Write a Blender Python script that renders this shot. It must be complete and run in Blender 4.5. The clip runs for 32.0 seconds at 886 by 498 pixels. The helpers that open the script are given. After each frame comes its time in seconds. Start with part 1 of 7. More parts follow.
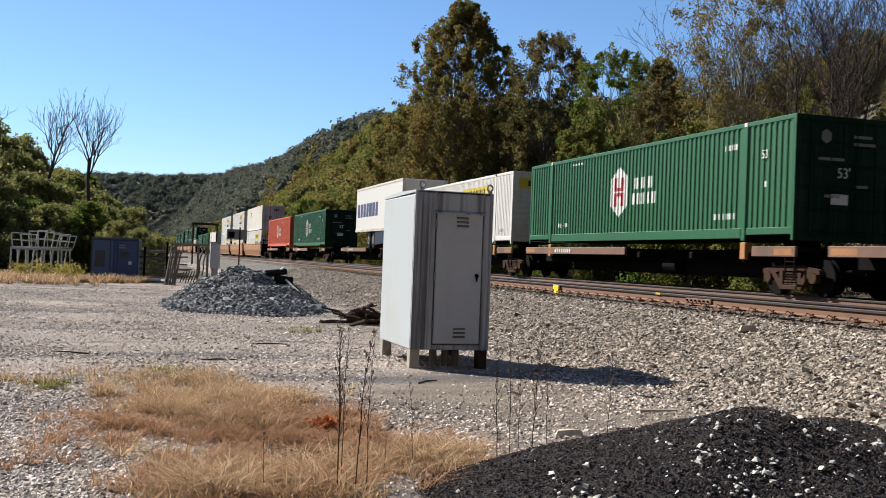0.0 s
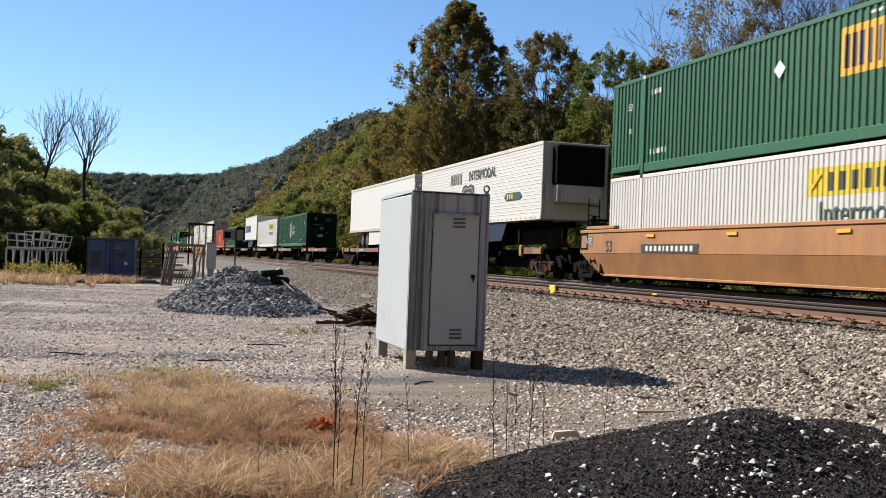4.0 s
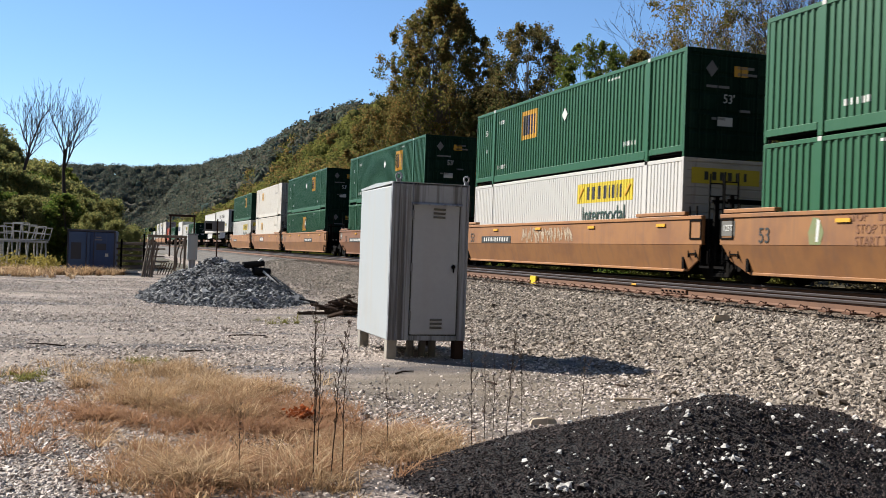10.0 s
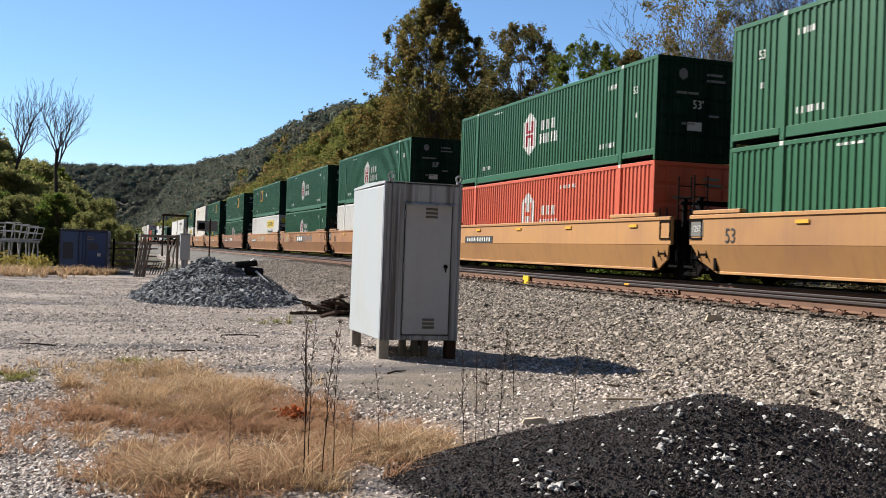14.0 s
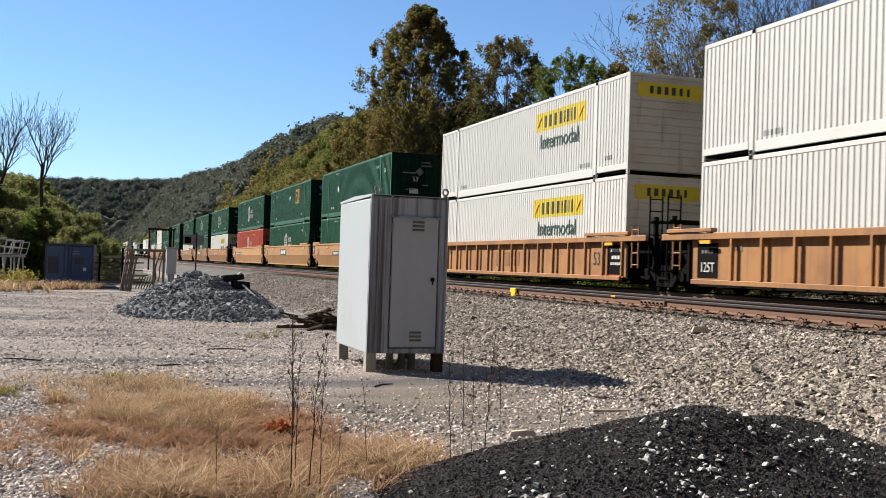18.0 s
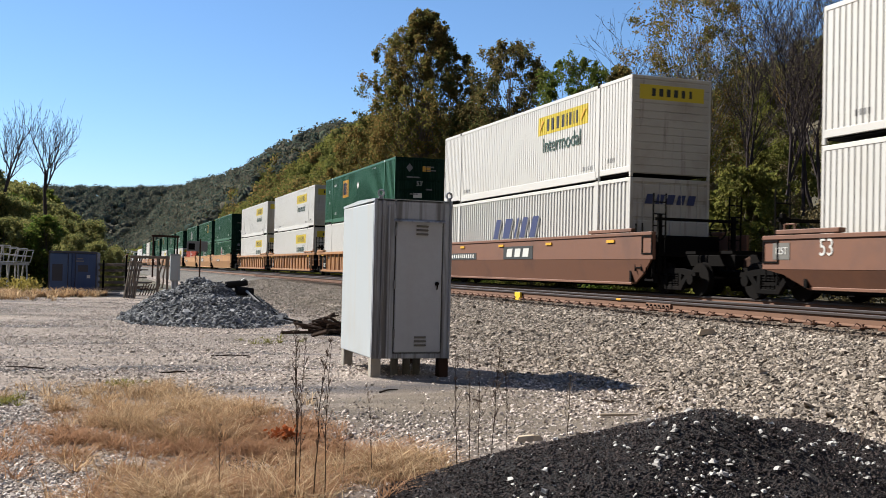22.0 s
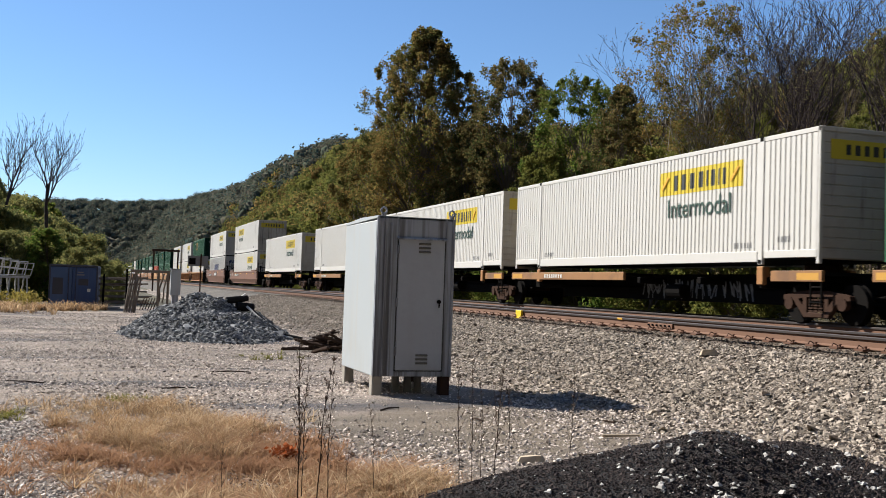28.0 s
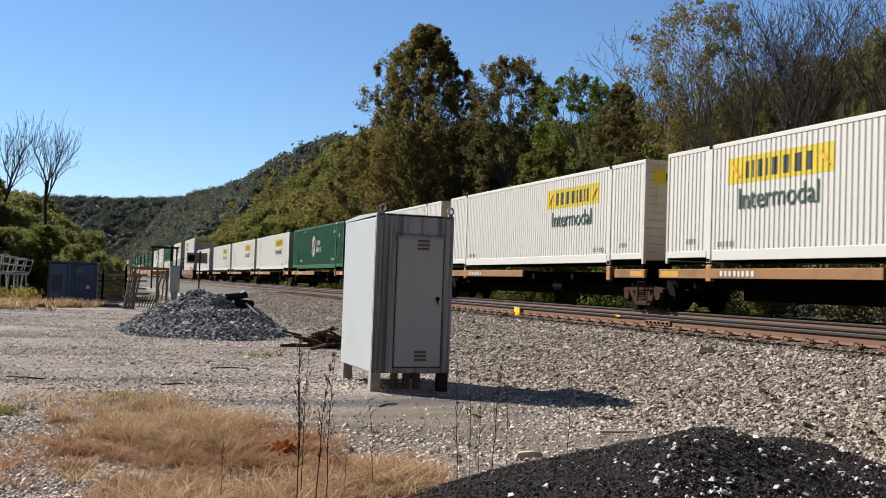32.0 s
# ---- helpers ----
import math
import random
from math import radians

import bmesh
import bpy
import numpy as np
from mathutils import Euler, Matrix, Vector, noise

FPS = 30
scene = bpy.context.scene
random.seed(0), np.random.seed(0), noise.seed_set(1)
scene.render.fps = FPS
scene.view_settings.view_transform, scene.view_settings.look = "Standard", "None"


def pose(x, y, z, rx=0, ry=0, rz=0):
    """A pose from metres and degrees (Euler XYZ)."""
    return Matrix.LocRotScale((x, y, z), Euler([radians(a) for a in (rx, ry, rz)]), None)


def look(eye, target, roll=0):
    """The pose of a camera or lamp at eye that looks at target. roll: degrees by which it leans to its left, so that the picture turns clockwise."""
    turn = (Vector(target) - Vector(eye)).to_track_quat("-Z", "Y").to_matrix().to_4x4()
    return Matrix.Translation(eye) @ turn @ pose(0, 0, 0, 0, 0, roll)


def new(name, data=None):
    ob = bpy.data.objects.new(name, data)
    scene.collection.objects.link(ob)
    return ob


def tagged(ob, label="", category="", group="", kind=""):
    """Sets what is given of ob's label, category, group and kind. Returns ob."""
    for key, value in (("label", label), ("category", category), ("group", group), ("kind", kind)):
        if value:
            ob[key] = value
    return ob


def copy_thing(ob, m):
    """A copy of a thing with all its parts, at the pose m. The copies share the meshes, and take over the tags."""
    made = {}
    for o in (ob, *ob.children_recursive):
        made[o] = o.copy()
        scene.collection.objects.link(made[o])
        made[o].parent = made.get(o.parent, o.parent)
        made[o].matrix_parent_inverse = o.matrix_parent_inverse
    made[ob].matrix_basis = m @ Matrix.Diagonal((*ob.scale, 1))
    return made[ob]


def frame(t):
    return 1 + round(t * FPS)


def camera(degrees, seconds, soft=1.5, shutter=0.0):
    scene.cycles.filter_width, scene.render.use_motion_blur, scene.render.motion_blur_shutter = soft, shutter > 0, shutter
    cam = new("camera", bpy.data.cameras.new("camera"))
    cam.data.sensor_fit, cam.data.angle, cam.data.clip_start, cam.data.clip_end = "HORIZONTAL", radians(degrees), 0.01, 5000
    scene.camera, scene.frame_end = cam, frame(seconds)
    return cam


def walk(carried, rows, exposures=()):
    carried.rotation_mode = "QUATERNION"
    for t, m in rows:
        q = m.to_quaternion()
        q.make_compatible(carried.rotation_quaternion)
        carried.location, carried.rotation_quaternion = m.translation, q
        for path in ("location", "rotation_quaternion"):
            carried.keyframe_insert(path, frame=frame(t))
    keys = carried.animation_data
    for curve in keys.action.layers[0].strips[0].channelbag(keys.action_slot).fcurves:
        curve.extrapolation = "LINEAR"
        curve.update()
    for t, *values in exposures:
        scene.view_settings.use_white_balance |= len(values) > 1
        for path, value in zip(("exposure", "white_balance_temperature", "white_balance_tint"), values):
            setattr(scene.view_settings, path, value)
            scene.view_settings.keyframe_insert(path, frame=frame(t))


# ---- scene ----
SECONDS = 32.0
cam = camera(46.75, SECONDS, 0.9, 0.12)


def view(yaw, pitch, roll, x, y, z):
    """A camera pose: yaw to the right of +y, pitch upwards, roll as look() takes it."""
    a, b = radians(yaw), radians(pitch)
    way = Vector((math.sin(a) * math.cos(b), math.cos(a) * math.cos(b), math.sin(b)))
    eye = Vector((x, y, z))
    return look(eye, eye + way * 10, roll)


walk(cam, [
    (0, view(16.83, 0.64, 2.18, -0.001, 0.002, 1.499)), (0.5, view(16.85, 0.64, 2.20, -0.002, 0.005, 1.499)), (1, view(16.86, 0.65, 2.20, 0.000, 0.012, 1.498)),
    (1.5, view(16.86, 0.67, 2.19, 0.003, 0.016, 1.498)), (2, view(16.86, 0.67, 2.20, 0.004, 0.019, 1.499)), (2.5, view(16.86, 0.67, 2.20, 0.005, 0.025, 1.501)),
    (3, view(16.87, 0.65, 2.24, 0.006, 0.030, 1.503)), (3.5, view(16.93, 0.65, 2.19, 0.007, 0.034, 1.505)), (5.5, view(17.32, 0.69, 2.25, 0.010, 0.003, 1.499)),
    (6, view(17.35, 0.64, 2.19, 0.010, -0.001, 1.498)), (6.5, view(17.36, 0.58, 2.16, 0.009, -0.003, 1.497)), (7, view(17.35, 0.54, 2.15, 0.011, -0.000, 1.496)),
    (7.5, view(17.33, 0.50, 2.09, 0.012, 0.005, 1.496)), (8, view(17.31, 0.47, 2.08, 0.010, -0.003, 1.496)), (8.5, view(17.42, 0.38, 2.07, 0.007, -0.024, 1.496)),
    (9, view(17.64, 0.32, 2.04, 0.005, -0.048, 1.496)), (9.5, view(17.85, 0.26, 2.06, 0.004, -0.068, 1.497)), (10, view(18.03, 0.20, 2.05, 0.006, -0.077, 1.497)),
    (10.5, view(18.17, 0.14, 1.96, 0.010, -0.073, 1.497)), (11, view(18.21, 0.13, 1.97, 0.015, -0.059, 1.494)), (11.5, view(18.19, 0.09, 1.95, 0.017, -0.043, 1.492)),
    (12, view(18.18, 0.09, 1.95, 0.019, -0.027, 1.492)), (12.5, view(18.13, 0.06, 2.01, 0.021, -0.015, 1.492)), (13, view(18.12, 0.07, 2.03, 0.023, -0.014, 1.491)),
    (13.5, view(18.23, 0.13, 2.07, 0.023, -0.035, 1.490)), (14, view(18.40, 0.22, 2.09, 0.024, -0.066, 1.492)), (14.5, view(18.61, 0.30, 2.04, 0.023, -0.090, 1.494)),
    (16.5, view(19.22, 0.66, 1.95, 0.018, -0.147, 1.488)), (17, view(19.20, 0.77, 1.88, 0.020, -0.133, 1.488)), (17.5, view(19.15, 0.88, 1.88, 0.022, -0.111, 1.489)),
    (18, view(19.09, 0.96, 1.84, 0.023, -0.090, 1.493)), (18.5, view(19.04, 1.08, 1.82, 0.025, -0.078, 1.497)), (19, view(19.00, 1.19, 1.64, 0.027, -0.067, 1.499)),
    (19.5, view(18.95, 1.28, 1.55, 0.032, -0.052, 1.496)), (20, view(18.92, 1.33, 1.43, 0.038, -0.041, 1.492)), (20.5, view(18.89, 1.29, 1.30, 0.044, -0.033, 1.490)),
    (21, view(18.89, 1.24, 1.25, 0.048, -0.025, 1.489)), (21.5, view(18.87, 1.24, 1.35, 0.049, -0.015, 1.488)), (22, view(18.87, 1.21, 1.37, 0.048, -0.001, 1.487)),
    (22.5, view(18.86, 1.20, 1.44, 0.046, 0.014, 1.486)), (23, view(18.85, 1.20, 1.47, 0.045, 0.022, 1.486)), (23.5, view(18.84, 1.24, 1.55, 0.042, 0.018, 1.489)),
    (24, view(18.84, 1.40, 1.53, 0.039, 0.010, 1.492)), (24.5, view(18.83, 1.58, 1.61, 0.035, 0.005, 1.493)), (25, view(18.84, 1.77, 1.72, 0.032, 0.004, 1.494)),
    (25.5, view(18.83, 1.88, 1.69, 0.031, 0.005, 1.495)), (27.5, view(18.83, 2.17, 1.94, 0.025, 0.026, 1.500)), (28, view(18.83, 2.15, 1.93, 0.024, 0.025, 1.502)),
    (28.5, view(18.83, 2.16, 1.94, 0.020, 0.017, 1.503)), (29, view(18.86, 2.13, 2.02, 0.016, 0.006, 1.503)), (29.5, view(18.86, 2.11, 1.99, 0.013, -0.005, 1.501)),
    (30, view(18.88, 2.07, 1.96, 0.010, -0.018, 1.500)), (30.5, view(18.89, 2.03, 1.96, 0.008, -0.029, 1.499)), (31, view(18.88, 2.02, 1.98, 0.007, -0.035, 1.498)),
    (31.5, view(18.90, 2.02, 2.00, 0.006, -0.037, 1.497)), (32, view(18.90, 2.01, 2.01, 0.005, -0.036, 1.496)),
], exposures=[(0, 1.24, 6300, 10), (14, 1.24, 6300, 10), (19, 1.22, 6300, 10), (25, 1.22, 6300, 10), (28, 1.15, 6300, 10), (SECONDS, 1.07, 6300, 10)])

# ---- daylight ----
SUN_TURN, SUN_UP = -43.0, 41.0          # degrees from +y, and above the horizon
sun_way = Vector((math.sin(radians(SUN_TURN)) * math.cos(radians(SUN_UP)),
                  math.cos(radians(SUN_TURN)) * math.cos(radians(SUN_UP)), math.sin(radians(SUN_UP))))
sun = new("sun", bpy.data.lights.new("sun", "SUN"))
sun.data.energy, sun.data.angle, sun.data.color = 5.0, radians(0.53), (1.0, 0.93, 0.82)
sun.matrix_world = look(sun_way * 50, (0, 0, 0))
world = bpy.data.worlds.new("sky")
scene.world = world
world.use_nodes = True
wn = world.node_tree.nodes
sky = wn.new("ShaderNodeTexSky")
sky.sky_type, sky.sun_disc = "NISHITA", False
sky.sun_elevation, sky.sun_rotation = radians(SUN_UP), radians(SUN_TURN)
sky.air_density, sky.dust_density, sky.ozone_density = 1.0, 0.0, 7.0
wn["Background"].inputs["Strength"].default_value = 0.0605
world.node_tree.links.new(sky.outputs[0], wn["Background"].inputs[0])


# ---- materials ----
def shader(name):
    m = bpy.data.materials.new(name)
    m.use_nodes = True
    nt = m.node_tree
    return m, nt, nt.nodes["Principled BSDF"]


def node(nt, kind, **values):
    n = nt.nodes.new(kind)
    for k, v in values.items():
        n.inputs[k].default_value = v
    return n


def blend(nt, fac, a, b, mode="MIX"):
    """Mix two colours; each of fac, a, b is a socket or a value. Returns the socket."""
    n = nt.nodes.new("ShaderNodeMix")
    n.data_type, n.blend_type = "RGBA", mode
    for socket, value in ((n.inputs[0], fac), (n.inputs[6], a), (n.inputs[7], b)):
        if isinstance(value, bpy.types.NodeSocket):
            nt.links.new(value, socket)
        elif isinstance(value, (int, float)):
            socket.default_value = value
        else:
            socket.default_value = (*value, 1)
    return n.outputs[2]


def ramp(nt, socket, lo, hi):
    n = nt.nodes.new("ShaderNodeMapRange")
    n.inputs[1].default_value, n.inputs[2].default_value = lo, hi
    nt.links.new(socket, n.inputs[0])
    return n.outputs[0]


def noise_tex(nt, scale, detail=4.0, rough=0.6, stretch=None):
    n = node(nt, "ShaderNodeTexNoise", Scale=scale, Detail=detail, Roughness=rough)
    c = nt.nodes.new("ShaderNodeTexCoord")
    if stretch:
        mp = nt.nodes.new("ShaderNodeMapping")
        mp.inputs["Scale"].default_value = stretch
        nt.links.new(c.outputs["Object"], mp.inputs[0])
        nt.links.new(mp.outputs[0], n.inputs["Vector"])
    else:
        nt.links.new(c.outputs["Object"], n.inputs["Vector"])
    return n.outputs["Fac"]


def bump(nt, bsdf, socket, strength, distance):
    b = node(nt, "ShaderNodeBump", Strength=strength, Distance=distance)
    nt.links.new(socket, b.inputs["Height"])
    nt.links.new(b.outputs[0], bsdf.inputs["Normal"])


TONE = 0.70             # all paints and stones, against the strength of the sun


def surface(name, base, rough=0.6, metal=0.0, second=None, amount=0.5, scale=3.0, fine=40.0, relief=0.2, depth=0.004,
            streak=None, streak_amount=0.0, vary=0.06, spots=(0.52, 0.72), runs=(0.5, 0.75), comb=11.0):
    """A paint, metal, wood or stone: two scales of blotches, fine relief, run-down streaks, a little difference from piece to piece."""
    m, nt, p = shader(name)
    base = tuple(c * TONE for c in base)
    second = tuple(c * TONE for c in second) if second else tuple(c * 0.55 for c in base)
    big = ramp(nt, noise_tex(nt, scale), *spots)
    small = noise_tex(nt, fine, 6.0, 0.7)
    half = nt.nodes.new("ShaderNodeMath")
    half.operation = "MULTIPLY"
    half.inputs[1].default_value = amount
    nt.links.new(big, half.inputs[0])
    col = blend(nt, half.outputs[0], base, second)
    col = blend(nt, 0.35, col, blend(nt, small, tuple(c * 0.7 for c in base), tuple(min(1, c * 1.25) for c in base)))
    if streak:
        run = ramp(nt, noise_tex(nt, 1.0, 5.0, 0.65, (comb, comb, 0.28)), *runs)
        k = nt.nodes.new("ShaderNodeMath")
        k.operation = "MULTIPLY"
        k.inputs[1].default_value = streak_amount
        nt.links.new(run, k.inputs[0])
        col = blend(nt, k.outputs[0], col, streak)
    info = nt.nodes.new("ShaderNodeObjectInfo")
    hsv = nt.nodes.new("ShaderNodeHueSaturation")
    nt.links.new(ramp_to(nt, info.outputs["Random"], 1 - vary, 1 + vary), hsv.inputs["Value"])
    nt.links.new(col, hsv.inputs["Color"])
    nt.links.new(hsv.outputs[0], p.inputs["Base Color"])
    nt.links.new(ramp_to(nt, small, max(0, rough - 0.12), min(1, rough + 0.15)), p.inputs["Roughness"])
    p.inputs["Metallic"].default_value = metal
    if relief:
        bump(nt, p, small, relief, depth)
    return m


def ramp_to(nt, socket, lo, hi):
    n = nt.nodes.new("ShaderNodeMapRange")
    n.inputs[3].default_value, n.inputs[4].default_value = lo, hi
    nt.links.new(socket, n.inputs[0])
    return n.outputs[0]


def leaf_stuff(name, tints, glow=0.3):
    """Leaves: each island of the mesh takes its own tint; some light passes through."""
    m, nt, p = shader(name)
    geo = nt.nodes.new("ShaderNodeNewGeometry")
    cr = nt.nodes.new("ShaderNodeValToRGB")
    while len(cr.color_ramp.elements) < len(tints):
        cr.color_ramp.elements.new(0.5)
    for i, (e, c) in enumerate(zip(cr.color_ramp.elements, tints)):
        e.position, e.color = i / max(1, len(tints) - 1), (*(q * 0.86 for q in c), 1)
    mixed = nt.nodes.new("ShaderNodeMath")
    mixed.operation = "ADD"
    half = nt.nodes.new("ShaderNodeMath")
    half.operation = "MULTIPLY"
    half.inputs[1].default_value = 0.55
    nt.links.new(geo.outputs["Random Per Island"], half.inputs[0])
    nt.links.new(half.outputs[0], mixed.inputs[0])
    patch = ramp(nt, noise_tex(nt, 0.35, 2.0), 0.3, 0.7)
    part_of = nt.nodes.new("ShaderNodeMath")
    part_of.operation = "MULTIPLY"
    part_of.inputs[1].default_value = 0.45
    nt.links.new(patch, part_of.inputs[0])
    nt.links.new(part_of.outputs[0], mixed.inputs[1])
    nt.links.new(mixed.outputs[0], cr.inputs[0])
    nt.links.new(cr.outputs[0], p.inputs["Base Color"])
    p.inputs["Roughness"].default_value = 0.9
    p.inputs["Specular IOR Level"].default_value = 0.02
    t = nt.nodes.new("ShaderNodeBsdfTranslucent")
    nt.links.new(cr.outputs[0], t.inputs[0])
    mix = nt.nodes.new("ShaderNodeMixShader")
    mix.inputs[0].default_value = glow
    nt.links.new(p.outputs[0], mix.inputs[1])
    nt.links.new(t.outputs[0], mix.inputs[2])
    nt.links.new(mix.outputs[0], nt.nodes["Material Output"].inputs[0])
    return m


def stones(name, tints, rough=0.9):
    """Loose stones: each takes its own tint, with fine grain."""
    m, nt, p = shader(name)
    geo = nt.nodes.new("ShaderNodeNewGeometry")
    cr = nt.nodes.new("ShaderNodeValToRGB")
    while len(cr.color_ramp.elements) < len(tints):
        cr.color_ramp.elements.new(0.5)
    for i, (e, c) in enumerate(zip(cr.color_ramp.elements, tints)):
        e.position, e.color = i / max(1, len(tints) - 1), (*(q * TONE for q in c), 1)
    nt.links.new(geo.outputs["Random Per Island"], cr.inputs[0])
    small = noise_tex(nt, 60.0, 5.0, 0.7)
    nt.links.new(blend(nt, 1.0, cr.outputs[0], blend(nt, small, (0.35, 0.35, 0.35), (1.4, 1.4, 1.4)), "MULTIPLY"), p.inputs["Base Color"])
    p.inputs["Roughness"].default_value = rough
    p.inputs["Specular IOR Level"].default_value = 0.2
    return m


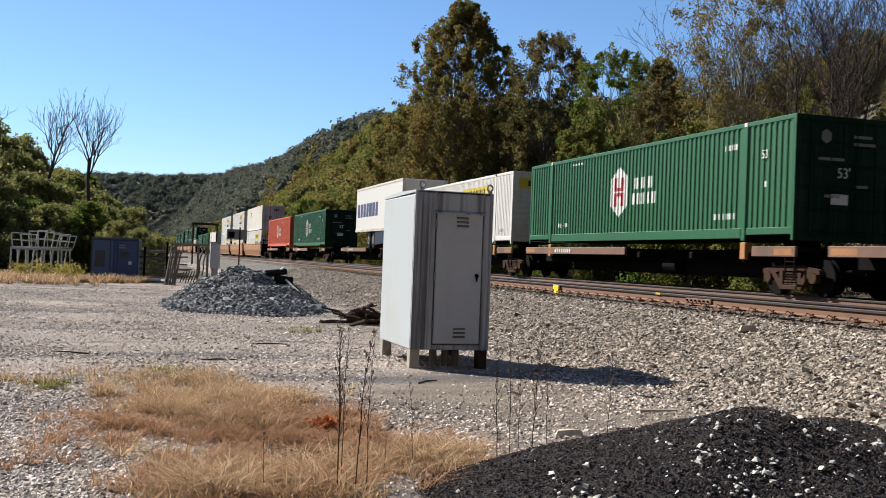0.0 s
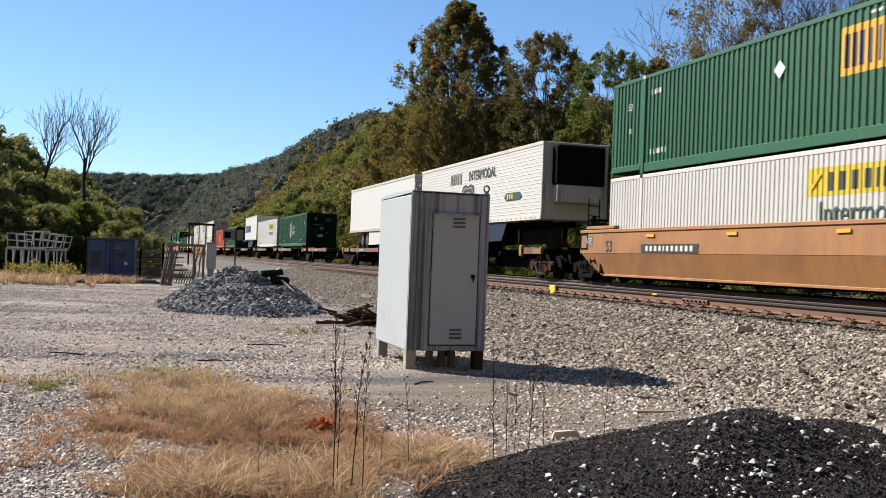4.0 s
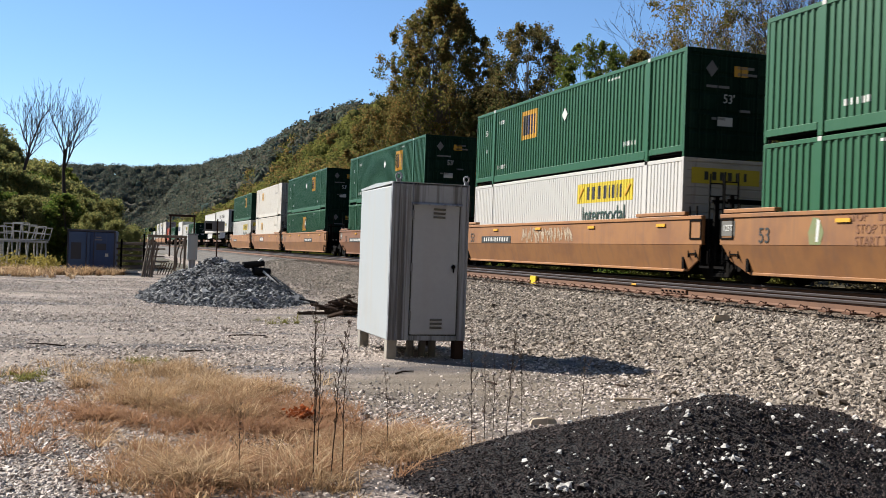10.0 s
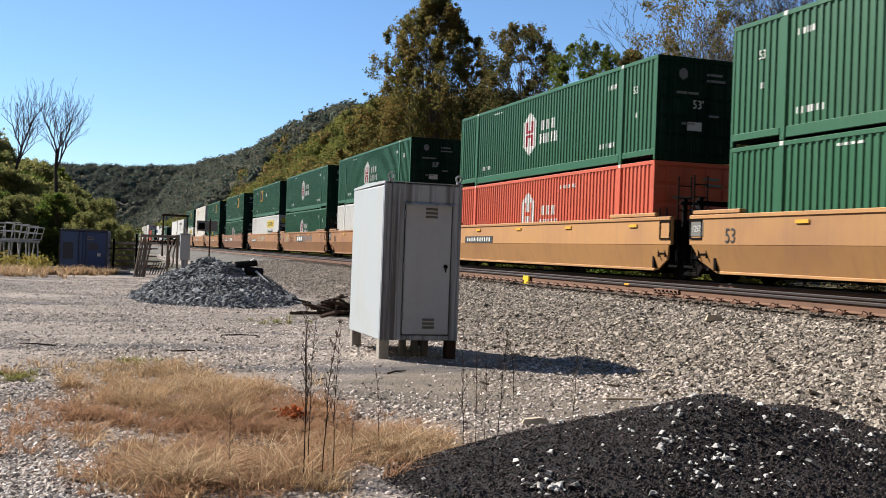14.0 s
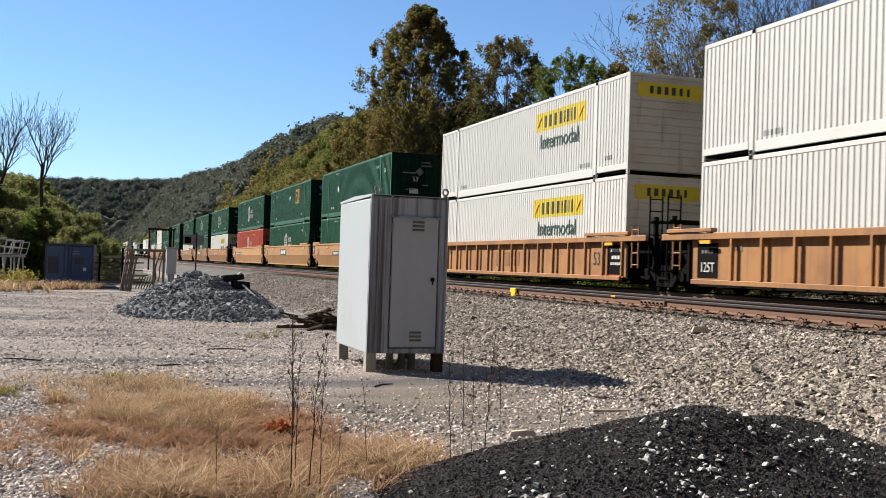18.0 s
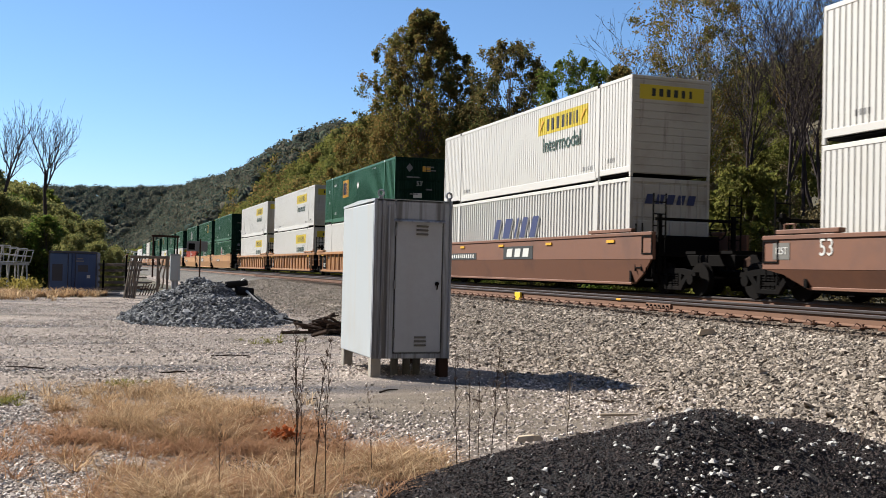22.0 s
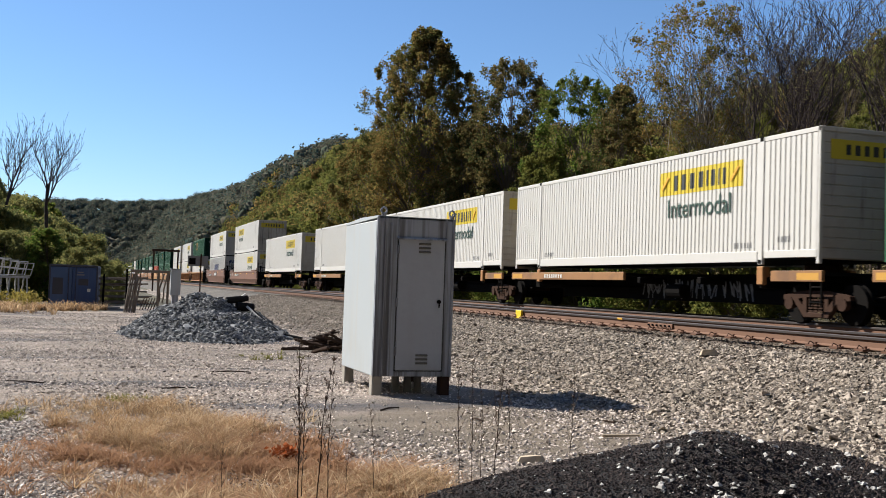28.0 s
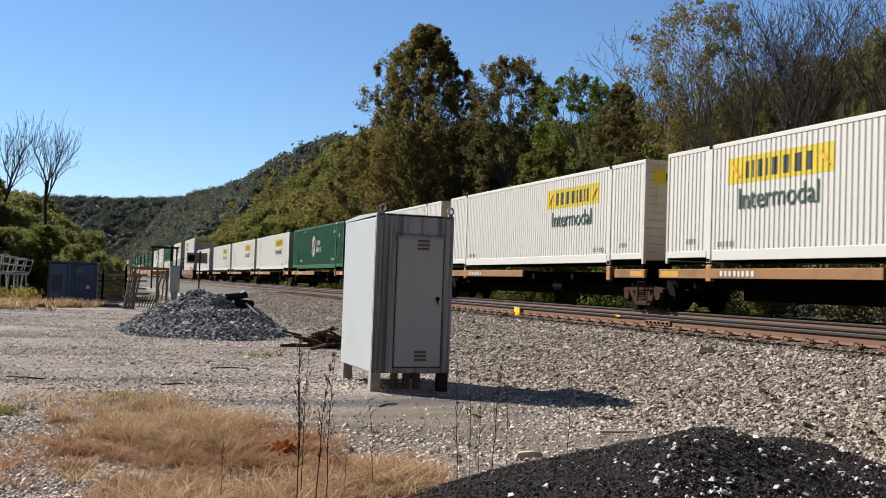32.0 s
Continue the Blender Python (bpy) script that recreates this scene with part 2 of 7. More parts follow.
M = dict(
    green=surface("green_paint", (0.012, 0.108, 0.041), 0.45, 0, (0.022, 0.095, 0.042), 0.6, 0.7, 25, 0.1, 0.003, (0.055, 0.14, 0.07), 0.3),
    # the container green again, darkened for the shade on the end faces
    green_door=surface("shaded_end_green_paint", (0.005, 0.024, 0.015), 0.6, 0, (0.03, 0.07, 0.05), 0.5, 0.9, 25, 0.1, 0.003, (0.05, 0.09, 0.06), 0.4),
    white=surface("white_paint", (0.66, 0.65, 0.615), 0.45, 0, (0.60, 0.57, 0.50), 0.5, 0.8, 30, 0.08, 0.002, (0.50, 0.45, 0.37), 0.28),
    dirty=surface("weathered_white_paint", (0.68, 0.65, 0.58), 0.55, 0, (0.45, 0.33, 0.22), 0.45, 1.1, 30, 0.1, 0.002, (0.36, 0.25, 0.16), 0.45),
    white_end=surface("grimy_white_paint", (0.60, 0.565, 0.495), 0.6, 0, (0.38, 0.31, 0.235), 0.7, 0.9, 30, 0.1, 0.002, (0.09, 0.055, 0.038), 0.7, 0.1, (0.48, 0.7), (0.55, 0.7), 3.2),
    green_faded=surface("faded_spray_green", (0.20, 0.24, 0.10), 0.7, 0, (0.34, 0.2, 0.08), 0.8, 3.0, 20, 0.05, 0.001),
    red=surface("orange_red_paint", (0.62, 0.105, 0.045), 0.5, 0, (0.42, 0.07, 0.04), 0.5, 0.9, 25, 0.1, 0.002, (0.35, 0.10, 0.06), 0.3),
    dark_grey=surface("dark_grey_and_groove_shade", (0.16, 0.155, 0.14), 0.8, 0),
    buff=surface("buff_orange_car_paint", (0.36, 0.158, 0.045), 0.65, 0, (0.19, 0.074, 0.030), 0.85, 1.1, 9, 0.15, 0.003, (0.13, 0.065, 0.038), 0.55, 0.12, (0.45, 0.7), (0.5, 0.72), 5.0),
    ochre=surface("pale_ochre_car_paint", (0.47, 0.235, 0.072), 0.65, 0, (0.30, 0.135, 0.058), 0.7, 0.55, 14, 0.15, 0.003, (0.20, 0.10, 0.052), 0.45, 0.1, (0.45, 0.7), (0.5, 0.72), 5.0),
    clay=surface("rusted_orange_car_paint", (0.26, 0.106, 0.040), 0.65, 0, (0.13, 0.05, 0.028), 0.7, 0.55, 14, 0.15, 0.003, (0.08, 0.042, 0.03), 0.55, 0.06, (0.45, 0.7), (0.5, 0.72), 5.0),
    brown=surface("oxide_brown_car_paint", (0.180, 0.072, 0.035), 0.65, 0, (0.09, 0.040, 0.026), 0.8, 1.0, 12, 0.15, 0.003, (0.10, 0.05, 0.035), 0.4),
    tan=surface("faded_tan_car_paint", (0.40, 0.180, 0.048), 0.65, 0, (0.15, 0.055, 0.026), 0.85, 0.8, 18, 0.15, 0.003, (0.09, 0.045, 0.03), 0.65, 0.06, (0.45, 0.68)),
    brown_edge=surface("brown_deck_edge", (0.155, 0.075, 0.042), 0.7, 0, (0.05, 0.03, 0.02), 0.8, 1.2, 18, 0.15, 0.003),
    edge=surface("ochre_brown_deck_edge", (0.30, 0.140, 0.042), 0.7, 0, (0.09, 0.045, 0.025), 0.85, 1.2, 18, 0.15, 0.003),
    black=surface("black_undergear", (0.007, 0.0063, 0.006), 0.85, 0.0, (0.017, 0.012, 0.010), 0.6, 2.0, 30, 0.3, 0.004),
    truck=surface("rusty_cast_steel", (0.062, 0.036, 0.026), 0.8, 0.0, (0.022, 0.015, 0.012), 0.8, 4.0, 30, 0.4, 0.005),
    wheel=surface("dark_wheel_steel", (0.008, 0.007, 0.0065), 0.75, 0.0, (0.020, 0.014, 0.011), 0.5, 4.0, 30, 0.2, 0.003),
    yellow=surface("yellow_panel", (0.70, 0.54, 0.025), 0.5, 0, (0.58, 0.42, 0.04), 0.4, 2.0, 30, 0.05, 0.001),
    amber=surface("amber_reflective_panel", (0.78, 0.42, 0.035), 0.45, 0, (0.7, 0.36, 0.04), 0.4, 3.0, 30, 0.05, 0.001),
    amber_dull=surface("yellow_orange_panel", (0.60, 0.31, 0.035), 0.6, 0, (0.36, 0.17, 0.03), 0.6, 3.0, 30, 0.05, 0.001),
    ink=surface("black_lettering", (0.022, 0.026, 0.025), 0.6, 0, (0.05, 0.05, 0.045), 0.5, 5, 30, 0),
    ink_green=surface("dark_green_lettering", (0.014, 0.062, 0.045), 0.6, 0, (0.04, 0.08, 0.06), 0.5, 5, 30, 0),
    ink_white=surface("white_lettering", (0.70, 0.70, 0.66), 0.6, 0, (0.5, 0.52, 0.48), 0.5, 5, 30, 0),
    ink_red=surface("crimson_lettering", (0.40, 0.03, 0.05), 0.6, 0, (0.3, 0.05, 0.06), 0.5, 5, 30, 0),
    ink_blue=surface("navy_lettering", (0.02, 0.035, 0.13), 0.6, 0, (0.05, 0.06, 0.15), 0.5, 5, 30, 0),
    grey=surface("grey_lettering", (0.20, 0.20, 0.20), 0.6),
    tyre=surface("tyre_rubber", (0.018, 0.018, 0.018), 0.85),
    steel=surface("bright_worn_steel", (0.45, 0.45, 0.44), 0.35, 0.9),
    rail_side=surface("rusted_rail", (0.185, 0.092, 0.052), 0.85, 0.0, (0.085, 0.045, 0.030), 0.7, 2.0, 30, 0.3, 0.003),
    clip=surface("rusted_clips", (0.13, 0.055, 0.026), 0.85, 0.0, (0.05, 0.025, 0.016), 0.7, 6.0, 30, 0.3, 0.003),
    rail_head=surface("dull_rail_head", (0.062, 0.050, 0.047), 0.5, 0.35, (0.085, 0.052, 0.038), 0.6, 1.5, 30, 0.05, 0.001),
    tie=surface("weathered_tie_timber", (0.115, 0.085, 0.062), 0.9, 0, (0.06, 0.045, 0.035), 0.6, 4.0, 30, 0.5, 0.008),
    cabinet=surface("aged_silver_grey_paint", (0.40, 0.43, 0.48), 0.55, 0.0, (0.28, 0.295, 0.32), 0.6, 1.6, 30, 0.08, 0.002, (0.070, 0.066, 0.066), 0.85, 0.06, (0.52, 0.72), (0.44, 0.61), 9.0),
    cabinet_door=surface("plain_grey_door_paint", (0.445, 0.475, 0.525), 0.5, 0.0, (0.36, 0.375, 0.405), 0.5, 1.3, 12, 0.06, 0.002, (0.27, 0.265, 0.26), 0.25, 0.03, (0.45, 0.7), (0.5, 0.75), 3.0),
    cabinet_side=surface("pale_grey_paint", (0.455, 0.50, 0.525), 0.5, 0.0, (0.40, 0.40, 0.38), 0.55, 1.2, 30, 0.06, 0.002, (0.36, 0.31, 0.25), 0.4, 0.06, (0.5, 0.72), (0.52, 0.75), 5.0),
    concrete=surface("weathered_concrete", (0.36, 0.33, 0.28), 0.9, 0, (0.22, 0.20, 0.17), 0.6, 4, 60, 0.4, 0.004),
    blue=surface("faded_blue_paint", (0.026, 0.068, 0.19), 0.6, 0, (0.03, 0.06, 0.14), 0.5, 1.5, 30, 0.1, 0.002, (0.08, 0.10, 0.14), 0.3),
    navy=surface("dark_blue_panel", (0.018, 0.026, 0.055), 0.4),
    pipe=surface("white_painted_pipe", (0.58, 0.57, 0.54), 0.5, 0, (0.40, 0.36, 0.30), 0.5, 4, 30, 0.1, 0.002),
    wood=surface("grey_weathered_wood", (0.20, 0.16, 0.125), 0.9, 0, (0.11, 0.085, 0.065), 0.6, 5, 40, 0.4, 0.005),
    darkwood=surface("dark_rotten_wood", (0.075, 0.052, 0.040), 0.95, 0, (0.03, 0.024, 0.02), 0.6, 6, 40, 0.5, 0.008),
    bark=surface("grey_brown_bark", (0.155, 0.125, 0.10), 0.95, 0, (0.08, 0.065, 0.052), 0.6, 3, 20, 0.6, 0.02),
    twig=surface("purple_grey_twig_bark", (0.075, 0.060, 0.060), 0.95, 0, (0.04, 0.032, 0.030), 0.6, 3, 20, 0.4, 0.01),
    pale_bark=surface("pale_grey_bark", (0.30, 0.265, 0.23), 0.95, 0, (0.16, 0.14, 0.115), 0.6, 3, 20, 0.6, 0.02),
    stalk=surface("dark_dry_stalk", (0.060, 0.042, 0.032), 0.95),
    stalk_pale=surface("pale_dry_seed_heads", (0.16, 0.11, 0.08), 0.95),
    sand=surface("tan_sandstone", (0.50, 0.40, 0.28), 0.9, 0, (0.36, 0.29, 0.21), 0.5, 6, 40, 0.3, 0.004),
    blue_pale=surface("faded_pale_blue_paint", (0.050, 0.105, 0.24), 0.6, 0, (0.05, 0.09, 0.18), 0.5, 2, 30, 0.1, 0.002),
    marker=surface("yellow_marker_paint", (0.86, 0.60, 0.02), 0.5),
)
for k in ("black", "wheel", "truck", "tyre", "bark", "twig", "pale_bark", "darkwood", "stalk", "green_door"):
    M[k].node_tree.nodes["Principled BSDF"].inputs["Specular IOR Level"].default_value = 0.05
L_SYC = leaf_stuff("olive_and_rust_leaves", [(0.05746, 0.0756, 0.02722), (0.1058, 0.121, 0.03629), (0.1891, 0.1588, 0.05141), (0.257, 0.1588, 0.05443), (0.08316, 0.09979, 0.03326)], 0.48)
L_DARK = leaf_stuff("dark_brown_green_leaves", [(0.04732, 0.06552, 0.02548), (0.08736, 0.1019, 0.0364), (0.1911, 0.1347, 0.0546), (0.0819, 0.08736, 0.0364)], 0.48)
L_GREEN = leaf_stuff("fresh_green_leaves", [(0.04455, 0.08167, 0.02079), (0.09652, 0.156, 0.0297), (0.156, 0.1633, 0.03861), (0.0891, 0.0891, 0.0297)], 0.48)
L_HEDGE = leaf_stuff("dark_hedge_leaves", [(0.084, 0.110, 0.047), (0.165, 0.188, 0.070), (0.31, 0.28, 0.10), (0.127, 0.145, 0.062)], 0.46)
L_OLIVE = leaf_stuff("yellow_olive_leaves", [(0.072, 0.092, 0.024), (0.135, 0.148, 0.038), (0.185, 0.175, 0.045), (0.118, 0.105, 0.040)], 0.42)
L_RUST = leaf_stuff("sparse_rust_leaves", [(0.1445, 0.1029, 0.05236), (0.1878, 0.159, 0.08415), (0.1228, 0.1029, 0.06545)])
# blue in these far leaf tints stands in for the haze of distance
L_FAR = leaf_stuff("haze_tinted_far_leaves", [(0.032, 0.058, 0.062), (0.066, 0.094, 0.074), (0.125, 0.108, 0.080), (0.098, 0.120, 0.082), (0.038, 0.068, 0.070)], 0.3)
L_GRASS = leaf_stuff("dry_straw_blades", [(0.34, 0.220, 0.120), (0.72, 0.54, 0.34), (0.20, 0.125, 0.070), (0.54, 0.365, 0.205), (0.30, 0.175, 0.100)], 0.42)
L_VERGE = leaf_stuff("dark_verge_blades", [(0.020, 0.034, 0.010), (0.05, 0.06, 0.02), (0.07, 0.06, 0.026)], 0.25)
L_BROWNGRASS = leaf_stuff("red_brown_blades", [(0.30, 0.16, 0.09), (0.40, 0.24, 0.14), (0.24, 0.12, 0.07)], 0.4)
L_GREENGRASS = leaf_stuff("green_blades", [(0.10, 0.13, 0.03), (0.22, 0.21, 0.06), (0.30, 0.25, 0.09)], 0.3)
L_YELLOW = leaf_stuff("yellow_weed_leaves", [(0.24, 0.21, 0.055), (0.36, 0.29, 0.08), (0.12, 0.13, 0.04)], 0.4)
L_RUSTWEED = leaf_stuff("orange_weed_leaves", [(0.40, 0.11, 0.035), (0.30, 0.09, 0.035)], 0.25)
S_BALLAST = stones("pale_crushed_limestone", [(0.070, 0.058, 0.046), (0.33, 0.275, 0.22), (0.70, 0.60, 0.495), (0.145, 0.12, 0.094), (0.50, 0.425, 0.345)])
S_GREY = stones("blue_grey_crushed_stone", [(0.052, 0.0559, 0.0611), (0.195, 0.2015, 0.208), (0.494, 0.5005, 0.5005), (0.0975, 0.1027, 0.1105), (0.286, 0.2925, 0.299)])
S_YARD = stones("mixed_yard_gravel", [(0.16, 0.133, 0.112), (0.56, 0.475, 0.41), (1.15, 1.0, 0.88), (0.33, 0.275, 0.235), (0.86, 0.74, 0.64)])
S_RUST = stones("rust_stained_ballast", [(0.06, 0.044, 0.034), (0.19, 0.140, 0.105), (0.33, 0.27, 0.21), (0.10, 0.070, 0.052)])
S_PALE = stones("pale_yard_pebbles", [(0.30, 0.26, 0.225), (0.62, 0.56, 0.50), (0.85, 0.79, 0.72), (0.45, 0.39, 0.34)])
S_COAL = stones("black_crushed_coal", [(0.018, 0.014, 0.014), (0.042, 0.034, 0.033), (0.095, 0.074, 0.068), (0.028, 0.022, 0.022)], 0.95)
S_WHITE = stones("white_broken_stone", [(0.55, 0.53, 0.50), (0.72, 0.70, 0.66), (0.42, 0.40, 0.37)])


# ---- mesh tools ----
class Shape:
    """Collects pieces of one part."""

    def __init__(self):
        self.v, self.f = [], []

    def add(self, verts, faces):
        n = len(self.v)
        self.v += [tuple(p) for p in verts]
        self.f += [tuple(i + n for i in f) for f in faces]
        return self

    def box(self, x0, x1, y0, y1, z0, z1, edge=0.0):
        """A box with chamfered edges."""
        c = min(edge, (x1 - x0) / 3, (y1 - y0) / 3, (z1 - z0) / 3)
        if c <= 0:
            p = [(x, y, z) for x in (x0, x1) for y in (y0, y1) for z in (z0, z1)]
            return self.add(p, [(0, 1, 3, 2), (4, 6, 7, 5), (0, 4, 5, 1), (2, 3, 7, 6), (0, 2, 6, 4), (1, 5, 7, 3)])
        ends, lo, hi = ((x0, x1), (y0, y1), (z0, z1)), (x0, y0, z0), (x1, y1, z1)
        p, at = [], {}
        for corner in ((a, b, d) for a in (0, 1) for b in (0, 1) for d in (0, 1)):
            for axis in range(3):
                q = []
                for k in range(3):
                    e = ends[k][corner[k]]
                    q.append(e if k == axis else e + (c if corner[k] == 0 else -c))
                at[corner, axis] = len(p)
                p.append(tuple(q))
        f = []
        for axis in range(3):
            i, j = [k for k in range(3) if k != axis]
            for side in (0, 1):
                def cn(a, b):
                    t = [0, 0, 0]
                    t[axis], t[i], t[j] = side, a, b
                    return tuple(t)
                f.append(tuple(at[cn(a, b), axis] for a, b in ((0, 0), (1, 0), (1, 1), (0, 1))))
            for a in (0, 1):
                for b in (0, 1):
                    t0, t1 = [0, 0, 0], [0, 0, 0]
                    t0[axis], t1[axis] = 0, 1
                    t0[i] = t1[i] = a
                    t0[j] = t1[j] = b
                    t0, t1 = tuple(t0), tuple(t1)
                    f.append((at[t0, i], at[t1, i], at[t1, j], at[t0, j]))
        for corner in ((a, b, d) for a in (0, 1) for b in (0, 1) for d in (0, 1)):
            f.append(tuple(at[corner, k] for k in range(3)))
        return self.add(p, f)

    def tube(self, a, b, r0, r1=None, sides=8, caps=True):
        a, b = Vector(a), Vector(b)
        r1 = r0 if r1 is None else r1
        d = (b - a).normalized()
        s = d.orthogonal().normalized()
        t = d.cross(s)
        p = []
        for c, r in ((a, r0), (b, r1)):
            p += [c + (s * math.cos(k * math.tau / sides) + t * math.sin(k * math.tau / sides)) * r for k in range(sides)]
        f = [(k, (k + 1) % sides, sides + (k + 1) % sides, sides + k) for k in range(sides)]
        if caps:
            f += [tuple(reversed(range(sides))), tuple(range(sides, 2 * sides))]
        return self.add(p, f)

    def prism(self, outline, axis, lo, hi):
        """An outline of 2D points, drawn out along an axis (0: x, outline is y, z; 1: y, outline is x, z; 2: z, outline is x, y)."""
        n = len(outline)
        p = []
        for e in (lo, hi):
            for a, b in outline:
                p.append((e, a, b) if axis == 0 else (a, e, b) if axis == 1 else (a, b, e))
        f = [(k, (k + 1) % n, n + (k + 1) % n, n + k) for k in range(n)]
        return self.add(p, f + [tuple(reversed(range(n))), tuple(range(n, 2 * n))])

    def path(self, points, r, sides=6):
        for a, b in zip(points, points[1:]):
            self.tube(a, b, r, r, sides)
        return self

    def mesh(self, name):
        me = bpy.data.meshes.new(name)
        me.from_pydata(self.v, [], self.f)
        bm = bmesh.new()
        bm.from_mesh(me)
        bmesh.ops.recalc_face_normals(bm, faces=bm.faces)
        bm.to_mesh(me)
        bm.free()
        return me


SMALL_MARKS = ("marking", "emblem", "name_panel", "name_lettering", "number_lettering", "reflector", "end_lettering", "emblem_figure", "mark_lettering", "sticker", "seam_lines", "branchwork", "lettering", "wall_ribs", "groove_line")


def part(name, shape, material, parent, label=""):
    """One mesh under a thing or under a part."""
    me = shape.mesh(name) if isinstance(shape, Shape) else shape
    if material and not me.materials:
        me.materials.append(material)
    ob = new(name, me)
    ob.parent = parent
    return tagged(ob, label, kind="stuff" if name in SMALL_MARKS else "")


def thing(name, m, label, category, group="", kind="", shape=None, material=None):
    """A top-level thing: one mesh, or an Empty that carries parts."""
    me = None
    if shape is not None:
        me = shape.mesh(name) if isinstance(shape, Shape) else shape
        if material and not me.materials:
            me.materials.append(material)
    ob = new(name, me)
    ob.matrix_basis = m
    return tagged(ob, label, category, group, kind)


def raw_mesh(name, verts, faces, material):
    """A mesh from arrays: verts (n, 3), faces (m, k)."""
    me = bpy.data.meshes.new(name)
    verts, faces = np.asarray(verts, "f"), np.asarray(faces, "i")
    m, k = faces.shape
    me.vertices.add(len(verts))
    me.vertices.foreach_set("co", verts.ravel())
    me.loops.add(m * k)
    me.loops.foreach_set("vertex_index", faces.ravel())
    me.polygons.add(m)
    me.polygons.foreach_set("loop_start", np.arange(0, m * k, k, dtype="i"))
    me.update(calc_edges=True)
    me.shade_flat()
    me.materials.append(material)
    return me


def text_mesh(words, size, squeeze=1.0, thick=0.004):
    """Lettering that lies in the y, z plane and reads from the -x side, centred."""
    cu = bpy.data.curves.new("lettering", "FONT")
    cu.body, cu.size, cu.align_x, cu.align_y, cu.extrude, cu.resolution_u = words, size, "CENTER", "CENTER", thick, 3
    ob = new("lettering", cu)
    me = bpy.data.meshes.new_from_object(ob)
    bpy.data.objects.remove(ob)
    bpy.data.curves.remove(cu)
    me.transform(Matrix(((0, 0, -1, 0), (-squeeze, 0, 0, 0), (0, 1, 0, 0), (0, 0, 0, 1))))
    return me


def moved(me, x, y, z, turn=0.0):
    me.transform(pose(x, y, z, 0, 0, turn))
    return me


def spread(rng, n, x0, x1, y0, y1):
    return rng.uniform(x0, x1, n), rng.uniform(y0, y1, n)


def pebbles(rng, x, y, z, size, flat=0.75):
    """Angular stones: a four-cornered foot under a smaller broken top, five faces, one at each place."""
    n = len(x)
    base = np.array([(1, -0.85, -0.45), (0.9, 0.85, -0.45), (-1, 0.8, -0.45), (-0.9, -0.85, -0.45), (0.62, -0.5, 0.5), (0.55, 0.5, 0.5), (-0.6, 0.5, 0.5), (-0.55, -0.55, 0.5)], float)
    quad = np.array([(4, 5, 6, 7), (0, 1, 5, 4), (1, 2, 6, 5), (2, 3, 7, 6), (3, 0, 4, 7)])
    v = base[None] + rng.normal(0, 0.21, (n, 8, 3))
    a, t, u = rng.uniform(0, math.tau, n), rng.normal(0, 0.38, n), rng.normal(0, 0.38, n)
    v[:, :, 2] += v[:, :, 0] * t[:, None] + v[:, :, 1] * u[:, None]
    c, s = np.cos(a)[:, None], np.sin(a)[:, None]
    v = np.stack([v[:, :, 0] * c - v[:, :, 1] * s, v[:, :, 0] * s + v[:, :, 1] * c, v[:, :, 2] * flat], -1)
    v *= np.asarray(size)[:, None, None]
    v += np.stack([x, y, z], -1)[:, None, :]
    return v.reshape(-1, 3), (quad[None] + 8 * np.arange(n)[:, None, None]).reshape(-1, 4)


def blades(rng, x, y, z, height, lean=0.5, width=0.006):
    """Grass: a bent blade of two quads at each place."""
    n = len(x)
    a = rng.uniform(0, math.tau, n)
    d = np.stack([np.cos(a), np.sin(a), np.zeros(n)], -1)
    s = np.stack([-np.sin(a), np.cos(a), np.zeros(n)], -1) * (width * rng.uniform(0.6, 1.4, n))[:, None]
    p = np.stack([x, y, z], -1)
    h = np.asarray(height) * np.ones(n)
    k = lean * rng.uniform(0.2, 1.4, n)
    mid = p + d * (h * k * 0.35)[:, None] + np.array([0, 0, 1.0]) * (h * 0.6)[:, None]
    tip = p + d * (h * k)[:, None] + np.array([0, 0, 1.0]) * (h * rng.uniform(0.75, 1.0, n))[:, None]
    v = np.stack([p - s, p + s, mid + s * 0.8, mid - s * 0.8, tip + s * 0.2, tip - s * 0.2], 1)
    f = np.array([(0, 1, 2, 3), (3, 2, 4, 5)])
    return v.reshape(-1, 3), (f[None] + 6 * np.arange(n)[:, None, None]).reshape(-1, 4)


def leaves(rng, centres, size, facing=None):
    """A leaf or spray of leaves at each centre: a folded diamond turned at random, or roughly facing a given way."""
    n = len(centres)
    a = rng.normal(0, 1, (n, 3))
    if facing is not None:
        a = np.cross(facing + rng.normal(0, 0.32, (n, 3)), a)
    a /= np.linalg.norm(a, axis=1)[:, None]
    b = np.cross(a, rng.normal(0, 1, (n, 3)) if facing is None else facing + rng.normal(0, 0.32, (n, 3)))
    b /= np.linalg.norm(b, axis=1)[:, None]
    c = np.cross(a, b)
    s = (np.asarray(size) * rng.uniform(0.6, 1.35, n))[:, None]
    p = np.asarray(centres)
    v = np.stack([p - a * s, p + b * s * 0.62 + c * s * 0.18, p + a * s, p - b * s * 0.62 + c * s * 0.18], 1)
    f = np.array([(0, 1, 2, 3)])
    return v.reshape(-1, 3), (f[None] + 4 * np.arange(n)[:, None, None]).reshape(-1, 4)


# ---- the plan ----
RAIL = 1.0                    # height of the rail heads over the yard
TRACK_NEAR, TRACK_FAR = 11.33, 15.60
BED = RAIL - 0.30


def lerp(v, a, b, c, d):
    t = np.clip((v - a) / (b - a), 0, 1)
    return c + (d - c) * t


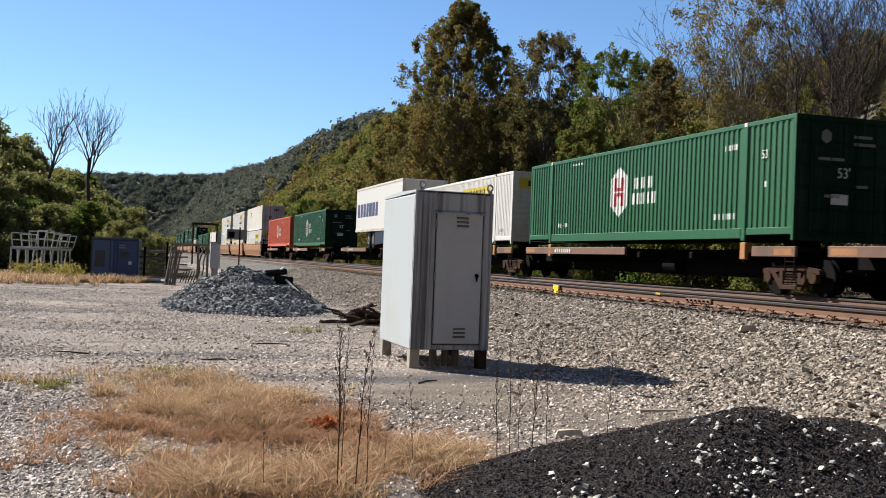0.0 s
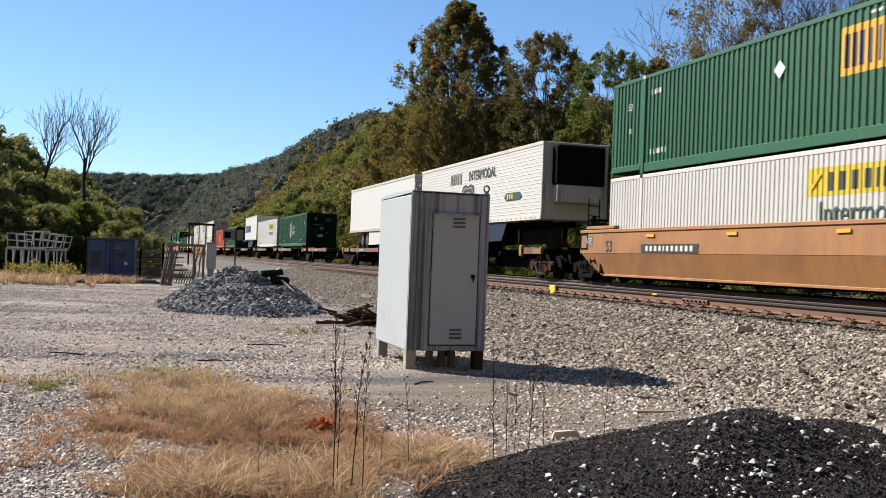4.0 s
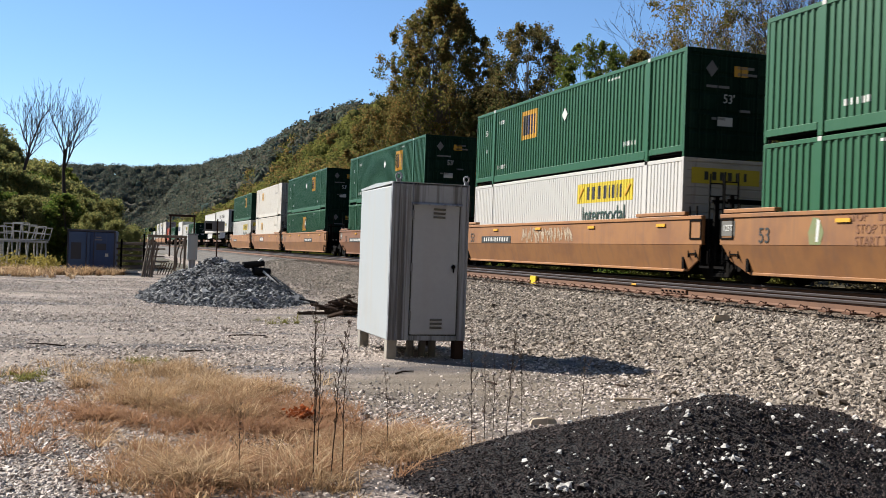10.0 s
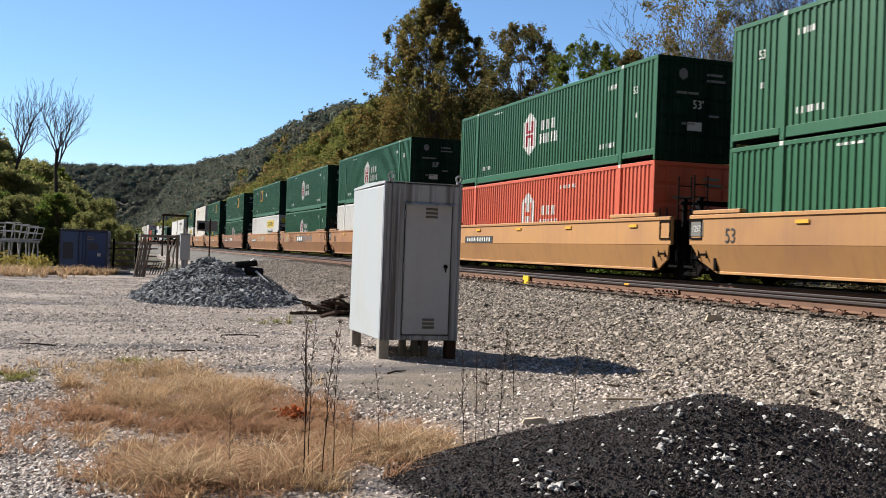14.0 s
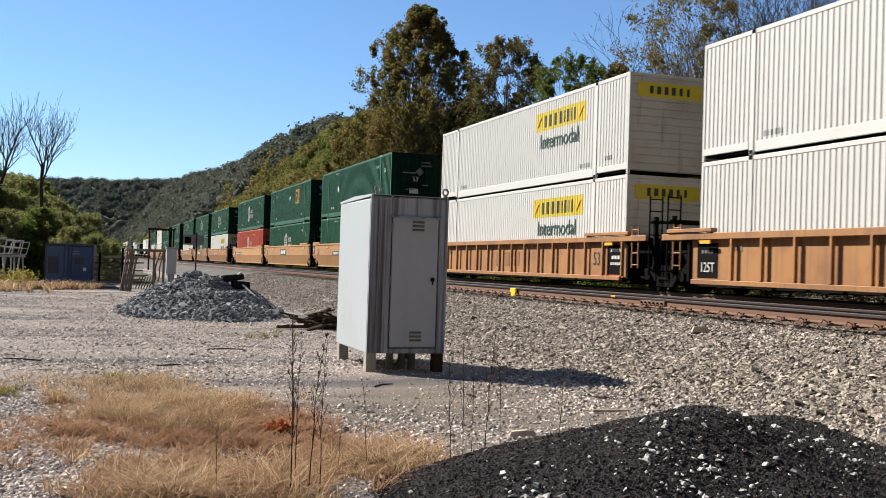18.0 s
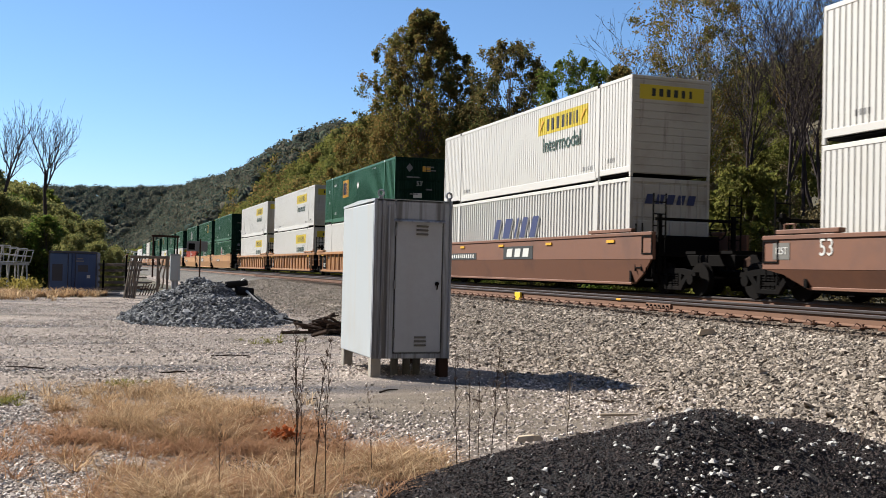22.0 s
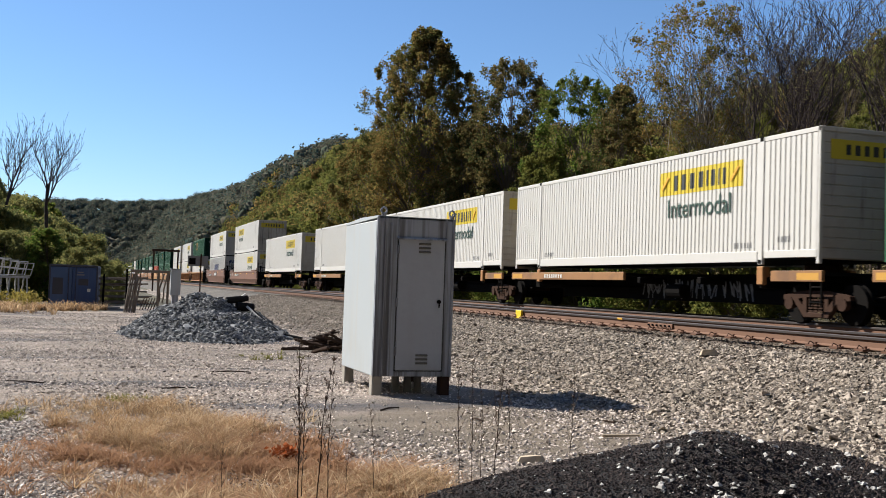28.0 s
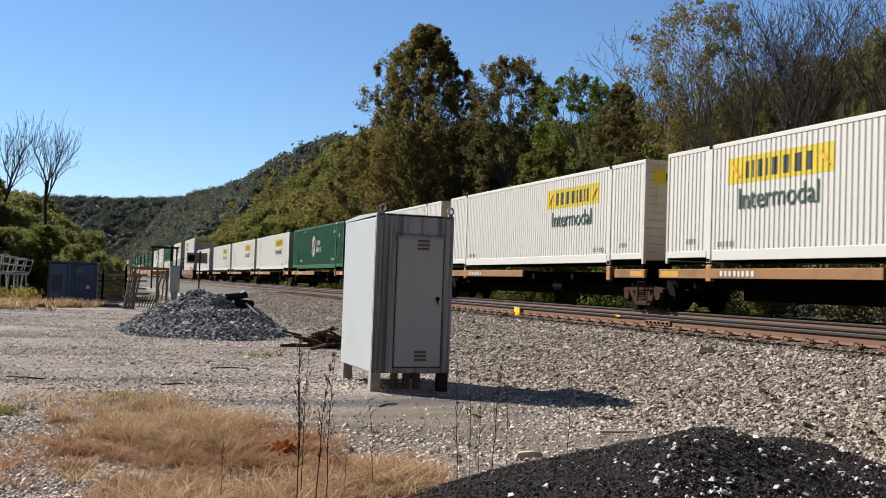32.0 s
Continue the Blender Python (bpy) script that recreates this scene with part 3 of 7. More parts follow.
def soft(v, a, b):
    t = np.clip((v - a) / (b - a), 0, 1)
    return t * t * (3 - 2 * t)


RIDGE_Y = [-400, -60, 178, 330, 608, 837, 1222, 1817, 2400]
RIDGE_Z = [84, 76, 30, 50, 81, 82, 93, 117, 124]


def rough_noise(x, y, s):
    return (np.sin(x * 1.7 / s + 1.3 * np.sin(y * 1.1 / s)) + np.sin(y * 1.9 / s + 2.1 + 1.7 * np.sin(x * 0.9 / s + 0.5))) * 0.5


def height(x, y):
    """The ground's height anywhere."""
    x, y = np.asarray(x, float), np.asarray(y, float)
    z = lerp(x, 6.4, 9.5, 0, BED)
    z = np.where(x > 17.6, lerp(x, 17.6, 19.6, BED, -0.1), z)
    ridge = np.interp(y, RIDGE_Y, RIDGE_Z)
    z = z + ridge * soft(x, 24, 150) * (1 + 0.05 * rough_noise(x, y, 40))
    # the hill that closes the valley far ahead
    across = soft(y, 1500, 2150) * lerp(x, -900, 300, 104, 141) * (1 + 0.06 * rough_noise(x, y, 130))
    z = np.maximum(z, across)
    # other valley side and a rise behind the camera: unseen, added to block sky
    z = z + 75 * soft(-x, 40, 210) * (1 - soft(y, 300, 1200))
    z = z + 85 * soft(-y, 12, 130)
    near = (x < 6.4) & (y < 60)
    z = z + np.where(near, 0.025 * rough_noise(x, y, 1.1), 0)
    return z


def ground_sheet():
    xs = np.concatenate([np.linspace(-2600, -440, 7), np.linspace(-420, -40, 16), np.linspace(-30, -8, 10), np.linspace(-6, 6, 41), np.linspace(6.4, 9.5, 10),
                         np.linspace(10, 19.6, 12), np.linspace(21, 160, 50), np.linspace(175, 420, 10), np.linspace(600, 2600, 7)])
    ys = np.concatenate([np.linspace(-2600, -90, 10), np.linspace(-60, 0, 8), np.linspace(2, 40, 96), np.linspace(42, 120, 40), np.linspace(130, 800, 56),
                         np.linspace(830, 2600, 48), np.linspace(2800, 4200, 4)])
    gx, gy = np.meshgrid(xs, ys)
    v = np.stack([gx, gy, height(gx, gy)], -1).reshape(-1, 3)
    nx, ny = len(xs), len(ys)
    i = np.arange(nx - 1)[None] + nx * np.arange(ny - 1)[:, None]
    f = np.stack([i, i + 1, i + 1 + nx, i + nx], -1).reshape(-1, 4)
    me = raw_mesh("ground", v, f, M_YARD)
    me.materials.append(M_BALLAST)
    me.materials.append(M_FOREST)
    c = v[f].mean(1)
    kind = np.where((c[:, 0] > 6.6) & (c[:, 0] < 19.6), 1, np.where((c[:, 0] > 19.6) | (c[:, 0] < -9) | (c[:, 1] > 130) | ((c[:, 1] > 53) & (c[:, 0] < 5.2)), 2, 0))
    me.polygons.foreach_set("material_index", kind.astype("i"))
    me.polygons.foreach_set("use_smooth", np.ones(len(f), bool))
    return thing("ground", Matrix(), "gravel yard, trackbed, wooded valley and unseen added rises", "ground", kind="structure", shape=me)


def soil(name, a, b, c, patch, cell, fine=30.0, relief=0.5, deep=0.03, stains=(), ruts=None):
    """Gravelly ground: stones as cells of differing tint, broken by patches of fines."""
    m, nt, p = shader(name)
    a, b, c = (tuple(q * TONE for q in k) for k in (a, b, c))
    co = nt.nodes.new("ShaderNodeTexCoord")
    vo = node(nt, "ShaderNodeTexVoronoi", Scale=cell)
    nt.links.new(co.outputs["Object"], vo.inputs["Vector"])
    grain = noise_tex(nt, fine, 6, 0.75)
    wide = ramp(nt, noise_tex(nt, patch, 5, 0.65), 0.4, 0.62)
    band = ramp_to(nt, ramp(nt, noise_tex(nt, 1.0, 3, 0.6, (0.12, 0.55, 1.0)), 0.35, 0.65), 0.62, 1.24)
    sep = nt.nodes.new("ShaderNodeSeparateColor")
    nt.links.new(vo.outputs["Color"], sep.inputs[0])
    col = blend(nt, sep.outputs[0], a, b)
    col = blend(nt, wide, col, blend(nt, grain, tuple(k * 0.7 for k in c), c))
    col = blend(nt, 0.35, col, blend(nt, grain, tuple(k * 0.35 for k in a), b))
    if ruts:
        col = blend(nt, ramp(nt, noise_tex(nt, 1.0, 4, 0.6, (0.07, 0.62, 1.0)), 0.53, 0.63), col, blend(nt, grain, tuple(q * TONE * 0.45 for q in ruts), tuple(q * TONE for q in ruts)))
    edge = noise_tex(nt, 2.2, 5, 0.65)
    for x, y, rx, ry, amount, tint in stains:
        mp = nt.nodes.new("ShaderNodeMapping")
        mp.inputs["Location"].default_value, mp.inputs["Scale"].default_value = (-x / rx, -y / ry, 0), (1 / rx, 1 / ry, 0)
        far = nt.nodes.new("ShaderNodeVectorMath")
        far.operation = "LENGTH"
        ragged = nt.nodes.new("ShaderNodeMath")
        ragged.operation = "MULTIPLY_ADD"
        ragged.inputs[1].default_value = 1.6
        nt.links.new(co.outputs["Object"], mp.inputs[0])
        nt.links.new(mp.outputs[0], far.inputs[0])
        nt.links.new(edge, ragged.inputs[0])
        nt.links.new(far.outputs["Value"], ragged.inputs[2])
        spot = nt.nodes.new("ShaderNodeMapRange")
        spot.inputs[1].default_value, spot.inputs[2].default_value, spot.inputs[3].default_value, spot.inputs[4].default_value = 1.35, 1.85, amount, 0
        nt.links.new(ragged.outputs[0], spot.inputs[0])
        col = blend(nt, spot.outputs[0], col, blend(nt, grain, tuple(q * TONE * 0.5 for q in tint), tuple(q * TONE * 1.3 for q in tint)))
    tone = nt.nodes.new("ShaderNodeHueSaturation")
    nt.links.new(band, tone.inputs["Value"])
    nt.links.new(col, tone.inputs["Color"])
    nt.links.new(tone.outputs[0], p.inputs["Base Color"])
    p.inputs["Roughness"].default_value = 0.95
    mixed = nt.nodes.new("ShaderNodeMath")
    mixed.operation = "SUBTRACT"
    nt.links.new(grain, mixed.inputs[0])
    nt.links.new(vo.outputs["Distance"], mixed.inputs[1])
    bump(nt, p, mixed.outputs[0], relief, deep)
    return m


M_YARD = soil("yard_gravel_and_dirt", (0.165, 0.133, 0.108), (0.63, 0.52, 0.435), (0.31, 0.248, 0.195), 0.45, 34, 40, 0.9, 0.04,
              ((4.1, 10.2, 2.4, 2.6, 0.85, (0.23, 0.182, 0.128)), (0.85, 9.8, 1.25, 2.4, 0.7, (0.25, 0.165, 0.105)), (1.5, 7.5, 1.0, 0.6, 0.85, (0.06, 0.050, 0.047)), (0.65, 6.9, 0.5, 0.32, 0.9, (0.05, 0.043, 0.042)), (1.2, 7.0, 1.4, 1.0, 0.5, (0.20, 0.14, 0.10))), (0.15, 0.135, 0.14))
# bed colour is darkened for the shade in the gaps between the stones
M_BALLAST = soil("gap_shaded_ballast_bed", (0.055, 0.04675, 0.0374), (0.165, 0.1441, 0.1183), (0.088, 0.0759, 0.0605), 0.8, 18)
M_FOREST = soil("leafy_slope", (0.05, 0.042, 0.022), (0.11, 0.088, 0.045), (0.07, 0.066, 0.03), 0.05, 0.6, 1.5, 0.6, 0.3)
M_DARKBED = soil("stone_heap_core", (0.0575, 0.0598, 0.06325), (0.184, 0.1898, 0.1955), (0.0805, 0.0828, 0.08625), 0.8, 18)
M_COAL = soil("coal_grit", (0.008, 0.006, 0.006), (0.026, 0.021, 0.021), (0.013, 0.010, 0.010), 1.5, 90, 160, 0.9, 0.012)
ground_sheet()


def railway(name, centre, label):
    """A track: two rails of true section with plates and spikes, on timber ties in the bed."""
    track = thing(name, pose(centre, 0, RAIL), label, "railway track", kind="structure")
    y0, y1 = -60, 900
    for side in (-1, 1):
        s = Shape()
        c = side * 0.755
        sec = [(-0.07, -0.18), (0.07, -0.18), (0.07, -0.168), (0.012, -0.146), (0.011, -0.045), (-0.011, -0.045), (-0.012, -0.146), (-0.07, -0.168)]
        s.prism([(c + a, b) for a, b in sec], 1, y0, y1)
        rail = part("rail", s, M["rail_side"], track, "rust-orange rail web and foot")
        sec = [(-0.030, -0.048), (0.030, -0.048), (0.038, -0.040), (0.038, -0.008), (0.028, 0.0), (-0.028, 0.0), (-0.038, -0.008), (-0.038, -0.040)]
        part("rail_head", Shape().prism([(c + a, b) for a, b in sec], 1, y0, y1), M["rail_head"], rail, "dark worn steel rail head")
    rng = random.Random(int(centre))
    forms = []
    for k in range(4):
        e = [rng.uniform(-0.02, 0.02) for _ in range(4)]
        forms.append(Shape().box(-1.30 + e[0], 1.30 + e[1], -0.115 + e[2] * 0.4, 0.115 + e[3] * 0.4, -0.46, -0.283, 0.012).mesh("tie"))
    for k in range(105):
        tie = part("tie", forms[k % 4], M["tie"], track)
        tie.matrix_basis = pose(rng.uniform(-0.04, 0.04), 4 + k * 0.53 + rng.uniform(-0.02, 0.02), -0.001, 0, 0, rng.uniform(-0.8, 0.8))
    plates, spikes = Shape(), Shape()
    for k in range(int(130 / 0.53)):
        y = 4 + k * 0.53
        for side in (-1, 1):
            c = side * 0.755
            plates.box(c - 0.19, c + 0.19, y - 0.09, y + 0.09, -0.205, -0.178)
            if y < 70:
                for dx in (-0.095, 0.095):
                    spikes.box(c + dx - 0.012, c + dx + 0.012, y + dx * 0.4 - 0.012, y + dx * 0.4 + 0.012, -0.18, -0.135)
                    spikes.box(c + dx - 0.022, c + dx + 0.022, y + dx * 0.4 - 0.018, y + dx * 0.4 + 0.018, -0.145, -0.133)
                spikes.path([(c - 0.05, y + 0.06, -0.16), (c - 0.12, y + 0.075, -0.125), (c - 0.16, y + 0.06, -0.17)], 0.009, 4)
    tagged(part("tie_plates", plates, M["clip"], track, "rusted steel tie plates"), kind="stuff")
    tagged(part("rail_spikes", spikes, M["clip"], track, "rusted spikes and clips"), kind="stuff")
    return track


near_track = railway("track_1", TRACK_NEAR, "empty near track with rusted steel rails")
far_track = railway("track_2", TRACK_FAR, "far track of rusted rails under the train")


# ---- the train: containers ----
BOX_L, BOX_W, BOX_H = 16.15, 1.295, 2.896
HALF = BOX_L / 2


def rib_wall(side, pitch, groove, deep, z0, z1, posts, flank=0.028):
    """A corrugated long wall: flats and grooves with sloping flanks, facing side (-1: -x)."""
    pts, y = [], -HALF + 0.12
    while y < HALF - 0.12 - pitch:
        if any(abs(y + pitch / 2 - q) < pitch * 0.75 for q in posts):
            pts += [(y, 0), (y + pitch, 0)]
        else:
            pts += [(y, 0), (y + pitch - groove - 2 * flank, 0), (y + pitch - groove - flank, deep), (y + pitch - flank, deep)]
        y += pitch
    pts += [(y, 0), (HALF - 0.12, 0)]
    clean = [pts[0]]
    for p in pts[1:]:
        if p[0] > clean[-1][0] + 1e-4:
            clean.append(p)
    s = Shape()
    xo = side * (BOX_W - 0.012)
    v = [(xo - side * d, y, z) for z in (z0, z1) for y, d in clean]
    n = len(clean)
    WALL[:] = clean
    s.add(v, [(i, i + 1, n + i + 1, n + i) for i in range(n - 1)])
    return s


WALL = [(-HALF, 0.0), (HALF, 0.0)]          # the wall profile last built: place along the wall, depth


def painted(shape, side, y0, y1, low, high, lift=0.003):
    """A coat of paint between y0 and y1 that follows the corrugation; low and high: heights, or functions of y."""
    ys = sorted({y0, y1, (y0 + y1) / 2, *(y for y, d in WALL if y0 < y < y1)})
    at = np.interp(ys, [y for y, d in WALL], [d for y, d in WALL])
    x = [side * (BOX_W - 0.012 - d + lift) for d in at]
    f_lo, f_hi = (q if callable(q) else (lambda y, q=q: q) for q in (low, high))
    v = [(x[k], y, f_lo(y)) for k, y in enumerate(ys)] + [(x[k], y, f_hi(y)) for k, y in enumerate(ys)]
    n = len(ys)
    return shape.add(v, [(k, k + 1, n + k + 1, n + k) for k in range(n - 1)])


def bars(shape, side, y, z, widths, high, gap=0.05, x=None, thick=0.005):
    """A line of writing as plain strokes, centred at y, z, on a long side: each sign is one plain bar."""
    total = sum(widths) + gap * (len(widths) - 1)
    at = y + total / 2
    on_wall = x is None
    x = side * BOX_W if on_wall else x
    lo, hi = min(x, x + side * thick), max(x, x + side * thick)
    for k, w in enumerate(widths):
        inset = 0.0 if w < 0.085 or high < 0.11 else 0.16 * w
        if on_wall:
            painted(shape, side, at - w + inset, at - inset, z - high / 2, z + high / 2, 0.005)
            at -= w + gap
            continue
        shape.box(lo, hi, at - w + inset, at - inset, z - high / 2, z + high / 2)
        at -= w + gap
    return shape


def plate(shape, side, y0, y1, z0, z1, lift=0.004, thick=0.006):
    x = side * (BOX_W + lift)
    shape.box(min(x, x + side * thick), max(x, x + side * thick), y0, y1, z0, z1)
    return shape


def flat_poly(shape, side, pts, lift=0.004, thick=0.005):
    x = side * (BOX_W + lift)
    shape.prism(pts, 0, min(x, x + side * thick), max(x, x + side * thick))
    return shape


def lettered(words, size, side, y, z, parent, material, squeeze=1.0, x=None, label=""):
    me = text_mesh(words, size, squeeze)
    x = side * (BOX_W + 0.006) if x is None else x
    moved(me, 0, 0, 0, 0 if side < 0 else 180)
    moved(me, x, y, z)
    return part("lettering", me, material, parent, label)


def container_shell(name, label, wall, end, pitch, groove, deep, dark_groove=False, door="rods"):
    """A 53-foot box: corrugated walls, rails, posts, castings, roof, front wall and barred doors."""
    c = thing(name, Matrix(), label, "container", "containers on the train")
    posts = (-6.08, 6.08)
    for side in (-1, 1):
        part("side_wall", rib_wall(side, pitch, groove, deep, 0.30, BOX_H - 0.10, posts, 0.008 if dark_groove else 0.028), wall, c)
        # dark strips laid in the grooves stand in for the shade there
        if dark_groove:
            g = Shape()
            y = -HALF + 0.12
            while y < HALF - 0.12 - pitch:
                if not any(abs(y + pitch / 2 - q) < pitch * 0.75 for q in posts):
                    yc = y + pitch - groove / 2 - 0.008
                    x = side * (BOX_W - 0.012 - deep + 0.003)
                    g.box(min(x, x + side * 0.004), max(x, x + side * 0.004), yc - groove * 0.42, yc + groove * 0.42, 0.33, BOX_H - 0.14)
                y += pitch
            part("groove_line", g, M["dark_grey"], c, "dark strips standing in for groove shade")
        x0, x1 = (-BOX_W, -BOX_W + 0.06) if side < 0 else (BOX_W - 0.06, BOX_W)
        part("top_rail", Shape().box(x0, x1, -HALF, HALF, BOX_H - 0.11, BOX_H, 0.01), wall, c)
        part("bottom_rail", Shape().box(x0, x1, -HALF + 0.05, -6.2, 0.14, 0.31, 0.01).box(x0, x1, -5.96, 5.96, 0.06, 0.31, 0.01).box(x0, x1, 6.2, HALF - 0.05, 0.14, 0.31, 0.01), wall, c)
        for y in posts:
            s = Shape().box(x0 - (0.012 if side < 0 else 0), x1 + (0.012 if side > 0 else 0), y - 0.085, y + 0.085, 0.0, BOX_H + 0.002, 0.01)
            post = part("post", s, wall, c)
            for z in (0.0, BOX_H - 0.115):
                k = Shape().box(x0 - (0.016 if side < 0 else 0), x1 + (0.016 if side > 0 else 0), y - 0.075, y + 0.075, z + 0.01, z + 0.118, 0.012)
                part("corner_casting", k, M["black"] if dark_groove else M["white"] if z else wall, post, "lifting casting at the post end")
        for y in (-HALF, HALF - 0.10):
            part("corner_post", Shape().box(x0, x1 , y, y + 0.10, 0.0, BOX_H, 0.01), wall, c)
    part("roof", Shape().box(-BOX_W + 0.02, BOX_W - 0.02, -HALF + 0.05, HALF - 0.05, BOX_H - 0.06, BOX_H - 0.015), wall, c)
    part("floor", Shape().box(-BOX_W + 0.05, BOX_W - 0.05, -HALF + 0.05, HALF - 0.05, 0.10, 0.20), M["black"], c)
    # front wall at +y: horizontal planks with posts
    out = [(HALF - 0.06, 0.10)]
    for k in range(12):
        z = 0.12 + k * 0.222
        out += [(HALF - 0.024, z), (HALF - 0.006, z + 0.012), (HALF - 0.006, z + 0.188), (HALF - 0.024, z + 0.20)]
    out += [(HALF - 0.024, BOX_H - 0.05), (HALF - 0.06, BOX_H - 0.05)]
    part("front_wall", Shape().prism(out, 0, -BOX_W + 0.07, BOX_W - 0.07), end, c)
    for x in (-BOX_W, BOX_W - 0.08):
        part("front_post", Shape().box(x, x + 0.08, HALF - 0.03, HALF + 0.002, 0, BOX_H, 0.008), end, c)
    part("front_header", Shape().box(-BOX_W + 0.08, BOX_W - 0.08, HALF - 0.03, HALF + 0.001, BOX_H - 0.1, BOX_H - 0.002, 0.008), end, c)
    # doors at -y
    for side in (-1, 1):
        x0, x1 = (-BOX_W + 0.06, -0.006) if side < 0 else (0.006, BOX_W - 0.06)
        out = [(-HALF + 0.08, 0.12), (-HALF + 0.03, 0.12)]
        for k in range(5):
            z = 0.22 + k * 0.515
            out += [(-HALF + 0.03, z), (-HALF + 0.012, z + 0.03), (-HALF + 0.012, z + 0.41), (-HALF + 0.03, z + 0.44)]
        out += [(-HALF + 0.03, BOX_H - 0.08), (-HALF + 0.08, BOX_H - 0.08)]
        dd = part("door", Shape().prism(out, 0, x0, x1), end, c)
        for q in (0.28, 0.72):
            x = x0 + (x1 - x0) * q
            part("lock_rod", Shape().tube((x, -HALF - 0.015, 0.1), (x, -HALF - 0.015, BOX_H - 0.1), 0.018, None, 6), M["dark_grey"] if dark_groove else end, dd)
            part("door_handle", Shape().box(x - 0.02, x + 0.26, -HALF - 0.04, -HALF - 0.012, 1.12, 1.16, 0.005), M["dark_grey"] if dark_groove else end, dd)
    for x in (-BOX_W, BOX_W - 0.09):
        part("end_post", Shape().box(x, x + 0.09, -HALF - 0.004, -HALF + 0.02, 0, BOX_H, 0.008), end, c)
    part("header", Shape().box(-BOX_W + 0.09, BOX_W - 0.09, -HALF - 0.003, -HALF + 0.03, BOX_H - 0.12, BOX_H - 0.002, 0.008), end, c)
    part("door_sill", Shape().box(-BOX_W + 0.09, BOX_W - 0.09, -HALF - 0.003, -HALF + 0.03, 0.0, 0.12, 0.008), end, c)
    return c


def pointed_emblem(side, y, z):
    """A white hexagon painted over the corrugated wall."""
    hx = Shape()
    for a, b in ((y - 0.56, y), (y, y + 0.56)):
        painted(hx, side, a, b, lambda q: z - 0.78 + 0.62 * abs(q - y), lambda q: z + 0.78 - 0.62 * abs(q - y))
    return hx


def end_bar(shape, x, z, w, h, y=-HALF - 0.02):
    shape.box(x - w / 2, x + w / 2, y - 0.004, y, z - h / 2, z + h / 2)
    return shape


def green_marks(c, side, near):
    """Small white writing of a green box, as bars."""
    s = Shape()
    bars(s, side, near * 3.9, 2.66, [0.16, 0.16, 0.14, 0.2], 0.06)
    lettered("53", 0.30, side, near * -6.9, 2.05, c, M["ink_white"], 0.9, None, "white number 53")
    bars(s, side, near * -6.9, 1.35, [0.13], 0.14, 0.03)
    bars(s, side, near * 5.0, 0.62, [0.13, 0.13, 0.13, 0.12, 0.13], 0.14, 0.04)
    bars(s, side, near * -5.2, 0.62, [0.13, 0.14, 0.13, 0.12, 0.13, 0.13], 0.15, 0.04)
    bars(s, side, near * -5.4, 2.35, [0.13, 0.14, 0.13, 0.12], 0.14, 0.04)
    part("marking", s, M["ink_white"], c, "small white markings")


def green_end(c):
    s = Shape()
    for x, z, w in ((0.5, 2.45, 0.5), (0.55, 2.28, 0.6), (-0.35, 1.9, 0.7), (-0.3, 1.05, 0.42), (0.5, 1.3, 0.34)):
        end_bar(s, x, z, w, 0.07)
    me = text_mesh("53'", 0.34, 0.9)
    me.transform(pose(0.0, -HALF - 0.024, 1.58, 0, 0, 90))
    part("lettering", me, M["ink_white"], c, "white number 53 on the door")
    part("marking", s, M["grey"], c, "grey door markings")
    part("sticker", end_bar(Shape(), -0.1, 0.98, 0.46, 0.24), M["ink_white"], c, "pale door sticker")


def make_hexed():
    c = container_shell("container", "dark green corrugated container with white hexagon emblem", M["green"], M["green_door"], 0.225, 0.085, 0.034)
    for side in (-1, 1):
        y, z = 0.75, 1.56
        part("emblem", pointed_emblem(side, y, z), M["ink_white"], c, "white pointed hexagon emblem")
        s = Shape()
        for d in (-0.23, 0.23):
            painted(s, side, y + d - 0.095, y + d + 0.095, z - 0.44, z - 0.03, 0.006)
            painted(s, side, y + d - 0.095, y + d + 0.095, z + 0.03, z + 0.44, 0.006)
        painted(s, side, y - 0.135, y + 0.135, z - 0.13, z - 0.03, 0.006)
        painted(s, side, y - 0.135, y + 0.135, z + 0.03, z + 0.13, 0.006)
        part("emblem_figure", s, M["ink_red"], c, "crimson bars in the emblem")
        w = Shape()
        bars(w, side, y - side * -1.55 if side < 0 else y + 1.55, z + 0.20, [0.34, 0.30, 0.34], 0.34, 0.10)
        bars(w, side, y - side * -1.55 if side < 0 else y + 1.55, z - 0.26, [0.30, 0.20, 0.24, 0.24, 0.24], 0.34, 0.07)
        part("name_lettering", w, M["ink_white"], c, "white company lettering")
        green_marks(c, side, 1)
    green_end(c)
    s = Shape().prism([(-0.5 + 0.15 * math.cos(k), 2.42 + 0.17 * math.sin(k)) for k in [i * math.tau / 6 + 0.52 for i in range(6)]], 1, -HALF - 0.026, -HALF - 0.02)
    part("door_emblem", s, M["grey"], c, "grey hexagon door emblem")
    return c


